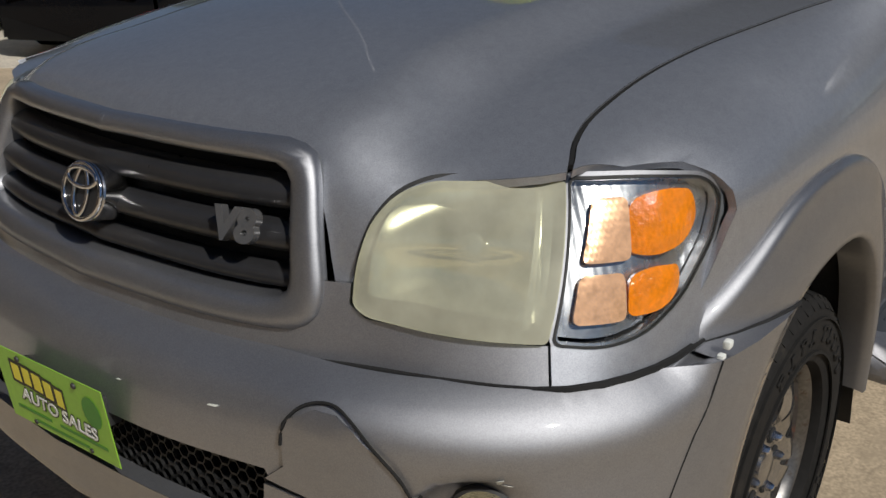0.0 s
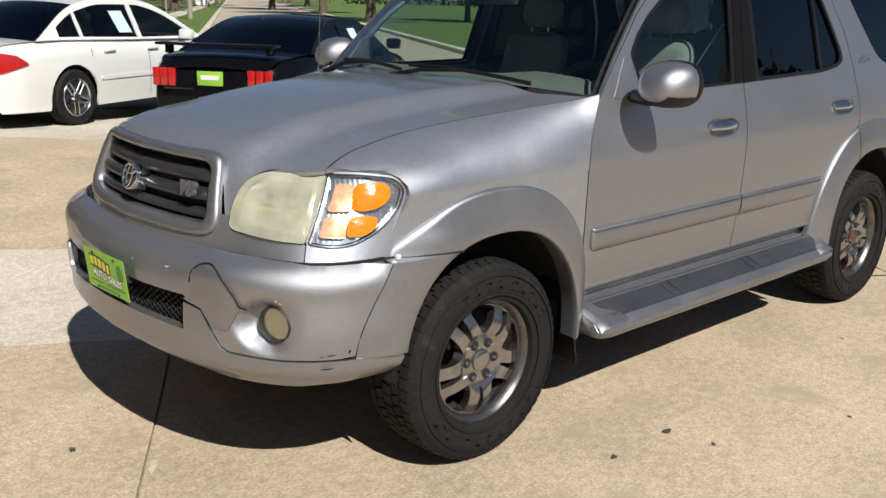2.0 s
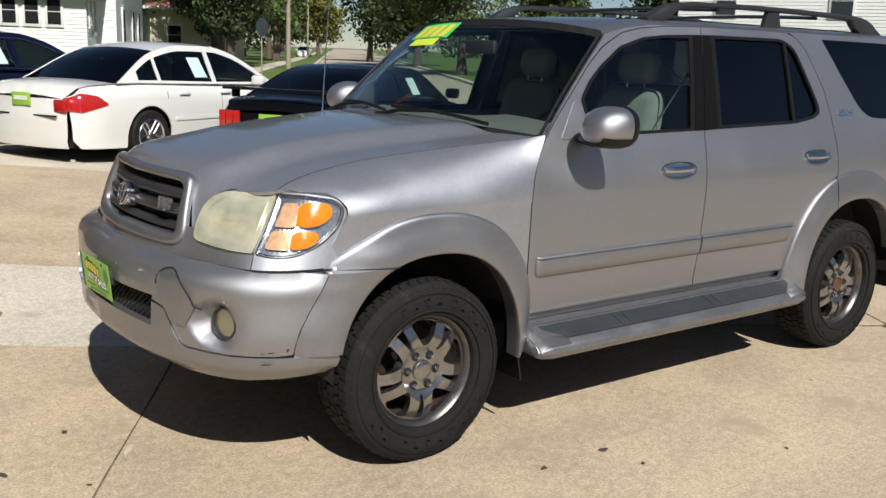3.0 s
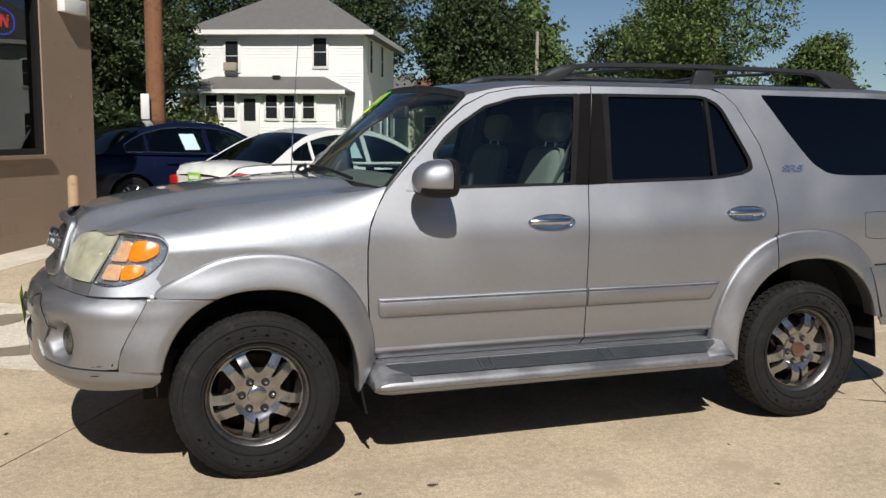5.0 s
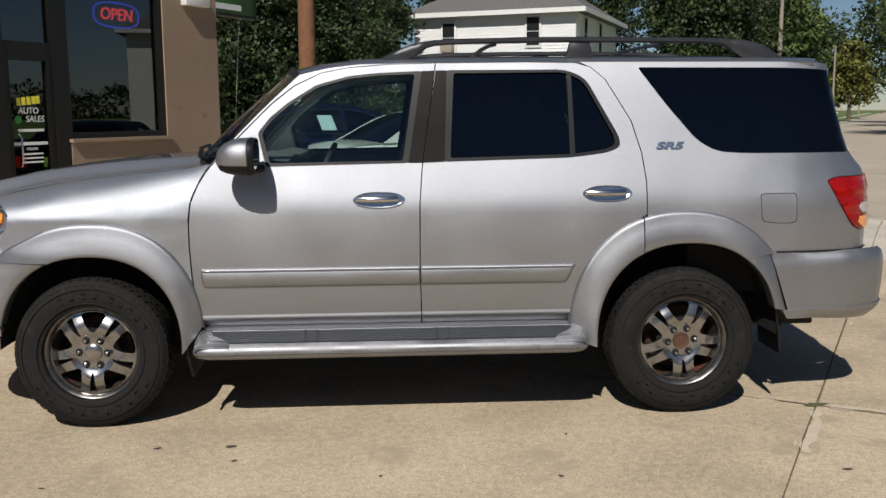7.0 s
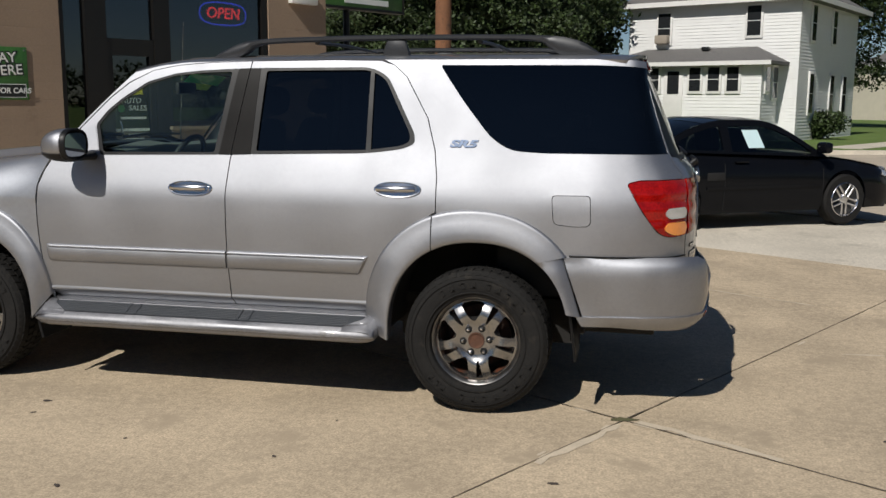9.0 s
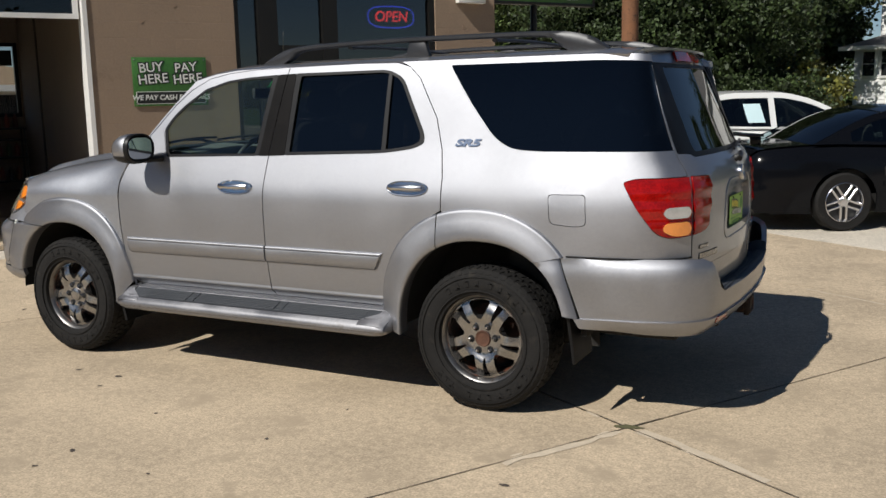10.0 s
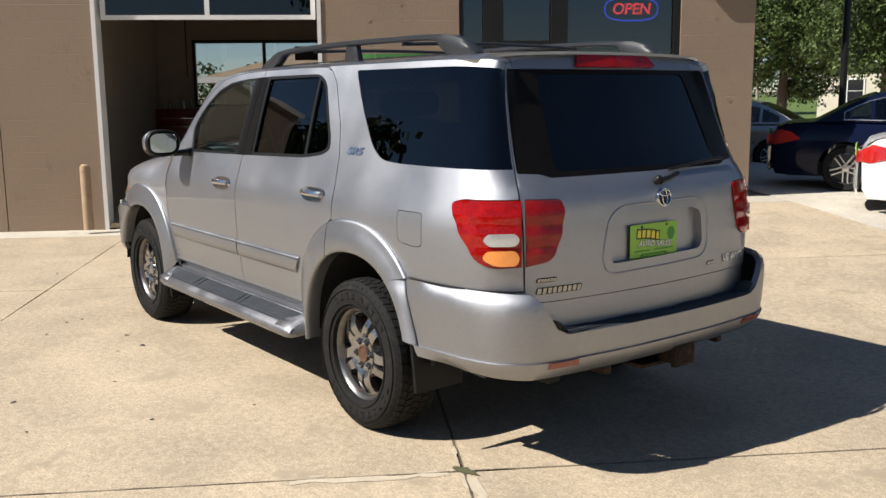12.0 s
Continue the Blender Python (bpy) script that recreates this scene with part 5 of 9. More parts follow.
both("bumper_clip", box("bumper_clip", (0.014, 0.012, 0.02), (-0.458, -0.963, 0.846), 0.003), INK_WHITE)
both("bumper_clip", box("bumper_clip", (0.016, 0.012, 0.014), (-0.444, -0.966, 0.868), 0.003), INK_WHITE)

both("bumper_seam", tube("bumper_seam", [bumper_skin(1.253 - 0.155 * smoothstep(-0.35, 1.0, k / 12), 0.850 - 0.305 * k / 12, 0.0) for k in range(13)], 0.0017, 6), GAP)
# rear bumper
RB = [(3.40, -0.955), (3.6, -0.962), (3.8, -0.958), (3.95, -0.93), (4.07, -0.865), (4.145, -0.75), (4.18, -0.5), (4.20, -0.25), (4.205, 0.0)]
_rs = [3.40]
for _a, _b in zip(RB, RB[1:]):
    _rs.append(_rs[-1] + math.dist(_a, _b))
RBX = curve(*[(u, p[0]) for u, p in zip(_rs, RB)])
RBY = curve(*[(u, p[1]) for u, p in zip(_rs, RB)])
RB_END = _rs[-1]
RB_IN = curve((0.46, 0.10), (0.50, 0.05), (0.535, 0.022), (0.56, 0.014), (0.66, 0.004), (0.76, 0.0), (0.82, 0.008), (0.84, 0.022), (0.855, 0.05), (0.862, 0.09))


def rear_bump(s, z, out=0.0):
    f = s > RB_END
    if f:
        s = 2 * RB_END - s
    e = 0.01
    tx, ty = RBX(s + e) - RBX(s - e), RBY(s + e) - RBY(s - e)
    if s + e > RB_END:
        tx, ty = 0.0, 1.0
    k = math.hypot(tx, ty)
    d = RB_IN(z)
    w = 1 - smoothstep(3.5, 3.72, s)
    d = d * (1 - w) + min(d, 0.008) * w - out
    x, y = RBX(s) - ty / k * d, RBY(s) + tx / k * d
    return (x, -y if f else y, z)


half = [(3.44, 0.842), (3.7, 0.850), (4.0, 0.853), (4.17, 0.850), (4.215, 0.83), (4.30, 0.70), (4.36, 0.672), (RB_END, 0.672), (RB_END, 0.48), (4.2, 0.475), (3.9, 0.485), (3.62, 0.50), (3.55, 0.53), (3.53, 0.585), (3.49, 0.70)]
top_h, low_h = half[:8], half[8:]
poly = top_h + [(2 * RB_END - p[0], p[1]) for p in top_h[::-1][1:]] + [(2 * RB_END - p[0], p[1]) for p in low_h[::-1]] + low_h[1:]
rear_bumper = part("rear_bumper", sheet("rear_bumper", poly, rear_bump, 0.04, edge=0.025, thick=0.03, step2=0.025), PAINT_TRIM, suv, "silver rear bumper with black step pad")
rs = lambda t: rear_bump(3.437 + 0.095 * t, 0.846 - 0.30 * t, 0.0)
both("rear_bumper_end", end_piece("rear_bumper_end", rs, RI, 127.6, 165.5), PAINT_TRIM)
both("bumper_seam", tube("bumper_seam", [rs(k / 10) for k in range(11)], 0.0017, 6), GAP)
both("bumper_seam", tube("bumper_seam", [side(3.47 + 0.62 * k / 16, 0.850, 0.004) for k in range(17)], 0.0045, 6), GAP)
pad_rows = []
for i in range(25):
    y = -0.66 + 1.32 * i / 24
    xo = RBX(_rs[5] + (RB_END - _rs[5]) * (1 - abs(y) / 0.75)) - 0.006
    k = abs(y) / 0.66
    up = 0.0 + 0.05 * smoothstep(0.93, 1.0, k)
    pad_rows.append([(4.04, y, 0.655 + up), (xo - 0.06, y, 0.676 + up), (xo - 0.045, y, 0.680 + up), (xo - 0.01, y, 0.677 + up), (xo, y, 0.668 + up)])
part("step_pad", loft("step_pad", pad_rows), PAD, rear_bumper, "black ribbed step pad")
for i in range(5):
    x = 4.09 + 0.018 * i
    part("pad_rib", tube("pad_rib", [(x, -0.64, 0.679), (x, -0.3, 0.680), (x, 0, 0.680), (x, 0.3, 0.680), (x, 0.64, 0.679)], 0.003, 6), PAD, rear_bumper)
part("bumper_riser", sheet("bumper_riser", [(4.12, 0.66), (2 * S_END - 4.12, 0.66), (2 * S_END - 4.12, 0.795), (4.12, 0.795)], lambda s, z: side(s, z, -0.005), 0.05, thick=0.02), PAINT, rear_bumper)
lipr = [(3.51, 0.547), (3.9, 0.556), (4.2, 0.560), (RB_END, 0.562), (2 * RB_END - 4.2, 0.560), (2 * RB_END - 3.9, 0.556), (2 * RB_END - 3.51, 0.547), (2 * RB_END - 3.54, 0.500), (2 * RB_END - 3.9, 0.482), (2 * RB_END - 4.2, 0.472), (RB_END, 0.476), (4.2, 0.472), (3.9, 0.482), (3.54, 0.500)]
part("bumper_lip", sheet("bumper_lip", lipr, lambda s, z: rear_bump(s, z, 0.009), 0.04, edge=0.025, thick=0.012, step2=0.02), PAINT_TRIM, rear_bumper)
RED_DULL = material("red_reflector", (0.22, 0.035, 0.02), 0.25, var=0.1, coat=0.6)
for f in (0, 1):
    o = [(4.26, 0.530), (4.42, 0.530), (4.41, 0.558), (4.26, 0.558)]
    o = [(2 * RB_END - p[0], p[1]) for p in o[::-1]] if f else o
    part("reflector", sheet("reflector", o, lambda s, z: rear_bump(s, z, 0.013), 0.03, edge=0.02, thick=0.008), RED_DULL, rear_bumper, "dull red reflector strip")
both("corner_cap", sheet("corner_cap", [(4.10, 0.80), (4.10, 0.845), (3.98, 0.85), (3.98, 0.80)], lambda s, z: side(s, z, 0.0), 0.03, thick=0.01), PAINT)

# hitch
HITCH_MAT = material("rusty_black_steel", (0.02, 0.013, 0.010), 0.85, 0.3, var=0.4, scale=18, stain=(0.10, 0.04, 0.02), stain_at=0.58)
hitch = part("tow_hitch", box("tow_hitch", (0.07, 1.0, 0.07), (3.94, 0.05, 0.46), 0.006), HITCH_MAT, suv, "rusty tow hitch receiver")
part("receiver", joined("receiver", [box("a", (0.20, 0.012, 0.09), (4.07, 0.09, 0.45), 0.003), box("a", (0.20, 0.012, 0.09), (4.07, 0.19, 0.45), 0.003), box("a", (0.20, 0.088, 0.012), (4.07, 0.14, 0.489), 0.003), box("a", (0.20, 0.088, 0.012), (4.07, 0.14, 0.411), 0.003), box("a", (0.03, 0.14, 0.11), (4.15, 0.14, 0.45), 0.006)]), HITCH_MAT, hitch)
part("chain_plate", box("chain_plate", (0.14, 0.30, 0.02), (4.0, 0.10, 0.40), 0.004), HITCH_MAT, hitch)
part("bracket", box("bracket", (0.10, 0.04, 0.06), (4.02, -0.28, 0.44), 0.004), HITCH_MAT, hitch)
part("bracket", box("bracket", (0.10, 0.04, 0.05), (4.02, 0.52, 0.45), 0.004), HITCH_MAT, hitch)

# ---------- lamps, trim, wheels and inside of the SUV ----------
RED_LENS = material("red_lens", (0.27, 0.004, 0.003), 0.10, var=0.45, scale=16, fine=90, coat=0.35, spec=0.3)
RED_LENS.node_tree.nodes["Principled BSDF"].inputs["Transmission Weight"].default_value = 0.0
CLEAR_LAMP = material("clear_ribbed_lens", (0.60, 0.60, 0.60), 0.15, 0.5, var=0.10, scale=30, fine=120, coat=0.8)
AMBER_TAIL = material("amber_tail_lens", (0.80, 0.28, 0.06), 0.15, var=0.08, scale=30, coat=0.8)


def ribbed_side(o, amp=0.007, k=0.085):
    """Three soft horizontal swells, as moulded into the lamp."""
    return lambda s, z: side(s, z, o + amp * math.sin((z - 0.955) / k * math.pi)**2)


for sg in (1, -1):
    t1 = part("tail_lamp", flank(sheet("tail_lamp", grown(TAIL_OUT, -0.003), ribbed_side(0.006), 0.02, edge=0.015, thick=0.03), sg), RED_LENS, suv, "red tail lamp with clear and amber sections")
    part("clear_section", flank(sheet("clear_section", rounded([(3.945, 1.094), (4.055, 1.097), (4.074, 1.07), (4.055, 1.044), (3.948, 1.042), (3.925, 1.068)], 0.05), lambda s, z: side(s, z, 0.017), 0.015, edge=0.01, thick=0.008), sg), CLEAR_LAMP, t1, "clear reversing section")
    part("amber_section", flank(sheet("amber_section", rounded([(3.94, 1.022), (4.055, 1.026), (4.074, 0.995), (4.060, 0.962), (3.975, 0.958), (3.922, 0.988)], 0.05), lambda s, z: side(s, z, 0.017), 0.015, edge=0.01, thick=0.008), sg), AMBER_TAIL, t1, "amber indicator section")
    part("tail_lamp_backing", flank(sheet("tail_lamp_backing", grown(TAIL_OUT, 0.01), lambda s, z: side(s, z, -0.016), 0.06, thick=0), sg), GAP, suv)
    t2 = part("tail_lamp", flank(sheet("tail_lamp", grown(TAIL_GATE, -0.002), ribbed_side(0.006), 0.02, edge=0.015, thick=0.03), sg), RED_LENS, gate, "red tail lamp on the tailgate")
part("gate_backing", sheet("gate_backing", [(4.12, 0.82), (2 * S_END - 4.12, 0.82), (2 * S_END - 4.12, 1.27), (4.12, 1.27)], lambda s, z: side(s, z, -0.05), 0.08, thick=0), UNDER, gate)


# number plate niche
def niche(s, z):
    return side(s, z, -0.034)


part("plate_niche", sheet("plate_niche", grown(PLATE_HOLE, 0.004), niche, 0.06, edge=0.03, thick=0), PAINT, gate)
rim = densify(PLATE_HOLE, 0.03)
part("niche_border", tube("niche_border", [side(*p, -0.001) for p in densify(grown(PLATE_HOLE, 0.045), 0.03)], 0.0055, 8, closed=True), PAINT, gate)
part("niche_wall", loft("niche_wall", [[side(*p) for p in rim], [niche(*p) for p in rim]], closed=True, flip=True), PAINT, gate)


def plate(parent, m, w=0.305, h=0.152):
    """A green dealer plate with a light frame of print."""
    b = part("dealer_plate", moved(box("dealer_plate", (w, h, 0.002), (0, 0, 0), 0.0008, 1), m), PLATE_GREEN, parent, "bright green dealer plate with printed lettering")
    up = m @ pose(0, 0, 0.0016)
    # shop name as plain yellow bars on black
    for i, (x, y, ww) in enumerate(((-0.098, 0.026, 0.026), (-0.068, 0.028, 0.024), (-0.038, 0.027, 0.027), (-0.008, 0.024, 0.025), (0.022, 0.020, 0.022))):
        part("print_shadow", moved(box("print_shadow", (ww + 0.007, 0.047, 0.0006), (x, y, 0.0001), 0), up @ pose(0, 0, 0, 0, 0, -4)), INK, b)
        part("name_bar", moved(box("name_bar", (ww - 0.004, 0.034, 0.0006), (x, y, 0.0006), 0), up @ pose(0, 0, 0, 0, 0, -4)), INK_YELLOW, b)
    part("print_shadow", moved(lettering("print_shadow", "AUTO SALES", 0.037, Matrix.Identity(4), 0.0003, 0.15, bold=0.0028), up @ pose(0.005, -0.018, 0.0002, 0, 0, -4)), INK, b)
    part("print_words", moved(lettering("print_words", "AUTO SALES", 0.037, Matrix.Identity(4), 0.0003, 0.15, bold=0.0006), up @ pose(0.005, -0.018, 0.0008, 0, 0, -4)), INK_WHITE, b)
    for x, y, ww in ((-0.075, -0.045, 0.10), (0.065, -0.045, 0.13), (0.0, -0.062, 0.15)):
        part("print_bar", moved(box("print_bar", (ww, 0.006, 0.0005), (x, y, 0.0002), 0), up), PLATE_DARKGREEN, b)
    part("print_patch", moved(lathe("print_patch", [(0, 0), (0.024, 0), (0.024, 0.0006), (0, 0.0006)], 14), up @ pose(0.112, 0.022, 0) @ Matrix.Diagonal((1, 1.3, 1, 1))), PLATE_DARKGREEN, b)
    for x in (-0.08, 0.08):
        part("screw", moved(lathe("screw", [(0, 0), (0.006, 0), (0.005, 0.003), (0, 0.004)], 10), up @ pose(x, 0.064, 0)), DARK_PLASTIC, b)
        part("screw", moved(lathe("screw", [(0, 0), (0.005, 0), (0.004, 0.002), (0, 0.003)], 10), up @ pose(x, -0.066, 0)), DARK_PLASTIC, b)


plate(gate, on(side, 4.825, 1.005, -0.020))
part("plate_bracket", moved(box("plate_bracket", (0.22, 0.10, 0.012)), on(side, 4.825, 1.005, -0.028)), DARK_PLASTIC, gate)
pm = on(bumper, 0.047, 0.707, 0.020)
plate(front_bumper, pm @ pose(0, 0, 0, 6, 0, 0))
part("plate_bracket", moved(box("plate_bracket", (0.24, 0.06, 0.04), (0, 0.015, -0.026), 0.004), pm), DARK_PLASTIC, front_bumper)

badge(gate, on(side, 4.868, 1.196, 0.002), 0.048)
for t, s, z, sz, mt in (("V8 4WD", 5.43, 0.857, 0.052, CHROME_SOFT),):
    part("trim_letters", lettering("trim_letters", t, sz, on(side, s, z, 0.003), 0.003, 0.15), mt, gate, "chrome lettering")
for s, z, w, h in ((4.19, 0.893, 0.09, 0.014), (4.255, 0.848, 0.225, 0.024), (5.235, 0.852, 0.06, 0.012)):
    o = rounded([(s - w / 2, z - h / 2), (s + w / 2, z - h / 2), (s + w / 2 + 0.006, z + h / 2), (s - w / 2 + 0.006, z + h / 2)], 0.005)
    strip = part("name_strip", sheet("name_strip", grown(o, 0.003), lambda a, b: side(a, b, 0.002), 0.02, thick=0.003), GAP, gate, "row of chrome blocks on a dark backing")
    nb_ = max(3, round(w / (h * 1.05)))
    for k in range(nb_):
        a0 = s - w / 2 + w * (k + 0.10) / nb_
        a1 = s - w / 2 + w * (k + 0.86) / nb_
        part("name_bar", sheet("name_bar", [(a0, z - h / 2), (a1, z - h / 2), (a1 + 0.005, z + h / 2), (a0 + 0.005, z + h / 2)], lambda a, b: side(a, b, 0.005), 0.02, thick=0.003), ALLOY, strip)
SR_TONE = material("blue_grey_badge", (0.13, 0.17, 0.25), 0.3, 0.5, var=0.1)
both_sr = lettering("trim_letters", "SR5", 0.050, on(side, 2.915, 1.392, 0.002) @ Matrix.Diagonal((1.75, 1, 1, 1)), 0.003, 0.25, bold=0.0022)
part("trim_letters", both_sr, SR_TONE, suv, "grey-blue trim letters")

# high brake lamp, rear wiper
part("brake_lamp", sheet("brake_lamp", rounded([(4.57, 1.785), (2 * S_END - 4.57, 1.785), (2 * S_END - 4.60, 1.836), (4.60, 1.836)], 0.018), lambda s, z: side(s, z, 0.018), 0.03, edge=0.02, thick=0.012), RED_LENS, gate, "high red brake lamp")
wp = [side(s, z, o) for s, z, o in ((4.85, 1.268, 0.02), (4.93, 1.283, 0.035), (5.0, 1.296, 0.035))]
w1 = part("rear_wiper", tube("rear_wiper", wp, [0.016, 0.012, 0.010], 8), BLACK_TRIM, gate, "black rear wiper arm")
part("wiper_blade", tube("wiper_blade", [side(s, z, 0.018) for s, z in ((4.98, 1.312), (5.1, 1.322), (5.25, 1.334), (5.40, 1.340), (5.46, 1.342))], 0.008, 6), BLACK_TRIM, w1)
part("wiper_pivot", moved(lathe("wiper_pivot", [(0.018, -0.01), (0.018, 0.02), (0.012, 0.03), (0, 0.03)], 14), on(side, 4.85, 1.268, 0.0)), BLACK_TRIM, w1)


# door mouldings with a bright line
def moulding(x0, x1, z0, z1, lean=0.0, round0=True, round1=True):
    """A padded strip with a groove and a bead along its top."""
    prof = ((0.0, -0.008), (0.015, 0.006), (0.08, 0.0125), (0.45, 0.016), (0.74, 0.0145), (0.79, 0.013), (0.815, 0.007), (0.835, 0.007), (0.86, 0.0125), (0.91, 0.015), (0.96, 0.0125), (0.99, 0.006), (1.0, -0.008))
    rows = []
    n = 30
    for i in range(n + 1):
        u = 0.5 - 0.5 * math.cos(math.pi * i / n)
        d0 = (x1 - x0) * u if round0 else 1.0
        d1 = (x1 - x0) * (1 - u) if round1 else 1.0
        e = 1.0
        for d in (d0, d1):
            e *= math.sqrt(max(0.0, 1 - max(0.0, 1 - d / 0.02)**2))
        f = 0.55 + 0.45 * e
        row = []
        for k, o in prof:
            z = z1 - (z1 - z0) * (1 - k) * f
            x = x0 + (x1 - x0) * u + (lean * (k - 1) * u**6)
            row.append(side(x, z, (o if o < 0 else o * (0.25 + 0.75 * e))))
        rows.append(row)
    return loft("side_moulding", rows, cap=True, flip=True, sharp=50)


for spec_, doors in (((0.556, 1.635, 0.709, 0.806, 0.0, True, False), front_doors), ((1.648, 2.432, 0.709, 0.806, 0.045, False, True), rear_doors)):
    me = moulding(*spec_)
    for i, d in enumerate(doors):
        part("side_moulding", mirrored(me) if i else me, PAINT_TRIM, d)


def door_handle(x0, x1, z):
    """A chrome scoop with a bridging grip."""
    c = (x0 + x1) / 2
    w = x1 - x0
    rings = []
    for k, (f, o) in enumerate(((1.0, 0.001), (0.97, 0.007), (0.86, 0.006), (0.74, -0.006), (0.4, -0.010))):
        rings.append([side(c + w / 2 * f * math.copysign(abs(math.cos(a))**0.8, math.cos(a)), z + 0.040 * f * math.sin(a), o) for a in [2 * math.pi * i / 28 for i in range(28)]])
    scoop = loft("door_handle", rings, closed=True, cap=True)
    bm = bmesh.new()
    bm.from_mesh(scoop)
    bmesh.ops.recalc_face_normals(bm, faces=bm.faces)
    bm.to_mesh(scoop)
    bm.free()
    gr = [[side(c - w * 0.44 + w * 0.80 * i / 12, z + 0.006 + 0.014 * math.sin(a), 0.004 + 0.026 * math.sin(math.pi * (i + 0.6) / 13.2) ** 0.6 + 0.008 * math.cos(a)) for a in [2 * math.pi * j / 10 for j in range(10)]] for i in range(13)]
    grip = loft("grip", gr, closed=True, cap=True)
    return scoop, grip


for (x0, x1, z), doors in (((1.311, 1.569, 1.140), front_doors), ((2.462, 2.714, 1.160), rear_doors)):
    sc, gr = door_handle(x0, x1, z)
    for i, d in enumerate(doors):
        h = part("door_handle", mirrored(sc) if i else sc, CHROME_SOFT, d, "chrome door handle")
        part("grip", mirrored(gr) if i else gr, CHROME_SOFT, h)
        if doors is front_doors:
            lk = moved(lathe("key_lock", [(0, 0.006), (0.012, 0.006), (0.013, 0), (0.013, -0.006)], 14), on(side, 1.54, 1.14, 0.004))
            part("key_lock", mirrored(lk) if i else lk, CHROME_SOFT, h)

# sill, running boards
both("sill", sheet("sill", [(0.56, 0.42), (2.45, 0.42), (2.42, 0.495), (0.556, 0.495)], lambda s, z: side(s, z, -0.012), 0.08, thick=0.03), PAINT)


def board_top(y):
    """The tread falls away towards its outer edge."""
    return 0.484 - 0.40 * (-0.925 - y) if y < -0.925 else 0.484


def board_section(x, e):
    lo, yo = 0.366 + 0.5 * e, -1.060 + 0.9 * e
    d = 0.5 * e
    return [(x, -0.86, 0.462 - d), (x, -0.905, 0.486 - d), (x, -0.925, 0.487 - d), (x, -0.935, board_top(-0.935) - 0.004 - d), (x, -1.026 + 0.6 * e, board_top(-1.026) - 0.004 - d), (x, -1.030 + 0.7 * e, board_top(-1.030) + 0.002 - d), (x, yo + 0.012, 0.430 - d), (x, yo + 0.002, 0.418 - d), (x, yo, 0.404), (x, yo + 0.001, 0.394), (x, yo + 0.010, 0.390), (x, yo + 0.012, lo + 0.012), (x, yo + 0.025, lo), (x, -0.90, lo + 0.006), (x, -0.86, lo + 0.03)]


board = loft("running_board", [board_section(x, e) for x, e in ((0.512, 0.050), (0.520, 0.026), (0.545, 0.010), (0.60, 0.0), (1.0, 0), (1.5, 0), (2.0, 0), (2.40, 0), (2.455, 0.010), (2.480, 0.026), (2.488, 0.050))], cap=True, flip=True, sharp=32)


def board_cap(xa, xb, xc):
    """The plain painted end of a board, notched where the tread begins."""
    ys = [-0.912 - 0.142 * i / 8 for i in range(9)]
    rows = []
    for i, y in enumerate(ys):
        k = smoothstep(0.25, 0.85, i / 8)
        xe = xb + (xc - xb) * k
        z = board_top(y) + 0.006 - (0.010 if i == 8 else 0)
        rows.append([(xa, y, z - 0.022), (xa + (xe - xa) * 0.12, y, z - 0.006), (xa + (xe - xa) * 0.3, y, z), (xe - (xe - xa) * 0.05, y, z), (xe, y, z - 0.008)])
    me = loft("end_cap", rows, sharp=50)
    if me.polygons[len(me.polygons) // 2].normal.z < 0:
        me.flip_normals()
    return me


padr = [[(x, y, board_top(y) + 0.002) for y in (-0.930, -0.95, -0.98, -1.0, -1.024)] for x in (0.59, 0.8, 1.2, 1.6, 2.0, 2.41)]
pad = loft("step_pad", padr, flip=True)
for ob, i in zip(both("running_board", board, BOARD_PAINT, "silver running board with dark ribbed treads"), (0, 1)):
    p_ = part("step_pad", mirrored(pad) if i else pad, PAD, ob, "dark ribbed tread")
    for cap_ in (board_cap(0.522, 0.60, 0.70), board_cap(2.478, 2.41, 2.31)):
        part("end_cap", mirrored(cap_) if i else cap_, BOARD_PAINT, ob)
    for k in range(6):
        y = -0.940 - 0.0145 * k
        rb = tube("tread_rib", [(0.68, y, board_top(y) + 0.0025), (1.4, y, board_top(y) + 0.0025), (2.33, y, board_top(y) + 0.0025)], 0.0024, 5)
        part("tread_rib", mirrored(rb) if i else rb, PAD, ob)
    for x in (1.06, 1.12, 1.72, 1.78):
        br = moved(box("tread_band", (0.014, 0.094, 0.004), (0, 0, 0), 0.0015), pose(x, -0.977, board_top(-0.977) + 0.005, 21.8, 0, 0))
        part("tread_band", mirrored(br) if i else br, PAD, ob)

# mud flaps
for nm, pts in (("mud_flap", [(0.452, 0.60), (0.462, 0.50), (0.478, 0.36), (0.50, 0.262)]), ("mud_flap", [(3.475, 0.60), (3.485, 0.52), (3.50, 0.42), (3.512, 0.315)])):
    rw = [[(x, -0.955, z), (x - 0.006, -0.956, z), (x - 0.008, -0.80, z), (x - 0.004, -0.68, z), (x + 0.004, -0.68, z), (x + 0.004, -0.80, z), (x + 0.006, -0.95, z)] for x, z in spline(pts, 3)]
    both(nm, loft(nm, [[tuple(q) for q in r] for r in rw], closed=True, cap=True), BLACK_TRIM, "black mud flap")

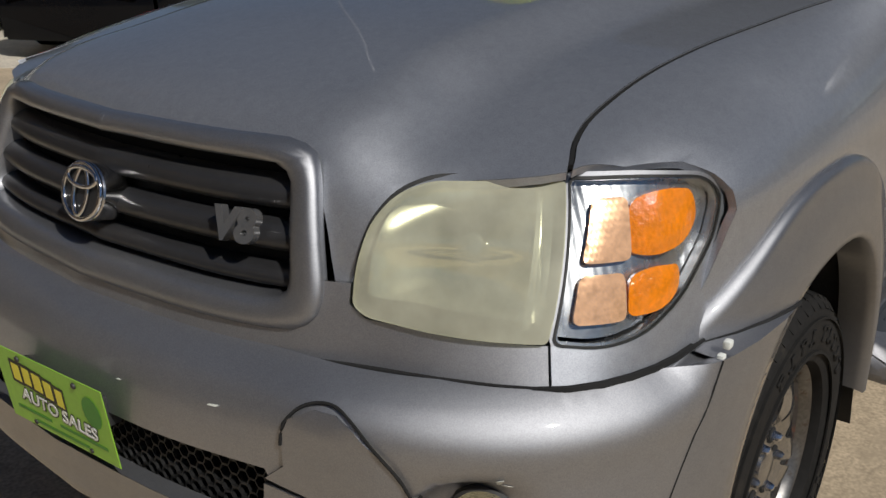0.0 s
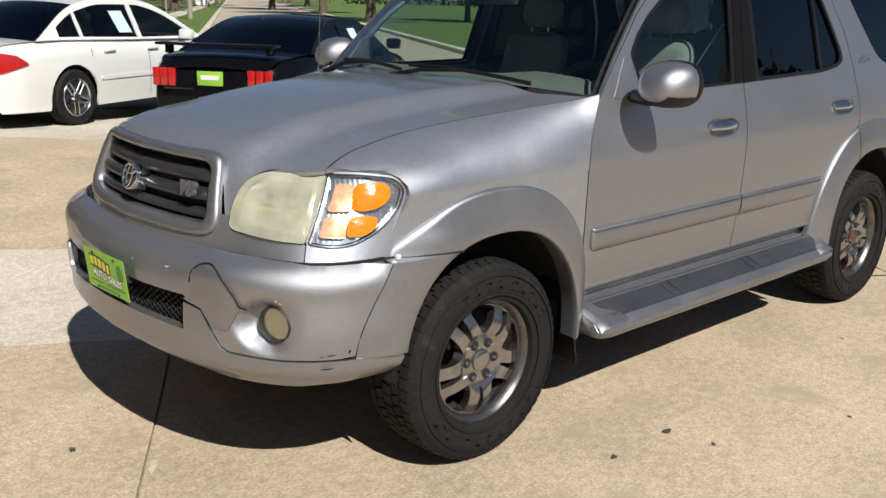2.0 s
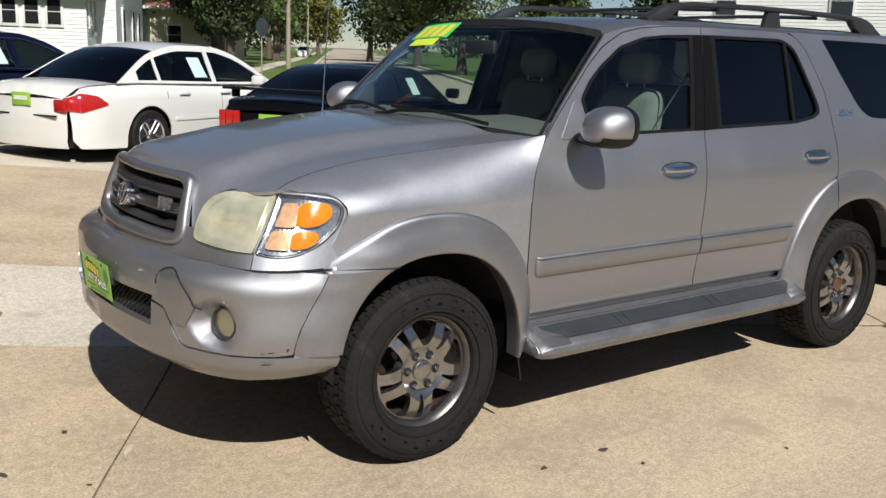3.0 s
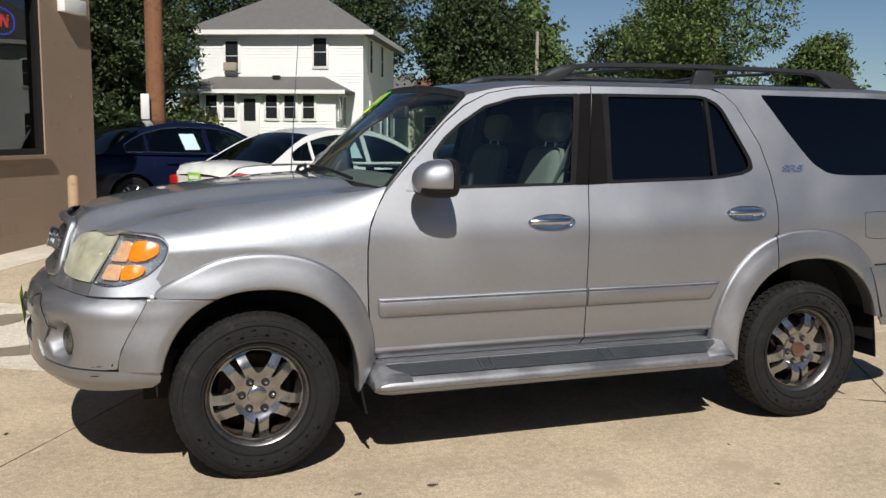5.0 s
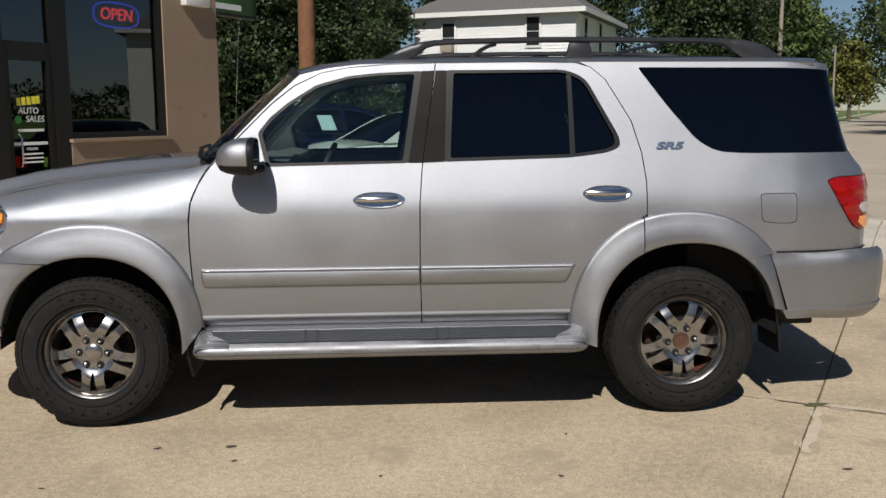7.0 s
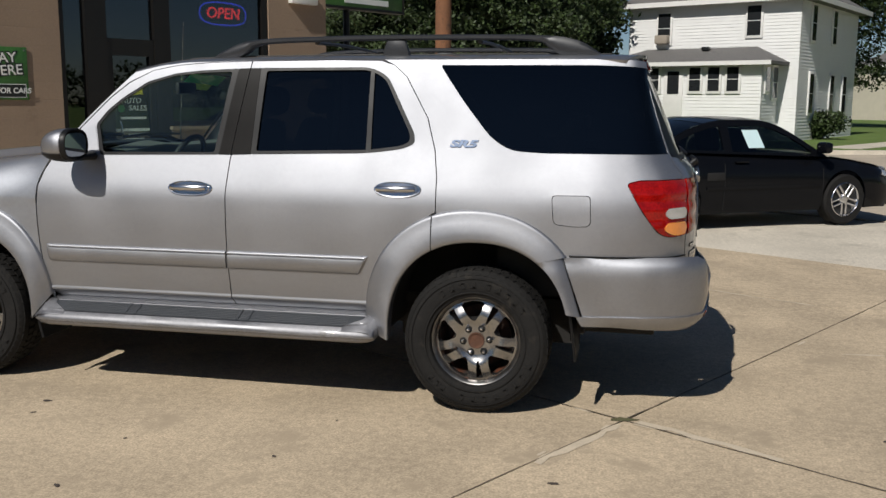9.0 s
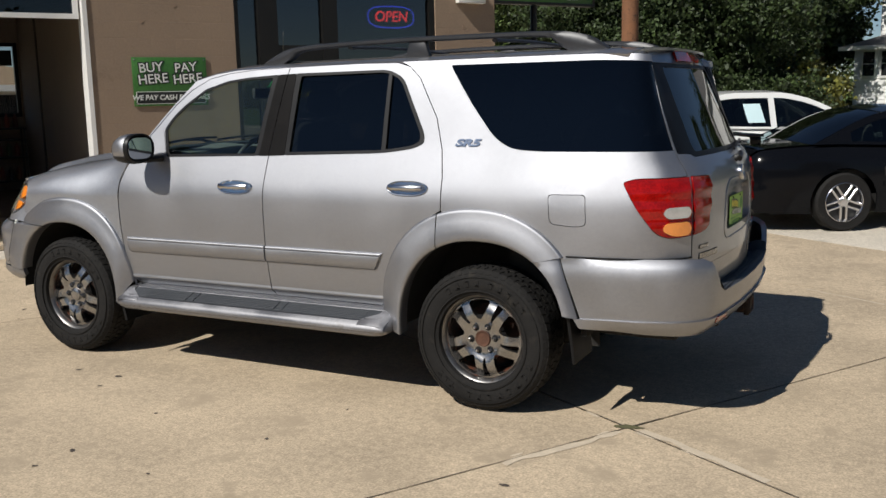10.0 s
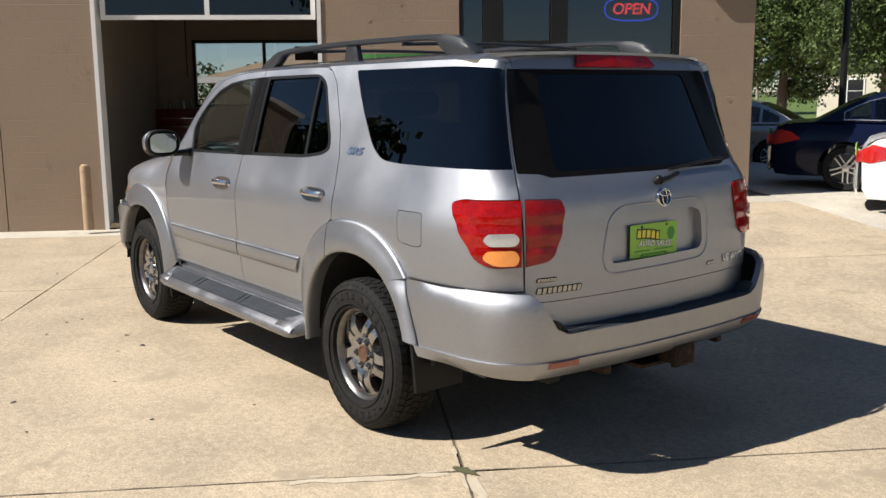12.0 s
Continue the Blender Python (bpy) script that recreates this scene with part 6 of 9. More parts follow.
# wheel wells, chassis
for f, cx in ((FI, 0.016), (RI, 3.008)):
    rw = []
    for k in range(25):
        x, z = f(-1 + 182 * k / 24)
        x, z = cx + (x - cx) * 1.03, 0.42 + (z - 0.42) * 1.03 + 0.01
        rw.append([(x, -0.95, z), (x, -0.85, z), (x, -0.70, z), (x, -0.52, z)])
    both("wheel_liner", loft("wheel_liner", rw), LINER)
    both("wheel_well_back", mesh_of("wheel_well_back", [(cx - 0.5, -0.53, 0.30), (cx + 0.5, -0.53, 0.30), (cx + 0.5, -0.53, 0.92), (cx - 0.5, -0.53, 0.92)], [(0, 1, 2, 3)]), LINER)
part("floor_pan", box("floor_pan", (4.7, 1.10, 0.05), (1.62, 0, 0.52)), UNDER, suv)
part("floor_pan", box("floor_pan", (2.0, 1.76, 0.05), (1.5, 0, 0.47)), UNDER, suv)
part("floor_pan", box("floor_pan", (0.45, 1.45, 0.05), (3.72, 0, 0.56)), UNDER, suv)
part("floor_pan", box("floor_pan", (0.30, 1.15, 0.05), (-0.62, 0, 0.50)), UNDER, suv)
shield = []
for i in range(31):
    a = np.array(bumper(-1.15 + 2.3 * i / 30, 0.50, -0.02))
    shield.append([tuple(a), (-0.62, a[1] * 0.8, 0.51), (-0.42, a[1] * 0.6, 0.52)])
part("splash_shield", loft("splash_shield", shield), UNDER, suv)
# unseen box added to stop sun leaking through the engine bay
part("bay_sun_blocker", box("bay_sun_blocker", (0.95, 1.0, 0.45), (-0.10, 0, 0.78), 0.05), UNDER, suv)
part("firewall", box("firewall", (0.03, 1.75, 0.72), (0.56, 0, 0.86)), UNDER, suv)
for y in (-0.45, 0.45):
    part("frame_rail", box("frame_rail", (4.6, 0.08, 0.12), (1.6, y, 0.42), 0.01), UNDER, suv)
for x in (0.0, 3.0):
    part("axle", tube("axle", [(x, -0.7, 0.385), (x, 0.7, 0.385)], 0.05, 10), UNDER, suv)
part("differential", lathe("differential", [(0, -0.12), (0.10, -0.10), (0.14, 0), (0.10, 0.1), (0, 0.12)], 16, "x", (3.0, 0.1, 0.385)), UNDER, suv)
part("muffler", tube("muffler", [(2.2, 0.55, 0.40), (2.5, 0.55, 0.40), (3.1, 0.62, 0.44)], 0.10, 12), UNDER, suv)


# added dark panels that block the bright see-through gap behind the rear wheel
both("arch_light_blocker", box("arch_light_blocker", (0.30, 0.03, 0.30), (3.68, -0.83, 0.70)), LINER)
both("arch_light_blocker", box("arch_light_blocker", (0.03, 0.34, 0.52), (3.535, -0.70, 0.70)), LINER)


# wheels
def tyre_mesh():
    R = 0.381
    prof = [(0.232, -0.100), (0.240, -0.122), (0.262, -0.130), (0.300, -0.134), (0.335, -0.130), (0.352, -0.124), (0.366, -0.114), (R - 0.007, -0.098), (R - 0.008, -0.05), (R - 0.008, 0.05), (R - 0.007, 0.098), (0.366, 0.114), (0.335, 0.130), (0.28, 0.133), (0.240, 0.122), (0.232, 0.100)]
    base = lathe("tyre", prof, 72, "y", closed=True, sharp=60)
    V, F = [], []
    n = 54
    cols = [(-0.107, -0.072), (-0.066, -0.027), (-0.021, 0.021), (0.027, 0.066), (0.072, 0.107)]
    for c, (y0, y1) in enumerate(cols):
        for i in range(n):
            a0 = 2 * math.pi * (i + 0.5 * (c % 2)) / n
            a1 = a0 + 2 * math.pi / n * 0.80
            k = len(V)
            sk = 0.02 * (1 if c % 2 else -1)
            drop = 0.006 if c in (0, 4) else 0.0
            for rr in (R - 0.012, R):
                for a, y, d in ((a0, y0, drop if c == 0 else 0), (a1, y0, drop if c == 0 else 0), (a1 + sk, y1, drop if c == 4 else 0), (a0 + sk, y1, drop if c == 4 else 0)):
                    V.append(((rr - d) * math.cos(a), y, (rr - d) * math.sin(a)))
            F += [(k + 4, k + 7, k + 6, k + 5), (k, k + 1, k + 5, k + 4), (k + 1, k + 2, k + 6, k + 5), (k + 2, k + 3, k + 7, k + 6), (k + 3, k, k + 4, k + 7)]
    # shoulder lugs
    for i in range(n):
        a0 = 2 * math.pi * i / n
        a1 = a0 + 2 * math.pi / n * 0.62
        k = len(V)
        for (r, y) in ((R - 0.008, -0.106), (0.352, -0.1275), (0.350, -0.120), (R - 0.012, -0.100)):
            for a in (a0, a1):
                V.append((r * math.cos(a), y, r * math.sin(a)))
        F += [(k, k + 1, k + 3, k + 2), (k, k + 2, k + 4, k + 6), (k + 1, k + 7, k + 5, k + 3), (k + 2, k + 3, k + 5, k + 4)]
    blocks = mesh_of("tyre", V, F, smooth=False)
    bm = bmesh.new()
    bm.from_mesh(blocks)
    bmesh.ops.recalc_face_normals(bm, faces=bm.faces)
    bm.to_mesh(blocks)
    bm.free()
    rings = [lathe("tyre", [(r - w, -0.1325), (r - w, -0.1365), (r + w, -0.1355), (r + w, -0.130)], 72, "y", closed=True) for r, w in ((0.262, 0.003), (0.334, 0.002))]
    return joined("tyre", [base] + rings, 30), blocks


def sidewall_relief():
    """Raised strokes in two arcs, as plain bars."""
    ms = []
    for a0, da, n in ((118, -11, 4), (70, -10, 5), (-28, -11.5, 8), (215, 8, 3)):
        for i in range(n):
            a = radians(a0 + da * i)
            m = pose(0, -0.1345, 0) @ Matrix.Rotation(-a, 4, 'Y') @ Matrix.Translation((0.300, 0, 0))
            ms.append(moved(box("m", (0.034, 0.004, 0.018), (0, 0, 0), 0.002, 1), m))
            ms.append(moved(box("m", (0.008, 0.004, 0.030), (0.011 * (-1)**i, 0, 0.004), 0.001, 1), m))
    return joined("sidewall_relief", ms)


def turned(pts, deg):
    c, q = math.cos(radians(deg)), math.sin(radians(deg))
    return [(c * a - q * b, q * a + c * b) for a, b in pts]


BIG_GAP = rounded([(0.106, -0.008), (0.106, 0.008), (0.138, 0.034), (0.168, 0.051), (0.189, 0.063), (0.203, 0.045), (0.209, 0.0), (0.203, -0.045), (0.189, -0.063), (0.168, -0.051), (0.138, -0.034)], [0.007, 0.007, 0.02, 0.02, 0.012, 0.02, 0.03, 0.02, 0.012, 0.02, 0.02], 3)
SLOT = rounded([(0.103, -0.005), (0.103, 0.005), (0.155, 0.0125), (0.202, 0.0185), (0.202, -0.0185), (0.155, -0.0125)], [0.004, 0.004, 0.02, 0.006, 0.006, 0.02], 3)
WHEEL_HOLES = [turned(BIG_GAP, -54 + 72 * i) for i in range(5)] + [turned(SLOT, -90 + 72 * i) for i in range(5)]


def wheel_face(u, w):
    """The alloy face: dished towards the rim."""
    r = math.hypot(u, w)
    y = -0.080 - 0.008 * math.exp(-((math.degrees(math.atan2(w, u)) + 90 + 36) % 72 - 36)**2 / 300) * smoothstep(0.10, 0.14, r) - 0.014 * smoothstep(0.075, 0.12, r) * (1 - smoothstep(0.15, 0.215, r)) + 0.010 * smoothstep(0.12, 0.21, r)
    return (u, y, w)


(TYRE_ME, TREAD_ME), MARK_ME = tyre_mesh(), sidewall_relief()
RIM_LIP = lathe("rim_lip", [(0.207, -0.062), (0.216, -0.082), (0.224, -0.097), (0.232, -0.102), (0.2365, -0.098), (0.2365, -0.085), (0.226, -0.070), (0.218, 0.0)], 64, "y", closed=True)
BARREL = lathe("barrel", [(0.212, -0.080), (0.206, -0.05), (0.192, 0.02), (0.187, 0.09), (0.20, 0.10), (0.212, 0.02)], 48, "y", closed=True)
HUB = lathe("hub", [(0.0, -0.074), (0.046, -0.075), (0.068, -0.076), (0.088, -0.075), (0.095, -0.070), (0.097, -0.04), (0.0, -0.04)], 40, "y")
SPOKE_ME = sheet("spokes", [(0.213 * math.cos(2 * math.pi * i / 60), 0.213 * math.sin(2 * math.pi * i / 60)) for i in range(60)], wheel_face, 0.009, holes=WHEEL_HOLES, edge=0.006, thick=0.038, ref=(0, 0.3, 0))
DISC = lathe("brake_disc", [(0.05, 0.035), (0.165, 0.035), (0.165, 0.055), (0.05, 0.055)], 40, "y", closed=True)
RUST_SOFT = material("rusty_brake", (0.06, 0.028, 0.018), 0.8, 0.3, var=0.4, scale=20, fine=120, stain=(0.03, 0.02, 0.015), stain_at=0.52)
DRUM = lathe("brake_shield", [(0.0, 0.065), (0.192, 0.065), (0.192, 0.075), (0.0, 0.075)], 40, "y")
NUT = lathe("lug_nut", [(0.0, -0.104), (0.005, -0.103), (0.009, -0.098), (0.0105, -0.088), (0.0125, -0.080), (0.0125, -0.070)], 6, "y")
CAP = lathe("centre_cap", [(0.0, -0.096), (0.022, -0.0955), (0.036, -0.093), (0.042, -0.089), (0.045, -0.078)], 32, "y")
BORE = lathe("hub_bore", [(0.0, -0.084), (0.030, -0.085), (0.036, -0.090), (0.041, -0.091), (0.044, -0.082)], 24, "y")


def wheel(x, y, sg, turn, cap):
    m = pose(x, y, 0.384, 0, turn, 0)
    fl = Matrix.Identity(4) if sg > 0 else Matrix.Diagonal((1, -1, 1, 1))

    def put(name, me, mat, parent, label="", kind=""):
        c = me.copy()
        c.materials.clear()
        return part(name, moved(c, m @ fl), mat, parent, label, kind)
    w = put("wheel", RIM_LIP, ALLOY_LIP, suv, "worn alloy wheel with black all-terrain tyre" if cap else "worn alloy wheel with rusty bare hub")
    put("tyre", TYRE_ME, TYRE, w, "black all-terrain tyre")
    put("tread", TREAD_ME, TYRE, w, "", "stuff")
    put("sidewall_relief", MARK_ME, TYRE, w, "", "stuff")
    put("barrel", BARREL, ALLOY_DARK, w)
    put("spokes", SPOKE_ME, ALLOY, w)
    put("hub", HUB, ALLOY, w)
    put("brake_disc", DISC, RUST_SOFT, w)
    put("brake_shield", DRUM, UNDER, w)
    for k in range(6):
        c = NUT.copy()
        a = radians(60 * k)
        c.transform(Matrix.Translation((0.0695 * math.cos(a), 0, 0.0695 * math.sin(a))))
        nb = part("lug_nut", moved(c, m @ fl), CHROME_SOFT if k % 3 else ALLOY, w)
        # black disc paints the shade of the nut's recess
        d = lathe("nut_socket", [(0.0, -0.083), (0.0170, -0.084), (0.0195, -0.081)], 14, "y")
        d.transform(Matrix.Translation((0.0695 * math.cos(a), 0, 0.0695 * math.sin(a))))
        part("nut_socket", moved(d, m @ fl), GAP, w)
    if cap:
        put("centre_cap", CAP, ALLOY, w)
    else:
        put("hub_bore", BORE, RUST, w, "bare rusty hub")


wheel(0.0, -0.825, 1, 3, True)
wheel(3.0, -0.825, 1, -6, False)
wheel(0.0, 0.825, -1, 40, True)
wheel(3.0, 0.825, -1, 10, True)


# door mirrors
def egg(x, f, a=0.113, b=0.087, dz=0.0):
    """A rounded upright section of the mirror housing."""
    cy, cz = -1.083, 1.368
    return [(x, cy + a * f * math.copysign(abs(math.cos(t))**0.80, math.cos(t)), cz + dz + b * f * math.copysign(abs(math.sin(t))**0.80, math.sin(t))) for t in [2 * math.pi * i / 32 for i in range(32)]]


def mirror_part():
    rows = [egg(x, f, dz=d) for x, f, d in ((0.678, 0.06, -0.018), (0.681, 0.28, -0.017), (0.689, 0.48, -0.014), (0.704, 0.66, -0.010), (0.727, 0.81, -0.006), (0.757, 0.92, -0.002), (0.793, 0.98, 0.0), (0.828, 1.0, 0.0), (0.834, 0.975, 0.0))]
    me = loft("mirror_housing", rows, closed=True, cap=True, sharp=60)
    bm = bmesh.new()
    bm.from_mesh(me)
    bmesh.ops.recalc_face_normals(bm, faces=bm.faces)
    bm.to_mesh(me)
    bm.free()
    return me


arm = tube("mirror_arm", [(0.84, -0.90, 1.300), (0.82, -0.94, 1.298), (0.80, -1.0, 1.292)], [0.052, 0.044, 0.036], 10, squash=0.50)
base = sheet("mirror_base", rounded([(0.70, 1.30), (0.885, 1.30), (0.84, 1.47), (0.80, 1.455)], 0.015), lambda s, z: side(s, z, 0.004), 0.04, thick=0.01)
und = loft("mirror_underside", [[p for i, p in enumerate(egg(x, f * 1.012, dz=d)) if 18 <= i <= 30] for x, f, d in ((0.698, 0.62, -0.014), (0.727, 0.81, -0.010), (0.757, 0.92, -0.007), (0.793, 0.98, -0.005), (0.836, 1.0, -0.004))], sharp=60)


def oval_plate(name, x0, x1, cy, cz, a, b):
    """A rounded plate facing backwards."""
    def ring(x, f):
        return [(x, cy + a * f * math.copysign(abs(math.cos(t))**0.6, math.cos(t)), cz + b * f * math.copysign(abs(math.sin(t))**0.6, math.sin(t))) for t in [2 * math.pi * i / 32 for i in range(32)]]
    return loft(name, [ring(x0, 1.0), ring(x1 - 0.004, 1.0), ring(x1, 0.95)], closed=True, cap=True)


gl = moved(oval_plate("mirror_glass", -0.0025, 0.0025, 0, 0, 0.089, 0.066), pose(0.858, -1.083, 1.368, 0, 2, -5))
rimf = loft("mirror_rim", [egg(x, f) for x, f in ((0.836, 0.975), (0.838, 1.012), (0.856, 1.005), (0.866, 0.96), (0.866, 0.90), (0.850, 0.86))], closed=True, cap=True, sharp=50)
for i, ob in enumerate(both("door_mirror", mirror_part(), PAINT, "silver door mirror on a black foot")):
    f = (lambda me: mirrored(me)) if i else (lambda me: me)
    part("mirror_arm", f(arm), BLACK_TRIM, ob)
    part("mirror_base", f(base), PAINT_TRIM, ob)
    part("mirror_underside", f(und), BLACK_TRIM, ob)
    part("mirror_rim", f(rimf), BLACK_TRIM, ob)
    part("mirror_glass", f(gl), material("mirror_silver", (0.85, 0.87, 0.88), 0.02, 1.0, var=0.01), ob, "mirror glass")

# roof rails
RAIL = material("charcoal_rail", (0.030, 0.031, 0.034), 0.42, 0.2, var=0.2, scale=6, fine=90)


def rail_bar(y):
    """A flat-topped bar along the roof whose ends sweep down into their feet."""
    top = curve((1.47, 1.850), (1.54, 1.886), (1.66, 1.926), (1.85, 1.943), (2.5, 1.953), (3.1, 1.949), (3.34, 1.940), (3.47, 1.914), (3.58, 1.850))
    low = curve((1.47, 1.830), (1.56, 1.832), (1.64, 1.856), (1.72, 1.906), (1.9, 1.917), (2.5, 1.926), (3.1, 1.922), (3.27, 1.912), (3.33, 1.868), (3.40, 1.836), (3.58, 1.826))
    rows = []
    for i in range(57):
        x = 1.47 + 2.11 * i / 56
        a, b = low(x), top(x)
        w = 0.030 if 1.7 < x < 3.3 else 0.036
        rows.append([(x, y + w * c, a + (b - a) * f) for c, f in ((-0.7, 0.0), (-1.0, 0.25), (-1.0, 0.75), (-0.6, 1.0), (0.6, 1.0), (1.0, 0.75), (1.0, 0.25), (0.7, 0.0))])
    return loft("roof_rail", rows, closed=True, cap=True, sharp=45)


def roof_groove_at(q, sg):
    p = roof_map(q, 0.80)
    return (p[0], -p[1] * sg, p[2] + 0.001)


for sg in (1, -1):
    y = -0.615 * sg
    ra = part("roof_rail", rail_bar(y), RAIL, suv, "dark grey roof rail on three feet")
    part("rail_foot", box("rail_foot", (0.16, 0.040, 0.100), (2.50, y, 1.884), 0.012, 2, taper=(0.62, 0.9)), RAIL, ra)
    part("roof_groove", tube("roof_groove", [roof_groove_at(q, sg) for q in (0.10, 0.2, 0.35, 0.5, 0.65, 0.8, 0.94)], 0.005, 6), BLACK_TRIM, suv)
for x in (2.05, 2.95):
    part("cross_bar", tube("cross_bar", [(x, -0.60, 1.915), (x, -0.3, 1.925), (x, 0, 1.928), (x, 0.3, 1.925), (x, 0.60, 1.915)], 0.016, 8, squash=0.6), RAIL, suv, "thin dark roof cross bar")

# cowl, wipers, aerial, sticker
cow = []
for i in range(21):
    r = -0.93 + 1.86 * i / 20
    a, b = np.array(hood_map(0.985, r * 0.99)), np.array(screen_map(0.045, r))
    cow.append([tuple(a - (0.03, 0, 0.03)), tuple(a * 0.6 + b * 0.4 - (0, 0, 0.03)), tuple(b + (0.0, 0, 0.0))])
part("cowl", loft("cowl", cow, flip=True), BLACK_TRIM, suv, "black plastic cowl")
for a0, a1, piv in ((0.06, -0.70, 0.10), (0.74, 0.10, 0.80)):
    pts = []
    for k in range(7):
        t = k / 6
        q = np.array(screen_map(0.10 - 0.045 * t + 0.02 * math.sin(math.pi * t), a0 + (a1 - a0) * t))
        pts.append(q + (-0.02, 0, 0.012))
    wv = part("wiper", tube("wiper", pts, 0.009, 6), BLACK_TRIM, suv, "black windscreen wiper")
    p0 = np.array(screen_map(0.02, a0 + 0.12)) + (-0.06, 0, -0.01)
    part("wiper_arm", tube("wiper_arm", [p0, p0 * 0.5 + pts[3] * 0.5 + (-0.01, 0, 0.02), pts[3]], [0.016, 0.010, 0.008], 6), BLACK_TRIM, wv)
part("aerial", tube("aerial", [(0.47, 0.80, 1.27), (0.475, 0.80, 1.33), (0.50, 0.80, 1.75), (0.53, 0.80, 2.16)], [0.012, 0.004, 0.003, 0.002], 6), CHROME_SOFT, suv, "thin aerial mast")
STICK = material("green_sticker", (0.05, 0.62, 0.16), 0.6, var=0.05)
STICK_Y = material("yellow_sticker", (0.62, 0.80, 0.05), 0.6, var=0.05)


def screen_in(k, r):
    q = screen_map(k, r)
    return (q[0] - 0.004, q[1], q[2] + 0.004)


st = part("price_sticker", sheet("price_sticker", [(0.82, 0.20), (0.985, 0.20), (0.985, 0.70), (0.82, 0.70)], screen_in, 0.05, step2=0.08, thick=0.001, ref=(3, 0, 0)), STICK, suv, "green windscreen price sticker with yellow strokes")
for r in (0.25, 0.36, 0.47, 0.58):
    part("sticker_stroke", sheet("sticker_stroke", [(0.83, r), (0.83, r + 0.09), (0.96, r + 0.05), (0.96, r - 0.03)], lambda k, q: (lambda p: (p[0] - 0.002, p[1], p[2] + 0.002))(screen_in(k, q)), 0.05, thick=0, ref=(3, 0, 0)), INK_YELLOW, st)
part("sticker_band", sheet("sticker_band", [(0.74, 0.28), (0.815, 0.28), (0.815, 0.62), (0.74, 0.62)], screen_in, 0.05, step2=0.08, thick=0.001, ref=(3, 0, 0)), STICK_Y, st)

# inside
for sg in (1, -1):
    dt = sheet("door_trim", [(0.66, 0.60), (2.34, 0.60), (2.40, 1.04), (3.5, 1.06), (3.5, 1.30), (0.70, 1.30)], lambda s, z: side(s, z, -0.085), 0.2, thick=0.02)
    part("door_trim", flank(dt, sg), CLOTH, suv)
part("headliner", sheet("headliner", [(0.03, -0.93), (0.97, -0.93), (0.97, 0.93), (0.03, 0.93)], lambda q, r: (lambda p: (p[0], p[1], p[2] - 0.045))(roof_map(q, r)), 0.08, step2=0.2, thick=0, ref=(2.4, 0, 1.2)), CLOTH, suv)
drows = []
for i in range(15):
    y = -0.80 + 1.60 * i / 14
    k = 1 - (y / 0.80)**2
    drows.append([(0.64 - 0.20 * k, y, 1.270), (0.70 - 0.14 * k, y, 1.300), (0.86, y, 1.335 + 0.03 * math.exp(-((y + 0.38) / 0.2)**2)), (0.98, y, 1.325 + 0.02 * math.exp(-((y + 0.38) / 0.2)**2)), (1.01, y, 1.26), (1.0, y, 1.12), (0.95, y, 0.85)])
part("dashboard", loft("dashboard", drows), DASH, suv, "grey dashboard")
sw = oval(0.19, 0.19, 0.016, 32)
swm = pose(1.12, -0.38, 1.22, 0, 0, 0) @ Matrix.Rotation(radians(-65), 4, 'Y')
swo = part("steering_wheel", moved(sw, swm), DARK_PLASTIC, suv, "dark grey steering wheel")
part("wheel_hub", moved(box("wheel_hub", (0.16, 0.14, 0.05), (0, 0, -0.02), 0.02, 3), swm), DASH, swo)
for a in (0, 90, 180):
    part("wheel_spoke", moved(tube("wheel_spoke", [(0, 0, -0.02), (0.18 * math.cos(radians(a + 90)), 0.18 * math.sin(radians(a + 90)), 0)], 0.014, 6), swm), DARK_PLASTIC, swo)
part("column", tube("column", [(0.86, -0.38, 1.10), (1.03, -0.38, 1.19)], 0.04, 10), DASH, swo)


def car_seat(x, y, w):
    s = part("seat", box("seat", (0.52, w, 0.16), (x, y, 0.93), 0.05, 3), CLOTH, suv, "grey cloth seat")
    bk = box("backrest", (0.16, w, 0.56), (0, 0, 0.26), 0.075, 4, taper=(0.62, 0.80))
    part("backrest", moved(bk, pose(x + 0.24, y, 0.97, 0, 14, 0)), CLOTH, s)
    n = max(1, round(w / 0.6))
    for i in range(n):
        yy = y + (i - (n - 1) / 2) * w / n
        part("headrest", moved(box("headrest", (0.125, 0.25, 0.165), (0, 0, 0), 0.061, 5), pose(x + 0.40, yy, 1.605, 0, 12, 0)), CLOTH, s)
        for d in (-0.06, 0.06):
            part("headrest_post", tube("headrest_post", [(x + 0.365, yy + d, 1.45), (x + 0.395, yy + d, 1.60)], 0.006, 6), CHROME_SOFT, s)


car_seat(1.31, -0.40, 0.52)
car_seat(1.31, 0.40, 0.52)
car_seat(2.15, 0.0, 1.40)
car_seat(3.05, 0.0, 1.30)
part("console", box("console", (0.75, 0.26, 0.34), (1.2, 0, 0.86), 0.03), DASH, suv)
part("rear_view_mirror", box("rear_view_mirror", (0.03, 0.24, 0.07), (0.95, 0, 1.68), 0.012), DARK_PLASTIC, suv)
# hidden box added to keep light specks out of the rear shadow
part("cargo_sun_blocker", box("cargo_sun_blocker", (0.85, 1.45, 0.48), (3.50, 0, 0.84)), UNDER, suv)
part("cargo_floor", box("cargo_floor", (1.95, 1.6, 0.04), (1.42, 0, 0.62)), DASH, suv)
part("cargo_floor", box("cargo_floor", (1.5, 1.0, 0.04), (3.15, 0, 0.62)), DASH, suv)
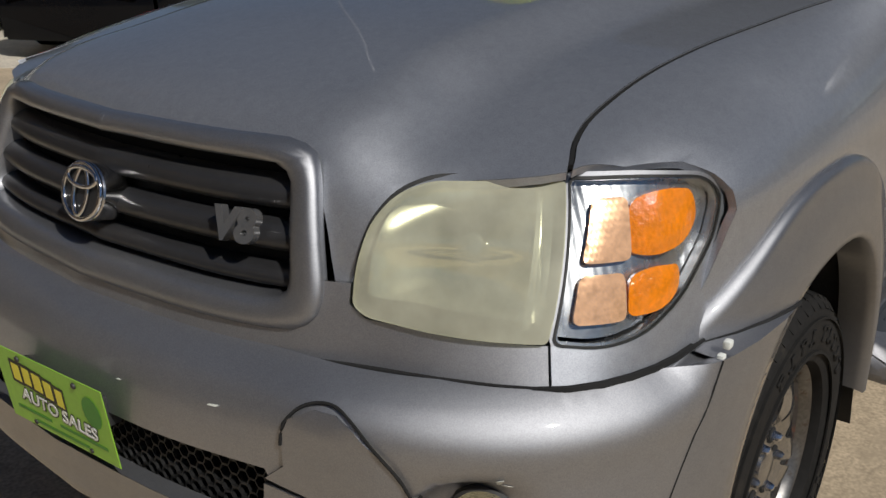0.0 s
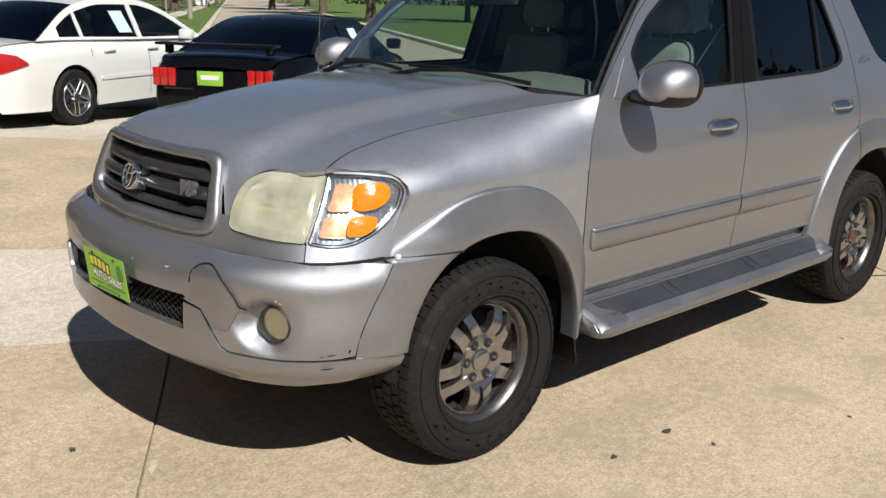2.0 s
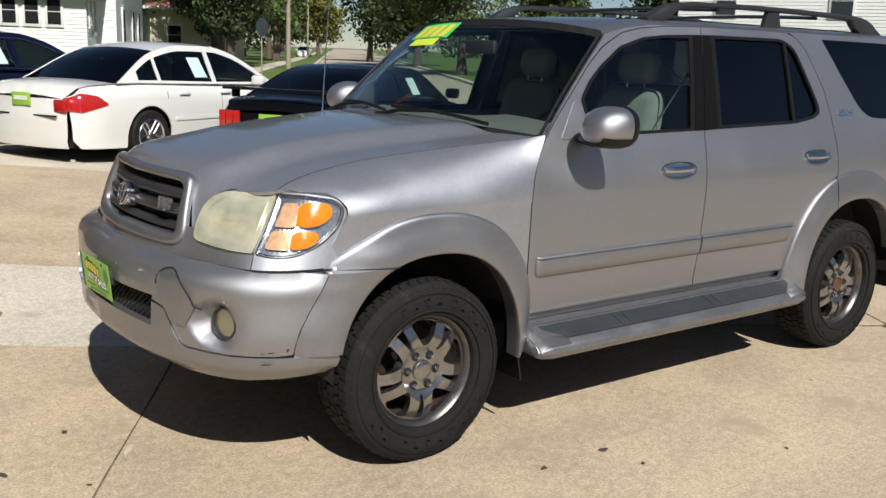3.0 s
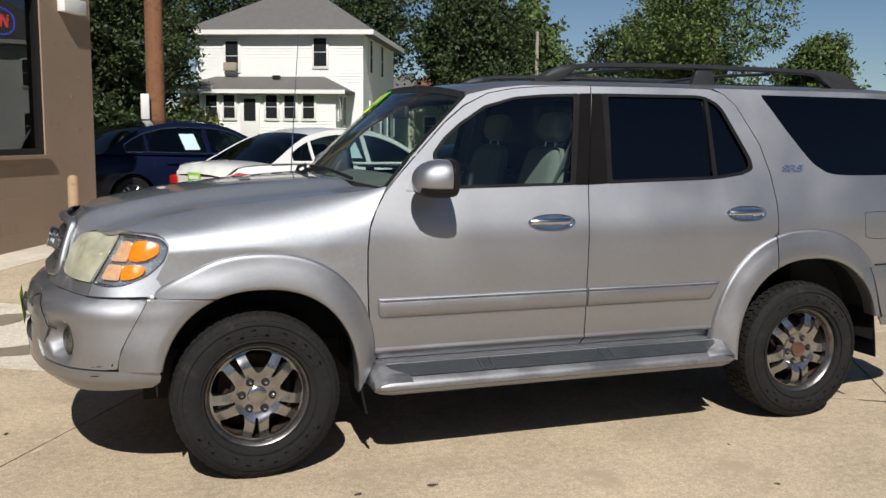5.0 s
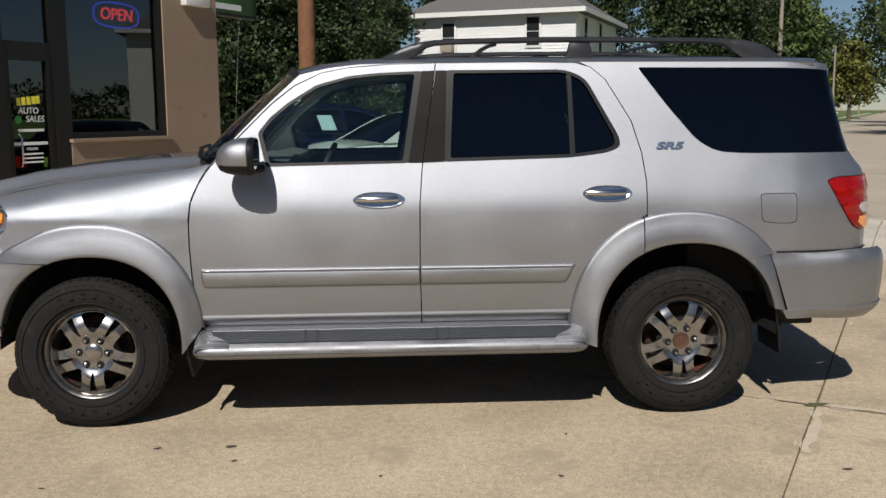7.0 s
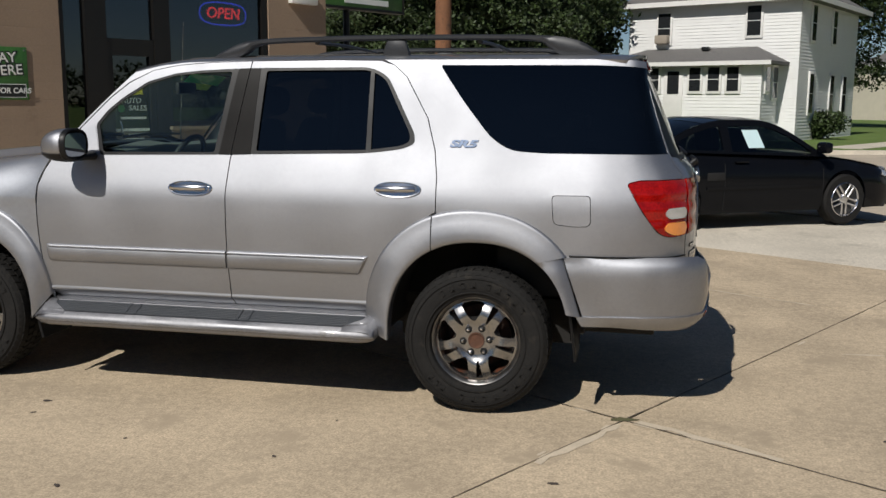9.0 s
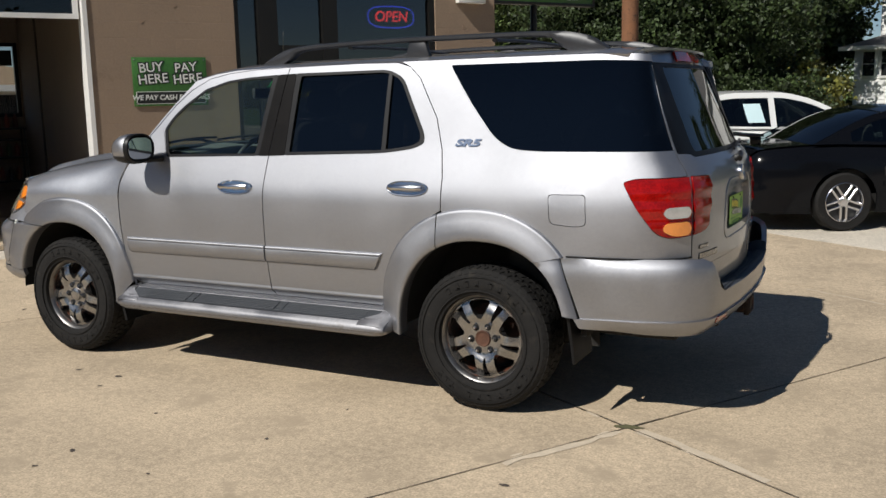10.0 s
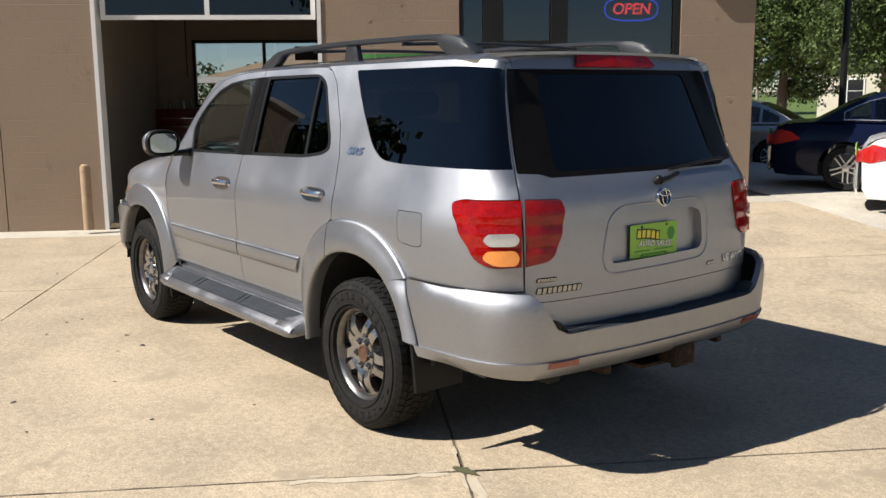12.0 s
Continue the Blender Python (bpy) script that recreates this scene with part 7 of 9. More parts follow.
belt = part("seat_belt", tube("seat_belt", [(1.66, -0.76, 1.58), (1.6, -0.62, 1.30), (1.5, -0.5, 0.95)], 0.02, 4, squash=0.15), material("pale_belt", (0.5, 0.5, 0.47), 0.8), suv, "pale seat belt")

# ---------- the shop: local x along its front (towards the corner), y into the building ----------
SHOP_AT = (-0.85, 7.56)
SHOP_M = Matrix.Translation((SHOP_AT[0], SHOP_AT[1], 0)) @ Matrix.Rotation(math.atan2(UY, UX), 4, 'Z')
BLOCK = material("tan_painted_block", (0.27, 0.195, 0.135), 0.85, var=0.09, scale=1.6, fine=45, bump=0.0015, stain=(0.22, 0.155, 0.105), stain_at=0.66)
n_, l_ = BLOCK.node_tree.nodes, BLOCK.node_tree.links
bt = n_.new("ShaderNodeTexBrick")
bt.inputs["Scale"].default_value = 1.0
bt.inputs["Brick Width"].default_value = 0.4
bt.inputs["Row Height"].default_value = 0.2
bt.inputs["Mortar Size"].default_value = 0.006
bt.inputs["Color1"].default_value = bt.inputs["Color2"].default_value = (1, 1, 1, 1)
bt.inputs["Mortar"].default_value = (0, 0, 0, 1)
sx = n_.new("ShaderNodeSeparateXYZ")
cx_ = n_.new("ShaderNodeCombineXYZ")
tc = n_.new("ShaderNodeTexCoord")
l_.new(tc.outputs["Object"], sx.inputs[0])
ad = n_.new("ShaderNodeMath")
l_.new(sx.outputs[0], ad.inputs[0])
l_.new(sx.outputs[1], ad.inputs[1])
l_.new(ad.outputs[0], cx_.inputs[0])
l_.new(sx.outputs[2], cx_.inputs[1])
l_.new(cx_.outputs[0], bt.inputs["Vector"])
bp_ = n_.new("ShaderNodeBump")
bp_.inputs["Distance"].default_value = 0.004
bp_.inputs["Strength"].default_value = 0.5
l_.new(bt.outputs["Color"], bp_.inputs["Height"])
old = n_["Principled BSDF"].inputs["Normal"].links[0].from_socket
l_.new(old, bp_.inputs["Normal"])
l_.new(bp_.outputs[0], n_["Principled BSDF"].inputs["Normal"])
BLACK_FRAME = material("black_window_frame", (0.012, 0.011, 0.010), 0.4, 0.3, var=0.15)
GLASS_PLAIN = glass("plain_window_glass", (0.9, 0.92, 0.92))
GLASS_SHOP = glass("shop_glass", (0.26, 0.27, 0.26), ior=1.75)
WHITE_PAINT = material("white_paint", (0.72, 0.71, 0.68), 0.55, var=0.06, scale=4, fine=60)
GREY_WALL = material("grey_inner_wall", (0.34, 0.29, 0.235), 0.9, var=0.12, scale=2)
# dark colour that puts the room's lack of light into its surfaces
DARK_ROOM = material("painted_dim_room", (0.10, 0.09, 0.075), 0.9, var=0.2, scale=2)
shop = thing("shop", SHOP_M, "tan painted block shop with dark glazed front and open garage bay", "building")


def in_shop(me):
    return moved(me, SHOP_M)


def shop_box(name, u0, u1, y0, y1, z0, z1, mat, parent=None, label="", bevel=0.0):
    """A block between distances u along the front (growing away from the corner), depths and heights."""
    me = box(name, (abs(u1 - u0), abs(y1 - y0), z1 - z0), ((-u0 - u1) / 2, (y0 + y1) / 2, (z0 + z1) / 2), bevel)
    return part(name, in_shop(me), mat, parent or shop, label)


TOP = 4.3
shop_box("wall", -0.12, 0.90, 0, 0.25, -0.1, TOP, BLOCK)
shop_box("wall", 0.90, 2.45, 0, 0.25, -0.1, 1.235, BLOCK)
shop_box("wall", 0.90, 3.85, 0, 0.25, 3.15, TOP, BLOCK)
shop_box("wall", 3.85, 5.63, 0, 0.25, -0.1, TOP, BLOCK)
shop_box("wall", 5.63, 8.40, 0, 0.25, 3.4, TOP, BLOCK)
shop_box("wall", 8.40, 9.60, 0, 0.25, -0.1, TOP, BLOCK)
shop_box("wall", 9.612, 16.0, 0, 0.25, -0.1, TOP, BLOCK)
shop_box("wall", -0.12, 0.13, 0.25, 6.5, -0.1, TOP, BLOCK)
shop_box("wall", -0.12, 5.38, 6.5, 6.62, -0.1, TOP, BLOCK)
shop_box("wall", 8.95, 16.0, 6.5, 6.62, -0.1, TOP, BLOCK)
shop_box("roof", -0.2, 16.1, -0.05, 6.8, TOP, TOP + 0.12, WHITE_PAINT)
shop_box("window_sill", 0.86, 2.47, -0.05, 0.10, 1.235, 1.275, BLOCK, label="painted sill")
# glazed front
win = shop_box("shop_window", 0.90, 0.985, 0.02, 0.14, 1.275, 3.15, BLACK_FRAME, label="dark glazed shop window")
shop_box("window_frame", 0.985, 2.42, 0.02, 0.14, 1.275, 1.345, BLACK_FRAME, win)
shop_box("window_frame", 0.985, 2.42, 0.02, 0.14, 3.08, 3.15, BLACK_FRAME, win)
shop_box("mullion", 2.42, 2.64, 0.01, 0.15, 0.05, 3.15, BLACK_FRAME, win)
shop_box("mullion", 3.27, 3.53, 0.01, 0.15, 0.05, 3.15, BLACK_FRAME, win)
shop_box("mullion", 3.79, 3.85, 0.02, 0.14, 0.05, 3.15, BLACK_FRAME, win)
shop_box("pane", 0.985, 2.42, 0.075, 0.083, 1.345, 3.08, GLASS_SHOP, win, "dark glass pane")
shop_box("pane", 3.53, 3.79, 0.075, 0.083, 0.35, 3.08, GLASS_SHOP, win, "dark glass pane")
shop_box("window_frame", 3.53, 3.79, 0.02, 0.14, 0.05, 0.35, BLACK_FRAME, win)
shop_box("window_frame", 3.53, 3.79, 0.02, 0.14, 3.08, 3.15, BLACK_FRAME, win)
door = shop_box("shop_door", 2.64, 3.27, 0.03, 0.12, 0.12, 0.42, BLACK_FRAME, label="black-framed glass shop door with printed notice")
shop_box("door_rail", 2.64, 3.27, 0.03, 0.12, 2.14, 2.34, BLACK_FRAME, door)
shop_box("door_rail", 2.64, 2.71, 0.03, 0.12, 0.42, 2.14, BLACK_FRAME, door)
shop_box("door_rail", 3.20, 3.27, 0.03, 0.12, 0.42, 2.14, BLACK_FRAME, door)
shop_box("pane", 2.71, 3.20, 0.07, 0.078, 0.42, 2.14, GLASS_SHOP, door)
shop_box("pane", 2.64, 3.27, 0.07, 0.078, 2.34, 3.08, GLASS_SHOP, door)
shop_box("door_rail", 2.64, 3.27, 0.03, 0.12, 3.08, 3.15, BLACK_FRAME, door)
part("pull_handle", in_shop(tube("pull_handle", [(-3.16, -0.02, 1.0), (-3.16, -0.05, 1.05), (-3.16, -0.05, 1.30), (-3.16, -0.02, 1.35)], 0.012, 8)), CHROME_SOFT, door)
# rooms behind; the front room's dimness is in its wall and floor colour
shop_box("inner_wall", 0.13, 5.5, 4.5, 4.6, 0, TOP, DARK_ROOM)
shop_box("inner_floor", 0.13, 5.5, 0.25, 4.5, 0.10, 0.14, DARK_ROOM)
shop_box("inner_ceiling", 0.13, 5.5, 0.25, 4.5, 3.3, 3.34, GREY_WALL)
shop_box("inner_wall", 5.38, 5.48, 0.25, 6.62, 0, TOP, GREY_WALL)
# garage bay
shop_box("inner_wall", 8.85, 8.95, 0.25, 6.62, 0, TOP, GREY_WALL)
shop_box("inner_ceiling", 5.48, 8.85, 0.25, 6.5, 3.6, 3.65, GREY_WALL)
shop_box("inner_floor", 5.48, 8.85, 0.02, 6.5, 0.02, 0.075, CONCRETE)


# back wall of the bay round a wide window
W0, W1, Z0, Z1 = 5.52, 8.19, 1.46, 2.73
shop_box("back_wall", 5.48, W0, 6.5, 6.62, 0, 3.6, GREY_WALL)
shop_box("back_wall", W1, 8.85, 6.5, 6.62, 0, 3.6, GREY_WALL)
shop_box("back_wall", W0, W1, 6.5, 6.62, 0, Z0, GREY_WALL)
shop_box("back_wall", W0, W1, 6.5, 6.62, Z1, 3.6, GREY_WALL)
gw = shop_box("bay_window", W0, W1, 6.46, 6.58, Z1 - 0.06, Z1, BLACK_FRAME, label="wide black-framed window at the back of the bay")
shop_box("window_frame", W0, W1, 6.46, 6.58, Z0, Z0 + 0.06, BLACK_FRAME, gw)
for u in (W0, 6.80, W1 - 0.06):
    shop_box("window_frame", u, u + 0.06, 6.46, 6.58, Z0 + 0.06, Z1 - 0.06, BLACK_FRAME, gw)
shop_box("pane", W0, W1, 6.52, 6.525, Z0, Z1, GLASS_PLAIN, gw)
shop_box("window_notice", 5.62, 6.24, 6.42, 6.45, 2.34, 2.60, BLACK_FRAME, gw, "black box hung in the window")
# open roller door and its frame
shop_box("jamb", 8.37, 8.42, -0.015, 0.26, 0.0, 3.4, WHITE_PAINT, label="white door jamb")
shop_box("jamb", 5.61, 5.66, -0.015, 0.26, 0.0, 3.4, WHITE_PAINT, label="white door jamb")
gd = shop_box("garage_door", 5.68, 8.33, 0.10, 0.16, 2.62, 2.675, WHITE_PAINT, label="raised white sectional garage door with glazed panel")
shop_box("door_panel", 5.68, 8.33, 0.11, 0.15, 3.02, 3.4, WHITE_PAINT, gd)
for u in (5.68, 7.0, 8.27):
    shop_box("door_stile", u, u + 0.06, 0.10, 0.16, 2.675, 3.02, WHITE_PAINT, gd)
GLASS_GREY = glass("grey_door_glass", (0.20, 0.21, 0.24))
shop_box("door_pane", 5.74, 7.0, 0.125, 0.13, 2.675, 3.02, GLASS_GREY, gd)
shop_box("door_pane", 7.06, 8.27, 0.125, 0.13, 2.675, 3.02, GLASS_GREY, gd)
part("hanging_cord", in_shop(tube("hanging_cord", [(-8.1, 5.2, 3.5), (-8.1, 5.2, 2.0)], 0.012, 6)), BLACK_FRAME, shop)
part("hanging_cord", in_shop(tube("hanging_cord", [(-8.83, 1.2, 3.5), (-8.83, 1.2, 2.0), (-8.83, 1.3, 0.9)], 0.010, 6)), BLACK_FRAME, shop)
shop_box("wall_lamp", 0.10, 0.56, -0.10, 0.0, 2.95, 3.12, WHITE_PAINT, label="square wall lamp", bevel=0.01)
for (u, z, r) in ((0.32, 1.95, 0.03), (0.20, 1.55, 0.04), (0.15, 2.2, 0.03), (0.42, 2.62, 0.025), (4.6, 2.8, 0.03), (5.0, 2.6, 0.025)):
    part("wall_mark", in_shop(moved(lathe("wall_mark", [(0, 0), (r, 0), (r, 0.004), (0, 0.004)], 10), pose(-u, 0, z, 90, 0, 0))), material("dull_patch", (0.27, 0.19, 0.13), 0.9, var=0.2), shop)

# bollards
BOLL = material("tan_bollard_paint", (0.38, 0.26, 0.16), 0.7, var=0.15, scale=8, fine=60, stain=(0.20, 0.12, 0.07), stain_at=0.64)
for u in (0.88, 8.54):
    x, y, _ = SHOP_M @ Vector((-u, -0.32, 0))
    z = ground_z(x, y) + (0.05 if u > 5 else 0.0)
    b = thing("bollard", (x, y, z), "tan painted steel bollard beside the shop wall", "bollard", "bollards at the shop front")
    part("post", lathe("post", [(0.0, 0.0), (0.062, 0.0), (0.062, 0.76), (0.055, 0.79), (0.03, 0.81), (0.0, 0.815)], 20, at=(x, y, z)), BOLL, b)

# shop sign boards
SIGN_G = material("green_sign_board", (0.045, 0.15, 0.03), 0.45, var=0.3, scale=2.5, fine=40)
sm = SHOP_M @ pose(-4.70, -0.012, 1.89, 90, 0, 0)
sgn_ = thing("wall_sign", sm, "green printed sign board with white words, screwed to the wall", "sign")
part("board", moved(box("board", (0.90, 0.58, 0.012), (0, 0, 0), 0.003), sm), SIGN_G, sgn_)


def words(parent, text, size, m, mat, back=None, bold=0.0, shear=0.0):
    if back:
        part("word_shadow", lettering("word_shadow", text, size, m @ pose(0, 0, 0.001), 0.0008, shear, bold=bold + size * 0.085), back, parent)
    part("word", lettering("word", text, size, m @ pose(0, 0, 0.004), 0.001, shear, bold=bold), mat, parent)


for t, x, y, r in (("BUY", -0.23, 0.165, 4), ("HERE", -0.21, 0.03, 4), ("PAY", 0.19, 0.165, 4), ("HERE", 0.21, 0.03, 4)):
    words(sgn_, t, 0.155, sm @ pose(x, y, 0.007, 0, 0, r), INK_WHITE, INK, 0.0015)
part("sign_panel", moved(box("sign_panel", (0.84, 0.15, 0.002), (0.0, -0.19, 0.0075)), sm), INK_WHITE, sgn_)
part("sign_panel", moved(box("sign_panel", (0.825, 0.135, 0.002), (0.0, -0.19, 0.009)), sm), INK, sgn_)
words(sgn_, "WE PAY CASH FOR CARS", 0.083, sm @ pose(0, -0.19, 0.009), INK_WHITE, None, 0.002, 0.1)
for x in (-0.42, 0.42):
    for y in (-0.26, 0.26):
        part("screw", moved(lathe("screw", [(0, 0), (0.009, 0), (0.007, 0.004), (0, 0.005)], 10), sm @ pose(x, y, 0.006)), CHROME_SOFT, sgn_)

# neon OPEN
NEON_R = glow("red_neon", (1.0, 0.05, 0.05), 7.0)
NEON_B = glow("blue_neon", (0.06, 0.08, 1.0), 5.0)
nm = SHOP_M @ pose(-1.535, 0.14, 2.745, 90, 0, 0)
neon = thing("neon_sign", nm, "red and blue neon sign glowing inside the shop window", "sign")
part("letters", lettering("letters", "OPEN", 0.20, nm, 0.004, 0.12, bold=0.003), NEON_R, neon)
part("ring", moved(tube("ring", [(0.36 * math.copysign(abs(math.cos(a))**0.7, math.cos(a)), 0.145 * math.copysign(abs(math.sin(a))**0.7, math.sin(a)), 0) for a in [2 * math.pi * i / 40 for i in range(40)]], 0.010, 6, closed=True), nm), NEON_B, neon)
part("backing", moved(box("backing", (0.76, 0.34, 0.006), (0, 0, -0.02)), nm), glass("neon_backing", (0.55, 0.55, 0.6)), neon)

# notice on the door: readable words kept, names and numbers as bars
dm = SHOP_M @ pose(-2.96, 0.064, 1.45, 90, 0, 0)
note = thing("door_notice", dm, "printed shop notice on the door glass", "sign")
for i, x in enumerate((-0.15, -0.085, -0.02, 0.045, 0.10)):
    part("name_bar", moved(box("name_bar", (0.05, 0.085, 0.002), (x + 0.03, 0.245 + 0.006 * i, 0)), dm), INK_YELLOW, note)
part("word", lettering("word", "AUTO", 0.095, dm @ pose(0.0, 0.145, 0), 0.001, 0.1), INK_WHITE, note)
part("word", lettering("word", "SALES", 0.095, dm @ pose(0.08, 0.055, 0), 0.001, 0.1), INK_WHITE, note)
part("print_patch", moved(lathe("print_patch", [(0, 0), (0.045, 0), (0.045, 0.002), (0, 0.002)], 12), dm @ pose(-0.14, 0.05, 0)), material("green_print_patch", (0.05, 0.32, 0.06), 0.6), note)
part("number_bar", moved(box("number_bar", (0.34, 0.03, 0.002), (0.02, -0.065, 0)), dm), INK_WHITE, note)
part("number_bar", moved(box("number_bar", (0.46, 0.035, 0.002), (0.0, -0.21, 0)), dm), INK_WHITE, note)
part("word", lettering("word", "HOURS", 0.045, dm @ pose(0.02, -0.27, 0), 0.001), INK_WHITE, note)
for k in range(3):
    part("print_bar", moved(box("print_bar", (0.26, 0.018, 0.002), (0.03, -0.325 - 0.045 * k, 0)), dm), INK_WHITE, note)

# things in the bay
RED_CHEST = material("dark_red_enamel", (0.16, 0.012, 0.014), 0.35, 0.2, var=0.2, scale=6, coat=0.3)


def bay_thing(name, u, y, label, cat):
    return thing(name, SHOP_M @ Matrix.Translation((-u, y, 0.075)), label, cat)


ch = bay_thing("tool_chest", 8.42, 6.2, "dark red tool chest with drawers, cans on top", "tool chest")
cm = SHOP_M @ Matrix.Translation((-8.42, 6.2, 0.075))
part("body", moved(box("body", (0.84, 0.48, 1.30), (0, 0, 0.72), 0.01), cm), RED_CHEST, ch)
for i in range(7):
    d = part("drawer", moved(box("drawer", (0.66, 0.02, 0.135), (0, -0.248, 0.20 + 0.155 * i), 0.005), cm), RED_CHEST, ch)
    part("handle", moved(box("handle", (0.60, 0.016, 0.014), (0, -0.262, 0.255 + 0.155 * i), 0.004), cm), CHROME_SOFT, d)
for x in (-0.3, 0.3):
    part("caster", moved(lathe("caster", [(0.05, -0.02), (0.05, 0.02)], 14, "x", (x, -0.15, 0.05)), cm), BLACK_FRAME, ch)
for i, x in enumerate((-0.28, -0.18, -0.05, 0.08, 0.2)):
    c2 = bay_thing("spray_can", 8.42 - x, 6.1, "small can on the tool chest", "can")
    part("can", moved(lathe("can", [(0.0, 1.37), (0.03, 1.37), (0.03, 1.50), (0.02, 1.52), (0.0, 1.54)], 12), SHOP_M @ Matrix.Translation((-8.42 + x, 6.1, 0.075))), CHROME_SOFT if i % 2 else material("can_paint", (0.25, 0.22, 0.2), 0.4), c2)
rk = bay_thing("shelf_rack", 6.04, 6.1, "dark metal rack with bottles in the bay", "rack")
km = SHOP_M @ Matrix.Translation((-6.04, 6.1, 0.075))
for x in (-0.45, 0.45):
    for y in (-0.2, 0.2):
        part("post", moved(box("post", (0.03, 0.03, 1.2), (x, y, 0.6)), km), BLACK_FRAME, rk)
for z in (0.3, 0.7, 1.0, 1.19):
    part("shelf", moved(box("shelf", (0.96, 0.46, 0.03), (0, 0, z)), km), BLACK_FRAME, rk)
rr_ = random.Random(4)
for z in (0.315, 0.715, 1.205):
    for k in range(6):
        bt_ = bay_thing("bottle", 6.04 + 0.36 - 0.14 * k, 6.0, "dusty bottle on the rack", "bottle")
        part("bottle", moved(lathe("bottle", [(0, z), (0.045, z), (0.045, z + 0.16), (0.018, z + 0.20), (0.018, z + 0.23), (0, z + 0.23)], 12), SHOP_M @ Matrix.Translation((-6.04 - 0.36 + 0.14 * k, 6.1 + rr_.uniform(-0.1, 0.05), 0.075))), material("bottle_tone", (rr_.uniform(0.05, 0.3), rr_.uniform(0.04, 0.12), 0.05), 0.4), bt_)
sv = bay_thing("shovel", 6.85, 6.3, "dark shovel leaning on the back wall", "shovel")
vm = SHOP_M @ Matrix.Translation((-6.85, 6.3, 0.075))
part("shaft", moved(tube("shaft", [(0, 0, 0.05), (0.0, 0.12, 1.1)], 0.016, 8), vm), BLACK_FRAME, sv)
part("blade", moved(box("blade", (0.22, 0.02, 0.30), (0, 0.13, 1.20), 0.008, 2, taper=(0.35, 1.0)), vm), BLACK_FRAME, sv)

# ---------- houses, poles, trees ----------
SIDING = material("white_clapboard", (0.74, 0.74, 0.72), 0.7, var=0.05, scale=2, fine=30)
SHINGLE = material("grey_shingle", (0.13, 0.125, 0.12), 0.9, var=0.25, scale=5, fine=40, bump=0.01)
SHINGLE_TAN = material("tan_shingle", (0.22, 0.155, 0.095), 0.9, var=0.2, scale=6, fine=50, bump=0.01)
PANE_DARK = material("dark_window_pane", (0.02, 0.022, 0.024), 0.08, var=0.1, coat=0.5)
WOODPOLE = material("brown_treated_pole", (0.21, 0.095, 0.045), 0.9, var=0.3, scale=5, fine=60, bump=0.004, stain=(0.07, 0.04, 0.025), stain_at=0.60)
GREYPOLE = material("grey_weathered_pole", (0.30, 0.26, 0.21), 0.9, var=0.2, scale=5, fine=60)


def clapboards(w, z0, z1, step=0.13):
    """A wall of overlapping boards; x from 0 to w, facing -y."""
    n = int((z1 - z0) / step)
    h = (z1 - z0) / n
    V, F = [], []
    for i in range(n):
        za, zb = z0 + i * h, z0 + (i + 1) * h
        V += [(0, -0.022, za), (w, -0.022, za), (0, -0.004, zb), (w, -0.004, zb)]
    for i in range(2 * n - 1):
        F.append((2 * i, 2 * i + 1, 2 * i + 3, 2 * i + 2))
    return mesh_of("boards", V, F, smooth=False)


def house_window(parent, m, w, h):
    f = part("window", moved(box("window", (w + 0.16, 0.06, h + 0.18), (0, -0.03, 0), 0.01), m), WHITE_PAINT, parent)
    part("pane", moved(box("pane", (w, 0.02, h / 2 - 0.03), (0, -0.058, h / 4)), m), PANE_DARK, f)
    part("pane", moved(box("pane", (w, 0.02, h / 2 - 0.03), (0, -0.055, -h / 4)), m), PANE_DARK, f)


def hip(name, x0, x1, y0, y1, z, rise, ridge, over=0.45):
    cx, cy = (x0 + x1) / 2, (y0 + y1) / 2
    b = [(x0 - over, y0 - over, z), (x1 + over, y0 - over, z), (x1 + over, y1 + over, z), (x0 - over, y1 + over, z)]
    t = [(cx - ridge, cy, z + rise), (cx + ridge, cy, z + rise)]
    low = [(p[0], p[1], z - 0.14) for p in b]
    return mesh_of(name, b + t + low, [(0, 1, 5, 4), (1, 2, 5), (2, 3, 4, 5), (3, 0, 4), (9, 8, 7, 6), (0, 6, 7, 1), (1, 7, 8, 2), (2, 8, 9, 3), (3, 9, 6, 0)], smooth=False)


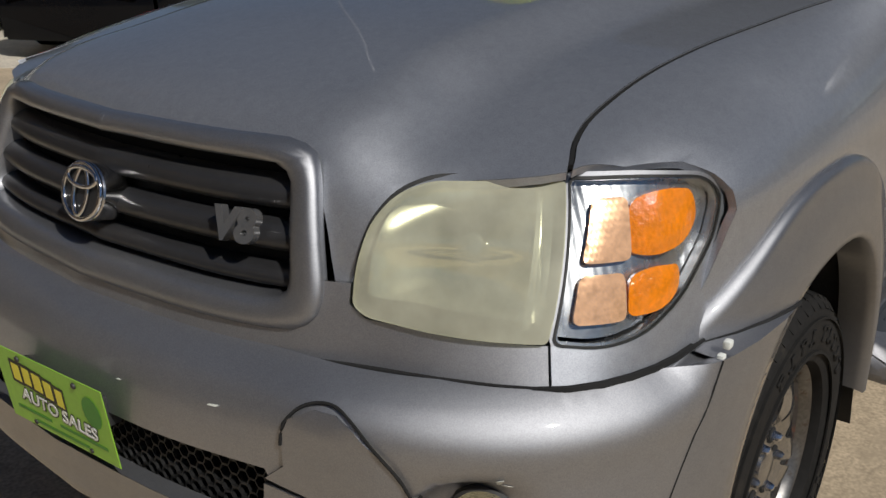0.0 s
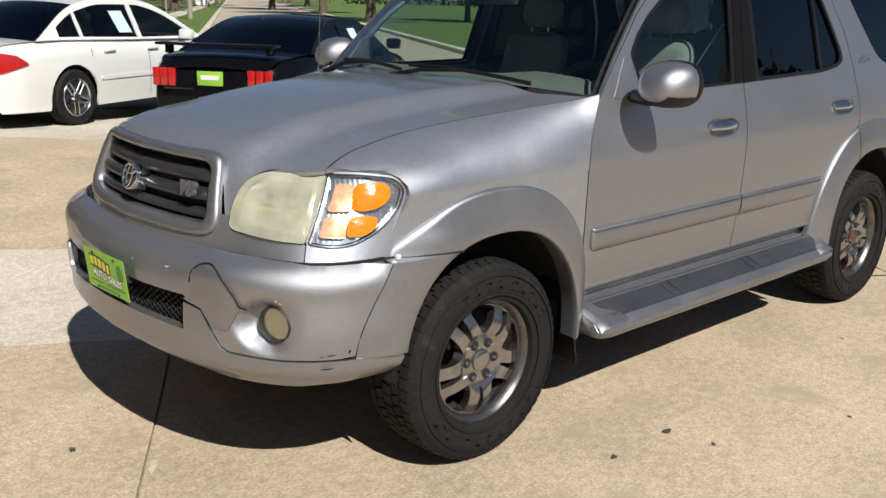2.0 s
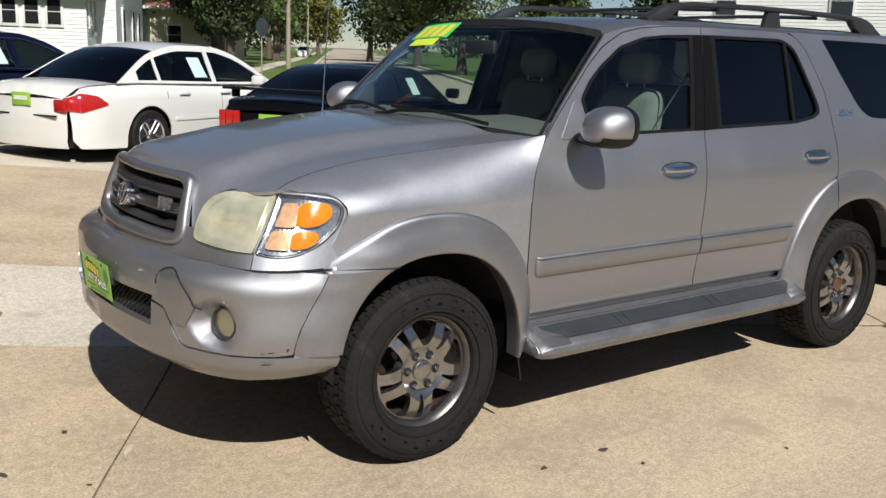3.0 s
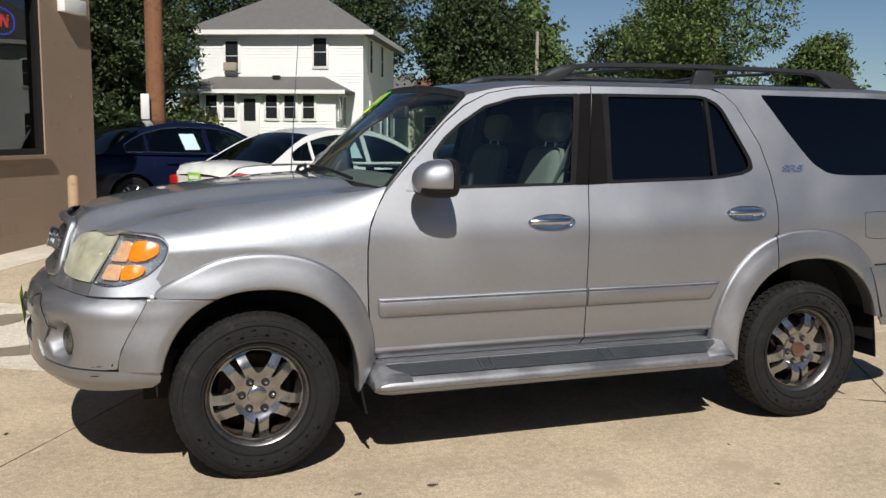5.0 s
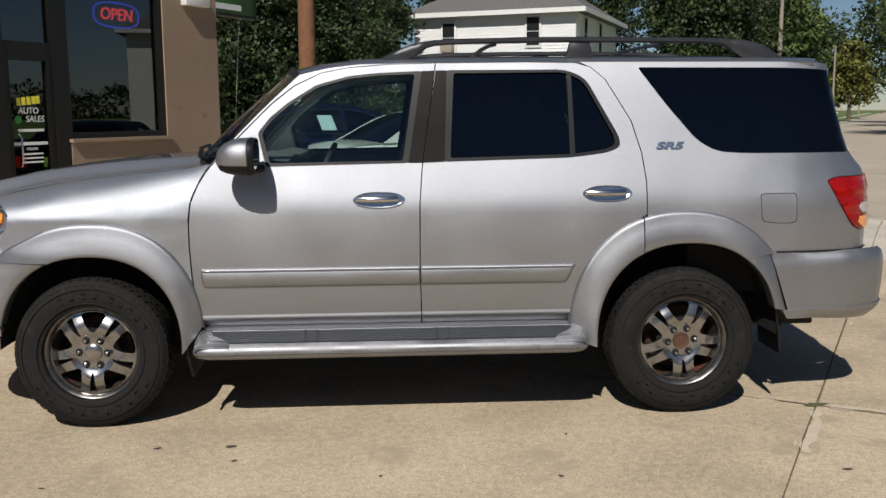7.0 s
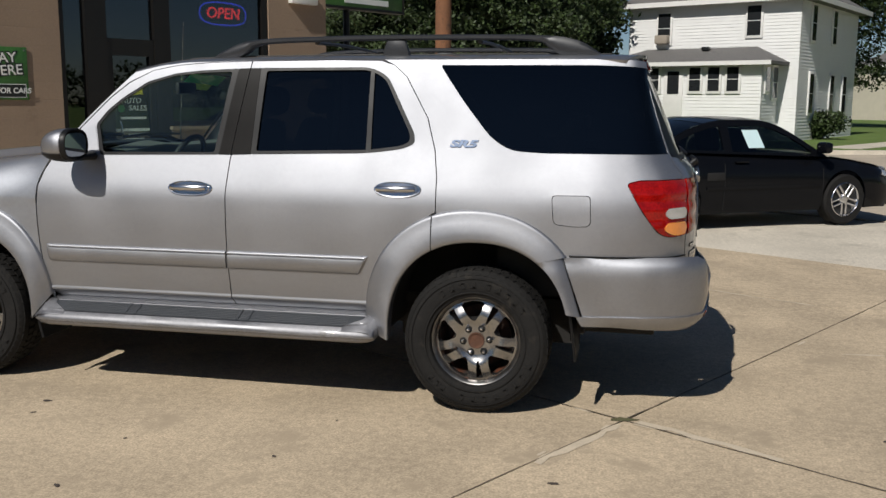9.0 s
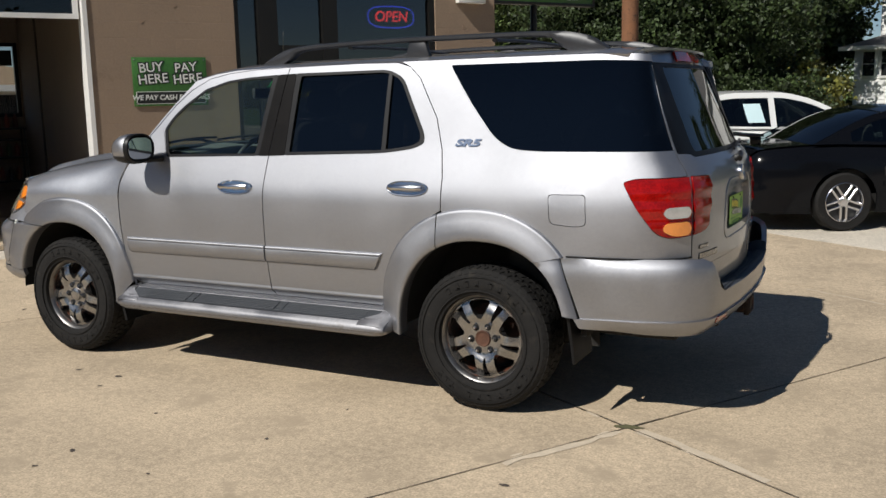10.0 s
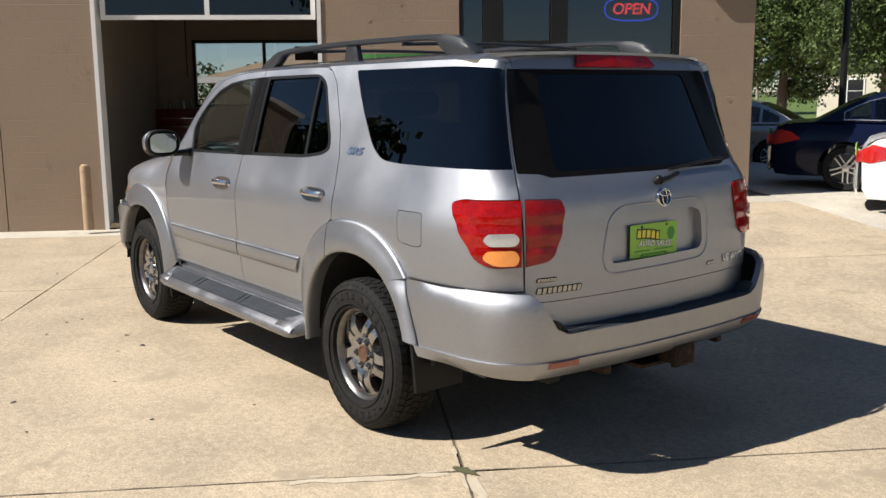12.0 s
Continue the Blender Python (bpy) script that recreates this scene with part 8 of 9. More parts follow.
def white_house():
    m = Matrix.Translation((2.95, 37.0, 0.12)) @ Matrix.Rotation(radians(-25), 4, 'Z') @ Matrix.Diagonal((1.09, 1, 1, 1))
    h = thing("house", m, "white clapboard two-storey house with hip roof and glazed porch", "house")
    w, d, e = 6.72, 8.5, 5.6
    part("core", moved(box("core", (w - 0.02, d - 0.02, e), (w / 2, d / 2, e / 2)), m), SIDING, h)
    part("wall", moved(clapboards(w, 0, e), m), SIDING, h)
    part("wall", moved(clapboards(d, 0, e), m @ pose(w, 0, 0, 0, 0, 90)), SIDING, h)
    part("wall", moved(clapboards(d, 0, e), m @ pose(0, d, 0, 0, 0, -90)), SIDING, h)
    r = part("roof", moved(hip("roof", 0, w, 0, d, e + 0.05, 2.4, 0.4), m), SHINGLE, h, "grey shingled hip roof")
    part("fascia", moved(joined("fascia", [box("a", (w + 0.94, 0.03, 0.20), (w / 2, -0.46, e - 0.02)), box("a", (0.03, d + 0.94, 0.20), (w + 0.46, d / 2, e - 0.02)), box("a", (0.03, d + 0.94, 0.20), (-0.46, d / 2, e - 0.02))]), m), WHITE_PAINT, h)
    for x, z, ww, hh in ((1.5, 4.62, 0.5, 1.25), (5.03, 4.78, 0.5, 1.2)):
        house_window(h, m @ pose(x, -0.02, z), ww, hh)
    part("air_conditioner", moved(box("air_conditioner", (0.5, 0.45, 0.35), (1.5, -0.2, 4.15), 0.02), m), GREYPOLE, h)
    for y, z in ((1.5, 4.7), (4.5, 4.7), (1.6, 1.9), (4.6, 1.9), (6.6, 1.9)):
        house_window(h, m @ pose(w + 0.02, y, z, 0, 0, 90), 0.5, 1.4 if z > 3 else 1.6)
    # porch
    pd, pw, ph = 1.9, 6.0, 3.05
    pm = m @ pose(0, -pd, 0)
    part("porch_core", moved(box("porch_core", (pw - 0.02, pd - 0.02, ph), (pw / 2, pd / 2, ph / 2)), pm), SIDING, h)
    part("porch_wall", moved(clapboards(pw, 0, ph), pm), SIDING, h)
    part("porch_wall", moved(clapboards(pd, 0, ph), pm @ pose(pw, 0, 0, 0, 0, 90)), SIDING, h)
    part("porch_roof", moved(mesh_of("porch_roof", [(-0.4, -0.4, 3.1), (pw + 0.4, -0.4, 3.1), (pw - 0.8, pd, 3.75), (0.8, pd, 3.75), (-0.4, -0.4, 2.98), (pw + 0.4, -0.4, 2.98), (pw + 0.4, pd, 2.98), (-0.4, pd, 2.98), (pw + 0.4, pd, 3.1), (-0.4, pd, 3.1)], [(0, 1, 2, 3), (0, 4, 5, 1), (1, 5, 6, 8), (1, 8, 2), (9, 7, 4, 0), (9, 0, 3), (4, 7, 6, 5)], smooth=False), pm), SHINGLE, h)
    part("porch_fascia", moved(box("porch_fascia", (pw + 0.84, 0.03, 0.16), (pw / 2, -0.42, 3.03)), pm), WHITE_PAINT, h)
    part("roof_vent", moved(box("roof_vent", (0.3, 0.25, 0.15), (3.4, 1.4, 3.70), 0.03), pm), PANE_DARK, h)
    for x in (0.57, 1.25, 1.93, 3.56, 4.27, 4.98):
        house_window(h, pm @ pose(x, -0.02, 2.42), 0.42, 0.95)
    dr = part("porch_door", moved(box("porch_door", (0.75, 0.06, 1.95), (2.72, -0.03, 1.9), 0.01), pm), WHITE_PAINT, h)
    part("door_pane", moved(box("door_pane", (0.45, 0.02, 0.9), (2.72, -0.065, 2.3)), pm), PANE_DARK, dr)
    house_window(h, pm @ pose(pw + 0.02, 0.5, 2.42, 0, 0, 90), 0.42, 0.95)
    house_window(h, pm @ pose(pw + 0.02, 1.35, 2.3, 0, 0, 90), 0.5, 1.2)


white_house()


def plain_house(x, y, turn, w, d, e, rise, wall, roof, label, wins=()):
    m = Matrix.Translation((x, y, 0.1)) @ Matrix.Rotation(radians(turn), 4, 'Z')
    h = thing("house", m, label, "house")
    part("core", moved(box("core", (w - 0.02, d - 0.02, e), (w / 2, d / 2, e / 2)), m), wall, h)
    part("wall", moved(clapboards(w, 0, e), m), wall, h)
    part("wall", moved(clapboards(d, 0, e), m @ pose(w, 0, 0, 0, 0, 90)), wall, h)
    part("wall", moved(clapboards(d, 0, e), m @ pose(0, d, 0, 0, 0, -90)), wall, h)
    part("roof", moved(hip("roof", 0, w, 0, d, e, rise, max(0.2, (w - d) / 2)), m), roof, h)
    part("fascia", moved(joined("fascia", [box("a", (w + 0.94, 0.03, 0.18), (w / 2, -0.46, e - 0.05)), box("a", (0.03, d + 0.94, 0.18), (w + 0.46, d / 2, e - 0.05)), box("a", (0.03, d + 0.94, 0.18), (-0.46, d / 2, e - 0.05)), box("a", (w + 0.94, 0.03, 0.18), (w / 2, d + 0.46, e - 0.05))]), m), WHITE_PAINT, h)
    for xx, z in wins:
        house_window(h, m @ pose(xx, -0.02, z), 0.8, 1.2)
    return h


BROWN_WALL = material("brown_siding", (0.22, 0.14, 0.09), 0.8, var=0.1, scale=2)
CREAM_WALL = material("cream_siding", (0.55, 0.5, 0.40), 0.8, var=0.08, scale=2)
RED_ROOF = material("brown_red_shingle", (0.22, 0.11, 0.07), 0.9, var=0.2, scale=4)
plain_house(18.5, 56, -10, 6.0, 8, 3.6, 2.6, CREAM_WALL, RED_ROOF, "cream house with red-brown roof behind trees", ((1.5, 1.9), (4.3, 1.9)))
plain_house(27, 84, 30, 8, 8, 5.0, 2.4, CREAM_WALL, SHINGLE, "pale house half hidden by trees", ((2, 3.6), (5.5, 3.6), (2, 1.4), (5.5, 1.4)))
plain_house(-22, 44, 10, 10, 7, 3.0, 2.0, CREAM_WALL, SHINGLE, "pale low house behind the trees", ((2, 1.5), (5, 1.5), (8, 1.5)))
_p = SHOP_M @ Vector((-9.35, 18.45, 0))
plain_house(_p.x, _p.y, math.degrees(math.atan2(UY, UX)), 7.1, 7.1, 2.12, 1.15, BROWN_WALL, SHINGLE_TAN, "low brown building with tan shingle roof and white fascia", ((1.6, 1.3), (5.2, 1.3)))
plain_house(30.1, 23.4, 293, 9, 9, 5.4, 3.0, SIDING, SHINGLE, "white two-storey house across the street", ((2, 4.0), (6.5, 4.0), (2, 1.6), (6.5, 1.6)))
plain_house(31, -17, 172, 26, 9, 2.7, 2.2, BROWN_WALL, SHINGLE_TAN, "low brown building with tan roof across the lot", ((3, 1.4), (8, 1.4), (14, 1.4), (20, 1.4)))


def pole(x, y, h, r0, r1, mat, label):
    p = thing("utility_pole", (x, y, 0.0), label, "pole")
    part("shaft", lathe("shaft", [(0, 0), (r0, 0), ((r0 + r1) / 2, h / 2), (r1, h), (0, h)], 16, at=(x, y, 0)), mat, p)
    return p


p1 = pole(0.14, 11.44, 9.5, 0.16, 0.12, WOODPOLE, "brown wooden utility pole beside the lot")
part("meter_box", box("meter_box", (0.14, 0.12, 0.42), (-0.04, 11.25, 1.95), 0.02), WHITE_PAINT, p1)
part("cross_arm", box("cross_arm", (2.2, 0.10, 0.12), (0.14, 11.44, 9.0), 0.01), WOODPOLE, p1)
pole(26.1, 51.9, 8.2, 0.16, 0.11, GREYPOLE, "grey street pole on the verge")
pole(55.7, 105.0, 9.0, 0.14, 0.11, GREYPOLE, "grey street pole on the verge")
pole(84.0, 153.0, 9.0, 0.14, 0.11, GREYPOLE, "grey street pole on the verge")
pole(-20.5, 44.5, 9.0, 0.15, 0.12, WOODPOLE, "brown utility pole behind the lawn")
pole(-20.3, 36.0, 5.2, 0.07, 0.06, GREYPOLE, "thin leaning grey post")
for a, b in (((0.14, 11.44, 9.1), (26.1, 51.9, 8.1)), ((26.1, 51.9, 8.1), (55.7, 105.0, 8.8))):
    a, b = Vector(a), Vector(b)
    pts = [a.lerp(b, k / 12) - Vector((0, 0, 1.2 * 4 * (k / 12) * (1 - k / 12))) for k in range(13)]
    w = thing("power_line", a, "thin overhead power line", "cable")
    part("wire", tube("wire", pts, 0.012, 4), BLACK_FRAME, w)

# pole sign behind the shop corner
ps = thing("pole_sign", (-1.74, 11.54, 0), "green shop sign board on a dark post", "sign")
part("post", tube("post", [(-1.74, 11.54, 0), (-1.74, 11.54, 3.35)], 0.06, 10), BLACK_FRAME, ps)
psm = Matrix.Translation((-1.55, 11.54, 3.80)) @ Matrix.Rotation(math.atan2(UY, UX), 4, 'Z') @ pose(0, 0, 0, 90, 0, 0)
part("board", moved(box("board", (2.3, 1.0, 0.16), (0, 0, 0), 0.01), psm), SIGN_G, ps)
part("sign_frame", moved(joined("sign_frame", [box("a", (2.36, 0.05, 0.19), (0, -0.50, 0), 0.004), box("a", (2.36, 0.05, 0.19), (0, 0.50, 0), 0.004), box("a", (0.05, 0.95, 0.19), (-1.155, 0, 0), 0.004), box("a", (0.05, 0.95, 0.19), (1.155, 0, 0), 0.004)]), psm), BLACK_FRAME, ps)
for x, y, w in ((-0.1, 0.25, 1.5), (-0.2, -0.05, 1.2), (0.2, -0.36, 1.1)):
    part("sign_bar", moved(box("sign_bar", (w, 0.14 if y > -0.3 else 0.10, 0.01), (x, y, 0.085)), psm), INK_WHITE, ps)

# stop sign seen from behind
ss = thing("stop_sign", (14.6, 31.5, 0.1), "back of an octagonal street sign on a thin post", "sign")
part("post", tube("post", [(14.6, 31.5, 0.1), (14.6, 31.5, 2.6)], 0.03, 8), GREYPOLE, ss)
part("panel", moved(lathe("panel", [(0, -0.01), (0.40, -0.01), (0.40, 0.01), (0, 0.01)], 8), Matrix.Translation((14.6, 31.46, 2.3)) @ pose(0, 0, 0, 90, 22.5, 25)), CHROME_SOFT, ss)

# pale board fence beside the driveway
fn = thing("fence", (31.6, 74.4, 0.14), "short pale board fence on the lawn", "fence")
fm = Matrix.Translation((31.6, 74.4, 0.14)) @ Matrix.Rotation(radians(-28), 4, 'Z')
for k in range(9):
    part("board", moved(box("board", (0.165, 0.025, 1.62 + 0.02 * (k % 2)), (0.18 * k - 0.72, 0, 0.83), 0.004), fm), GREYPOLE, fn)
for z_ in (0.4, 1.3):
    part("rail", moved(box("rail", (1.62, 0.05, 0.09), (0, 0.04, z_), 0.004), fm), GREYPOLE, fn)

# trees
BARK = material("grey_brown_bark", (0.10, 0.075, 0.055), 0.95, var=0.3, scale=6, fine=40, bump=0.01)


def leaf_mat(name, c):
    m = material(name, c, 0.6, var=0.35, scale=0.6, fine=3.0, spec=0.35)
    n, l = m.node_tree.nodes, m.node_tree.links
    b = n["Principled BSDF"]
    src = b.inputs["Base Color"].links[0].from_socket
    gi = n.new("ShaderNodeNewGeometry")
    mr = n.new("ShaderNodeMapRange")
    mr.inputs["To Min"].default_value = 0.35
    mr.inputs["To Max"].default_value = 1.7
    l.new(gi.outputs["Random Per Island"], mr.inputs["Value"])
    sc = n.new("ShaderNodeVectorMath")
    sc.operation = 'SCALE'
    l.new(src, sc.inputs[0])
    l.new(mr.outputs[0], sc.inputs["Scale"])
    l.new(sc.outputs[0], b.inputs["Base Color"])
    return m


LEAF = leaf_mat("green_leaves", (0.060, 0.090, 0.021))
LEAF_D = leaf_mat("deep_green_leaves", (0.029, 0.046, 0.013))
LEAF_Y = leaf_mat("yellowing_leaves", (0.12, 0.12, 0.025))


def leaf_cloud(name, blobs, n, size, rnd):
    """Many small leaves gathered in clumps on lumpy shells, with loose leaves inside."""
    tot = sum(b[3]**2 for b in blobs)
    V, F = [], []
    for cx, cy, cz, r, rz in blobs:
        k = int(n * r * r / tot)
        ki = k // 3
        kc = max(6, (k - ki) // 26)
        d = rnd.normal(size=(kc + ki, 3))
        d /= np.linalg.norm(d, axis=1)[:, None]
        rad = r * np.concatenate([rnd.uniform(0.45, 1.0, size=(kc, 1))**0.5, 0.80 * rnd.uniform(0.05, 1.0, size=(ki, 1))**0.4])
        wob = 1 + 0.22 * np.sin(d[:, :1] * 7 + cx) * np.cos(d[:, 1:2] * 6 + cz)
        P = d * rad * wob * (1, 1, rz) + (cx, cy, cz)
        twig = P[rnd.randint(kc, size=k - ki)]
        P = np.concatenate([twig + rnd.normal(size=(k - ki, 3)) * (size * 2.3, size * 2.3, size * 1.3), P[kc:]])
        a = rnd.normal(size=(k, 3))
        a /= np.linalg.norm(a, axis=1)[:, None]
        b = np.cross(a, rnd.normal(size=(k, 3)))
        b /= np.linalg.norm(b, axis=1)[:, None]
        s = size * rnd.uniform(0.6, 1.4, size=(k, 1))
        q0, q1, q2, q3 = P - a * s, P + b * s * 0.55, P + a * s, P - b * s * 0.55
        i0 = len(V)
        V += list(np.stack([q0, q1, q2, q3], 1).reshape(-1, 3))
        F += [(i0 + 4 * i, i0 + 4 * i + 1, i0 + 4 * i + 2, i0 + 4 * i + 3) for i in range(k)]
    return mesh_of(name, V, F, smooth=False)


def tree(x, y, h, r, seed, mat=None, leaves=9000, low=0.25, size=0.16, label="broad leafy green tree", column=False):
    rnd = np.random.RandomState(seed)
    t = thing("tree", (x, y, 0.1), label, "tree")
    top = h * (0.55 if not column else 0.8)
    pts = [(x, y, 0), (x + rnd.uniform(-0.1, 0.1), y, h * 0.2), (x + rnd.uniform(-0.2, 0.2), y + rnd.uniform(-0.2, 0.2), h * 0.4), (x, y, top)]
    tr = 0.022 * h + 0.05
    part("trunk", tube("trunk", [tuple(p) for p in spline(pts, 3)], [tr * (1.25 if i == 0 else 1 - 0.075 * i) for i in range(10)], 9), BARK, t)
    blobs = []
    nb = 11
    for i in range(nb):
        a = rnd.uniform(0, 2 * math.pi)
        zz = h * (low + (0.93 - low) * (i + 0.5) / nb)
        k = math.sin(math.pi * min(1, (zz / h - low) / (1 - low) * 0.86 + 0.16))
        rr = r * (0.30 + 0.32 * k) * (0.9 if not column else 0.8)
        d = r * 0.62 * k * (1 if not column else 0.45) * rnd.uniform(0.6, 1.1)
        c = (x + d * math.cos(a), y + d * math.sin(a), zz)
        blobs.append((*c, rr, rnd.uniform(0.7, 1.0)))
        if i % 2 == 0:
            zb = min(top * 0.95, max(h * 0.18, zz - rr * 0.9))
            part("limb", tube("limb", [(x, y, zb), ((x + c[0]) / 2, (y + c[1]) / 2, (zb + zz) / 2 + 0.1), c], [tr * 0.45, tr * 0.3, tr * 0.1], 6), BARK, t)
    blobs.append((x, y, h * (low + 0.55 * (1 - low)), r * 0.62, 1.0))
    part("crown", leaf_cloud("crown", blobs, leaves, size, rnd), mat or LEAF, t)


def bush(x, y, w, h, seed, mat=None, n=3500, size=0.10):
    rnd = np.random.RandomState(seed)
    t = thing("bush", (x, y, 0.1), "dense leafy shrub with shaded inside", "shrub")
    blobs = [(x + rnd.uniform(-w, w) * 0.6, y + rnd.uniform(-w, w) * 0.4, h * rnd.uniform(0.25, 0.75), w * rnd.uniform(0.35, 0.6), h / w * 0.55) for _ in range(6)]
    part("crown", leaf_cloud("crown", blobs, n, size, rnd), mat or LEAF_D, t)
    part("stem", tube("stem", [(x, y, 0), (x, y, h * 0.6)], 0.06, 6), BARK, t)


NEAR_TREES = [(-4.6, 24.5, 9.0, 3.2, 'd'), (-1.6, 25.5, 10.0, 3.4, 'd'), (-1.4, 28.5, 10.5, 2.9, 'd'), (-8.2, 27.0, 10.0, 3.4, 'g'), (-4.0, 31.0, 12.0, 4.0, 'd'), (-2.6, 36.0, 12.5, 3.2, 'd'), (-11.5, 31.5, 11.0, 3.8, 'g'), (-16.0, 31.5, 9.0, 3.2, 'g'), (20.0, 49.0, 12.5, 3.2, 'd'), (17.8, 42.0, 10.0, 2.2, 'd'), (15.0, 57.0, 14.0, 5.0, 'd'), (7.0, 52.0, 14.0, 5.0, 'd'), (21.5, 52.0, 11.5, 3.4, 'd'), (26.0, 60.5, 12.0, 3.8, 'd')]
STREET_TREES = [(37.0, 76.0, 14.5, 4.0, 'g'), (35.0, 45.0, 13.0, 6.2, 'g'), (42.0, 43.5, 8.0, 3.0, 'g'), (48.0, 69.0, 14.0, 5.5, 'd'), (57.0, 92.0, 15.0, 6.0, 'd'), (44.0, 92.0, 14.0, 4.5, 'g'), (62.0, 125.0, 15.0, 6.0, 'd'), (78.0, 116.0, 15.0, 6.5, 'g'), (67.0, 123.0, 11.5, 3.6, 'y'), (-24.0, 52.0, 13.0, 5.0, 'd'), (-33.0, 44.0, 13.0, 5.0, 'g'), (-12.0, 48.0, 13.0, 5.0, 'd'), (60.0, 48.0, 12.0, 5.0, 'd'), (80.0, 160.0, 18.0, 9.0, 'd')]
FAR_TREES = [(110.0, 170.0, 18.0, 9.0, 'd'), (-14.0, -34.0, 11.0, 5.0, 'g'), (2.0, -40.0, 12.0, 5.5, 'd'), (-32.0, -20.0, 11.0, 5.0, 'g'), (44.0, -24.0, 11.0, 5.0, 'g'), (-0.3, 33.0, 12.5, 2.5, 'd'), (0.6, 36.5, 12.0, 2.1, 'd'), (-0.6, 42.0, 13.5, 3.2, 'd'), (-5.5, 37.0, 13.0, 4.0, 'd'), (-8.0, 40.0, 13.0, 4.0, 'd')]
TREES = NEAR_TREES + STREET_TREES + FAR_TREES
for i, (x, y, h, r, k) in enumerate(TREES):
    far = math.hypot(x - 2, y + 4) > 70 or y < 0
    lab = {'d': "tall tree with deep green dense crown", 'g': "broad tree with sunlit green crown", 'y': "small tree with yellowing leaves"}[k]
    tree(x, y, h, r, 11 + i, {'d': LEAF_D, 'g': LEAF, 'y': LEAF_Y}[k], leaves=6500 if far else 70000 if y < 34 else 26000, low=0.12 if k == 'd' and y < 36 else 0.24, size=0.28 if far else 0.066 if y < 34 else 0.115, label=lab, column=(i == 9))
for i, (x, y, w, h, k) in enumerate(((-3.2, 22.6, 1.6, 2.6, 'd'), (0.4, 23.4, 1.8, 2.2, 'd'), (1.9, 25.6, 1.3, 2.6, 'y'), (-6.5, 24.0, 1.6, 2.0, 'd'), (0.5, 31.5, 1.3, 3.2, 'y'), (-1.5, 23.0, 1.4, 3.0, 'd'), (11.0, 36.0, 0.9, 1.3, 'd'), (1.6, 35.6, 1.0, 1.4, 'd'))):
    bush(x, y, w, h, 70 + i, {'d': LEAF_D, 'y': LEAF_Y}[k], n=8000, size=0.075)
# distant wood closes the view
rw_ = np.random.RandomState(5)
far_blobs = []
for i in range(70):
    a = 2 * math.pi * i / 70
    d = 190 + 40 * rw_.uniform()
    if abs(math.degrees(math.atan2(math.sin(a - math.atan2(UY, UX)), math.cos(a - math.atan2(UY, UX))))) < 4:
        continue
    far_blobs.append((d * math.cos(a), d * math.sin(a), 2.5, 11 + 4 * rw_.uniform(), 0.45))
fw = part("far_wood", leaf_cloud("far_wood", far_blobs, 120000, 0.5, rw_), LEAF_D, None, kind="stuff")
tagged(fw, label="distant belt of dark green woods", category="trees")

# ---------- parked cars ----------
WHITE_CAR = material("white_car_paint", (0.72, 0.72, 0.69), 0.25, var=0.03, scale=2, coat=0.8)
BLACK_CAR = material("black_car_paint", (0.004, 0.0045, 0.006), 0.12, var=0.1, scale=2, coat=0.05, spec=0.14)
BLUE_CAR = material("dark_blue_car_paint", (0.005, 0.008, 0.026), 0.12, var=0.1, scale=2, coat=0.06, spec=0.16)
SILVER_CAR = material("plain_silver_paint", (0.40, 0.39, 0.37), 0.3, 0.6, var=0.04, coat=0.6)
RED_CAR = material("red_car_paint", (0.30, 0.02, 0.02), 0.3, var=0.05, coat=0.8)
GLASS_CAR = glass("car_window_glass", (0.12, 0.145, 0.14))
GLASS_DARKCAR = glass("car_dark_glass", (0.02, 0.02, 0.022))
PAPER = material("pale_blue_paper", (0.55, 0.72, 0.74), 0.8, var=0.04)
TAIL_RED = material("car_tail_red", (0.42, 0.014, 0.012), 0.15, var=0.1, coat=1.0)


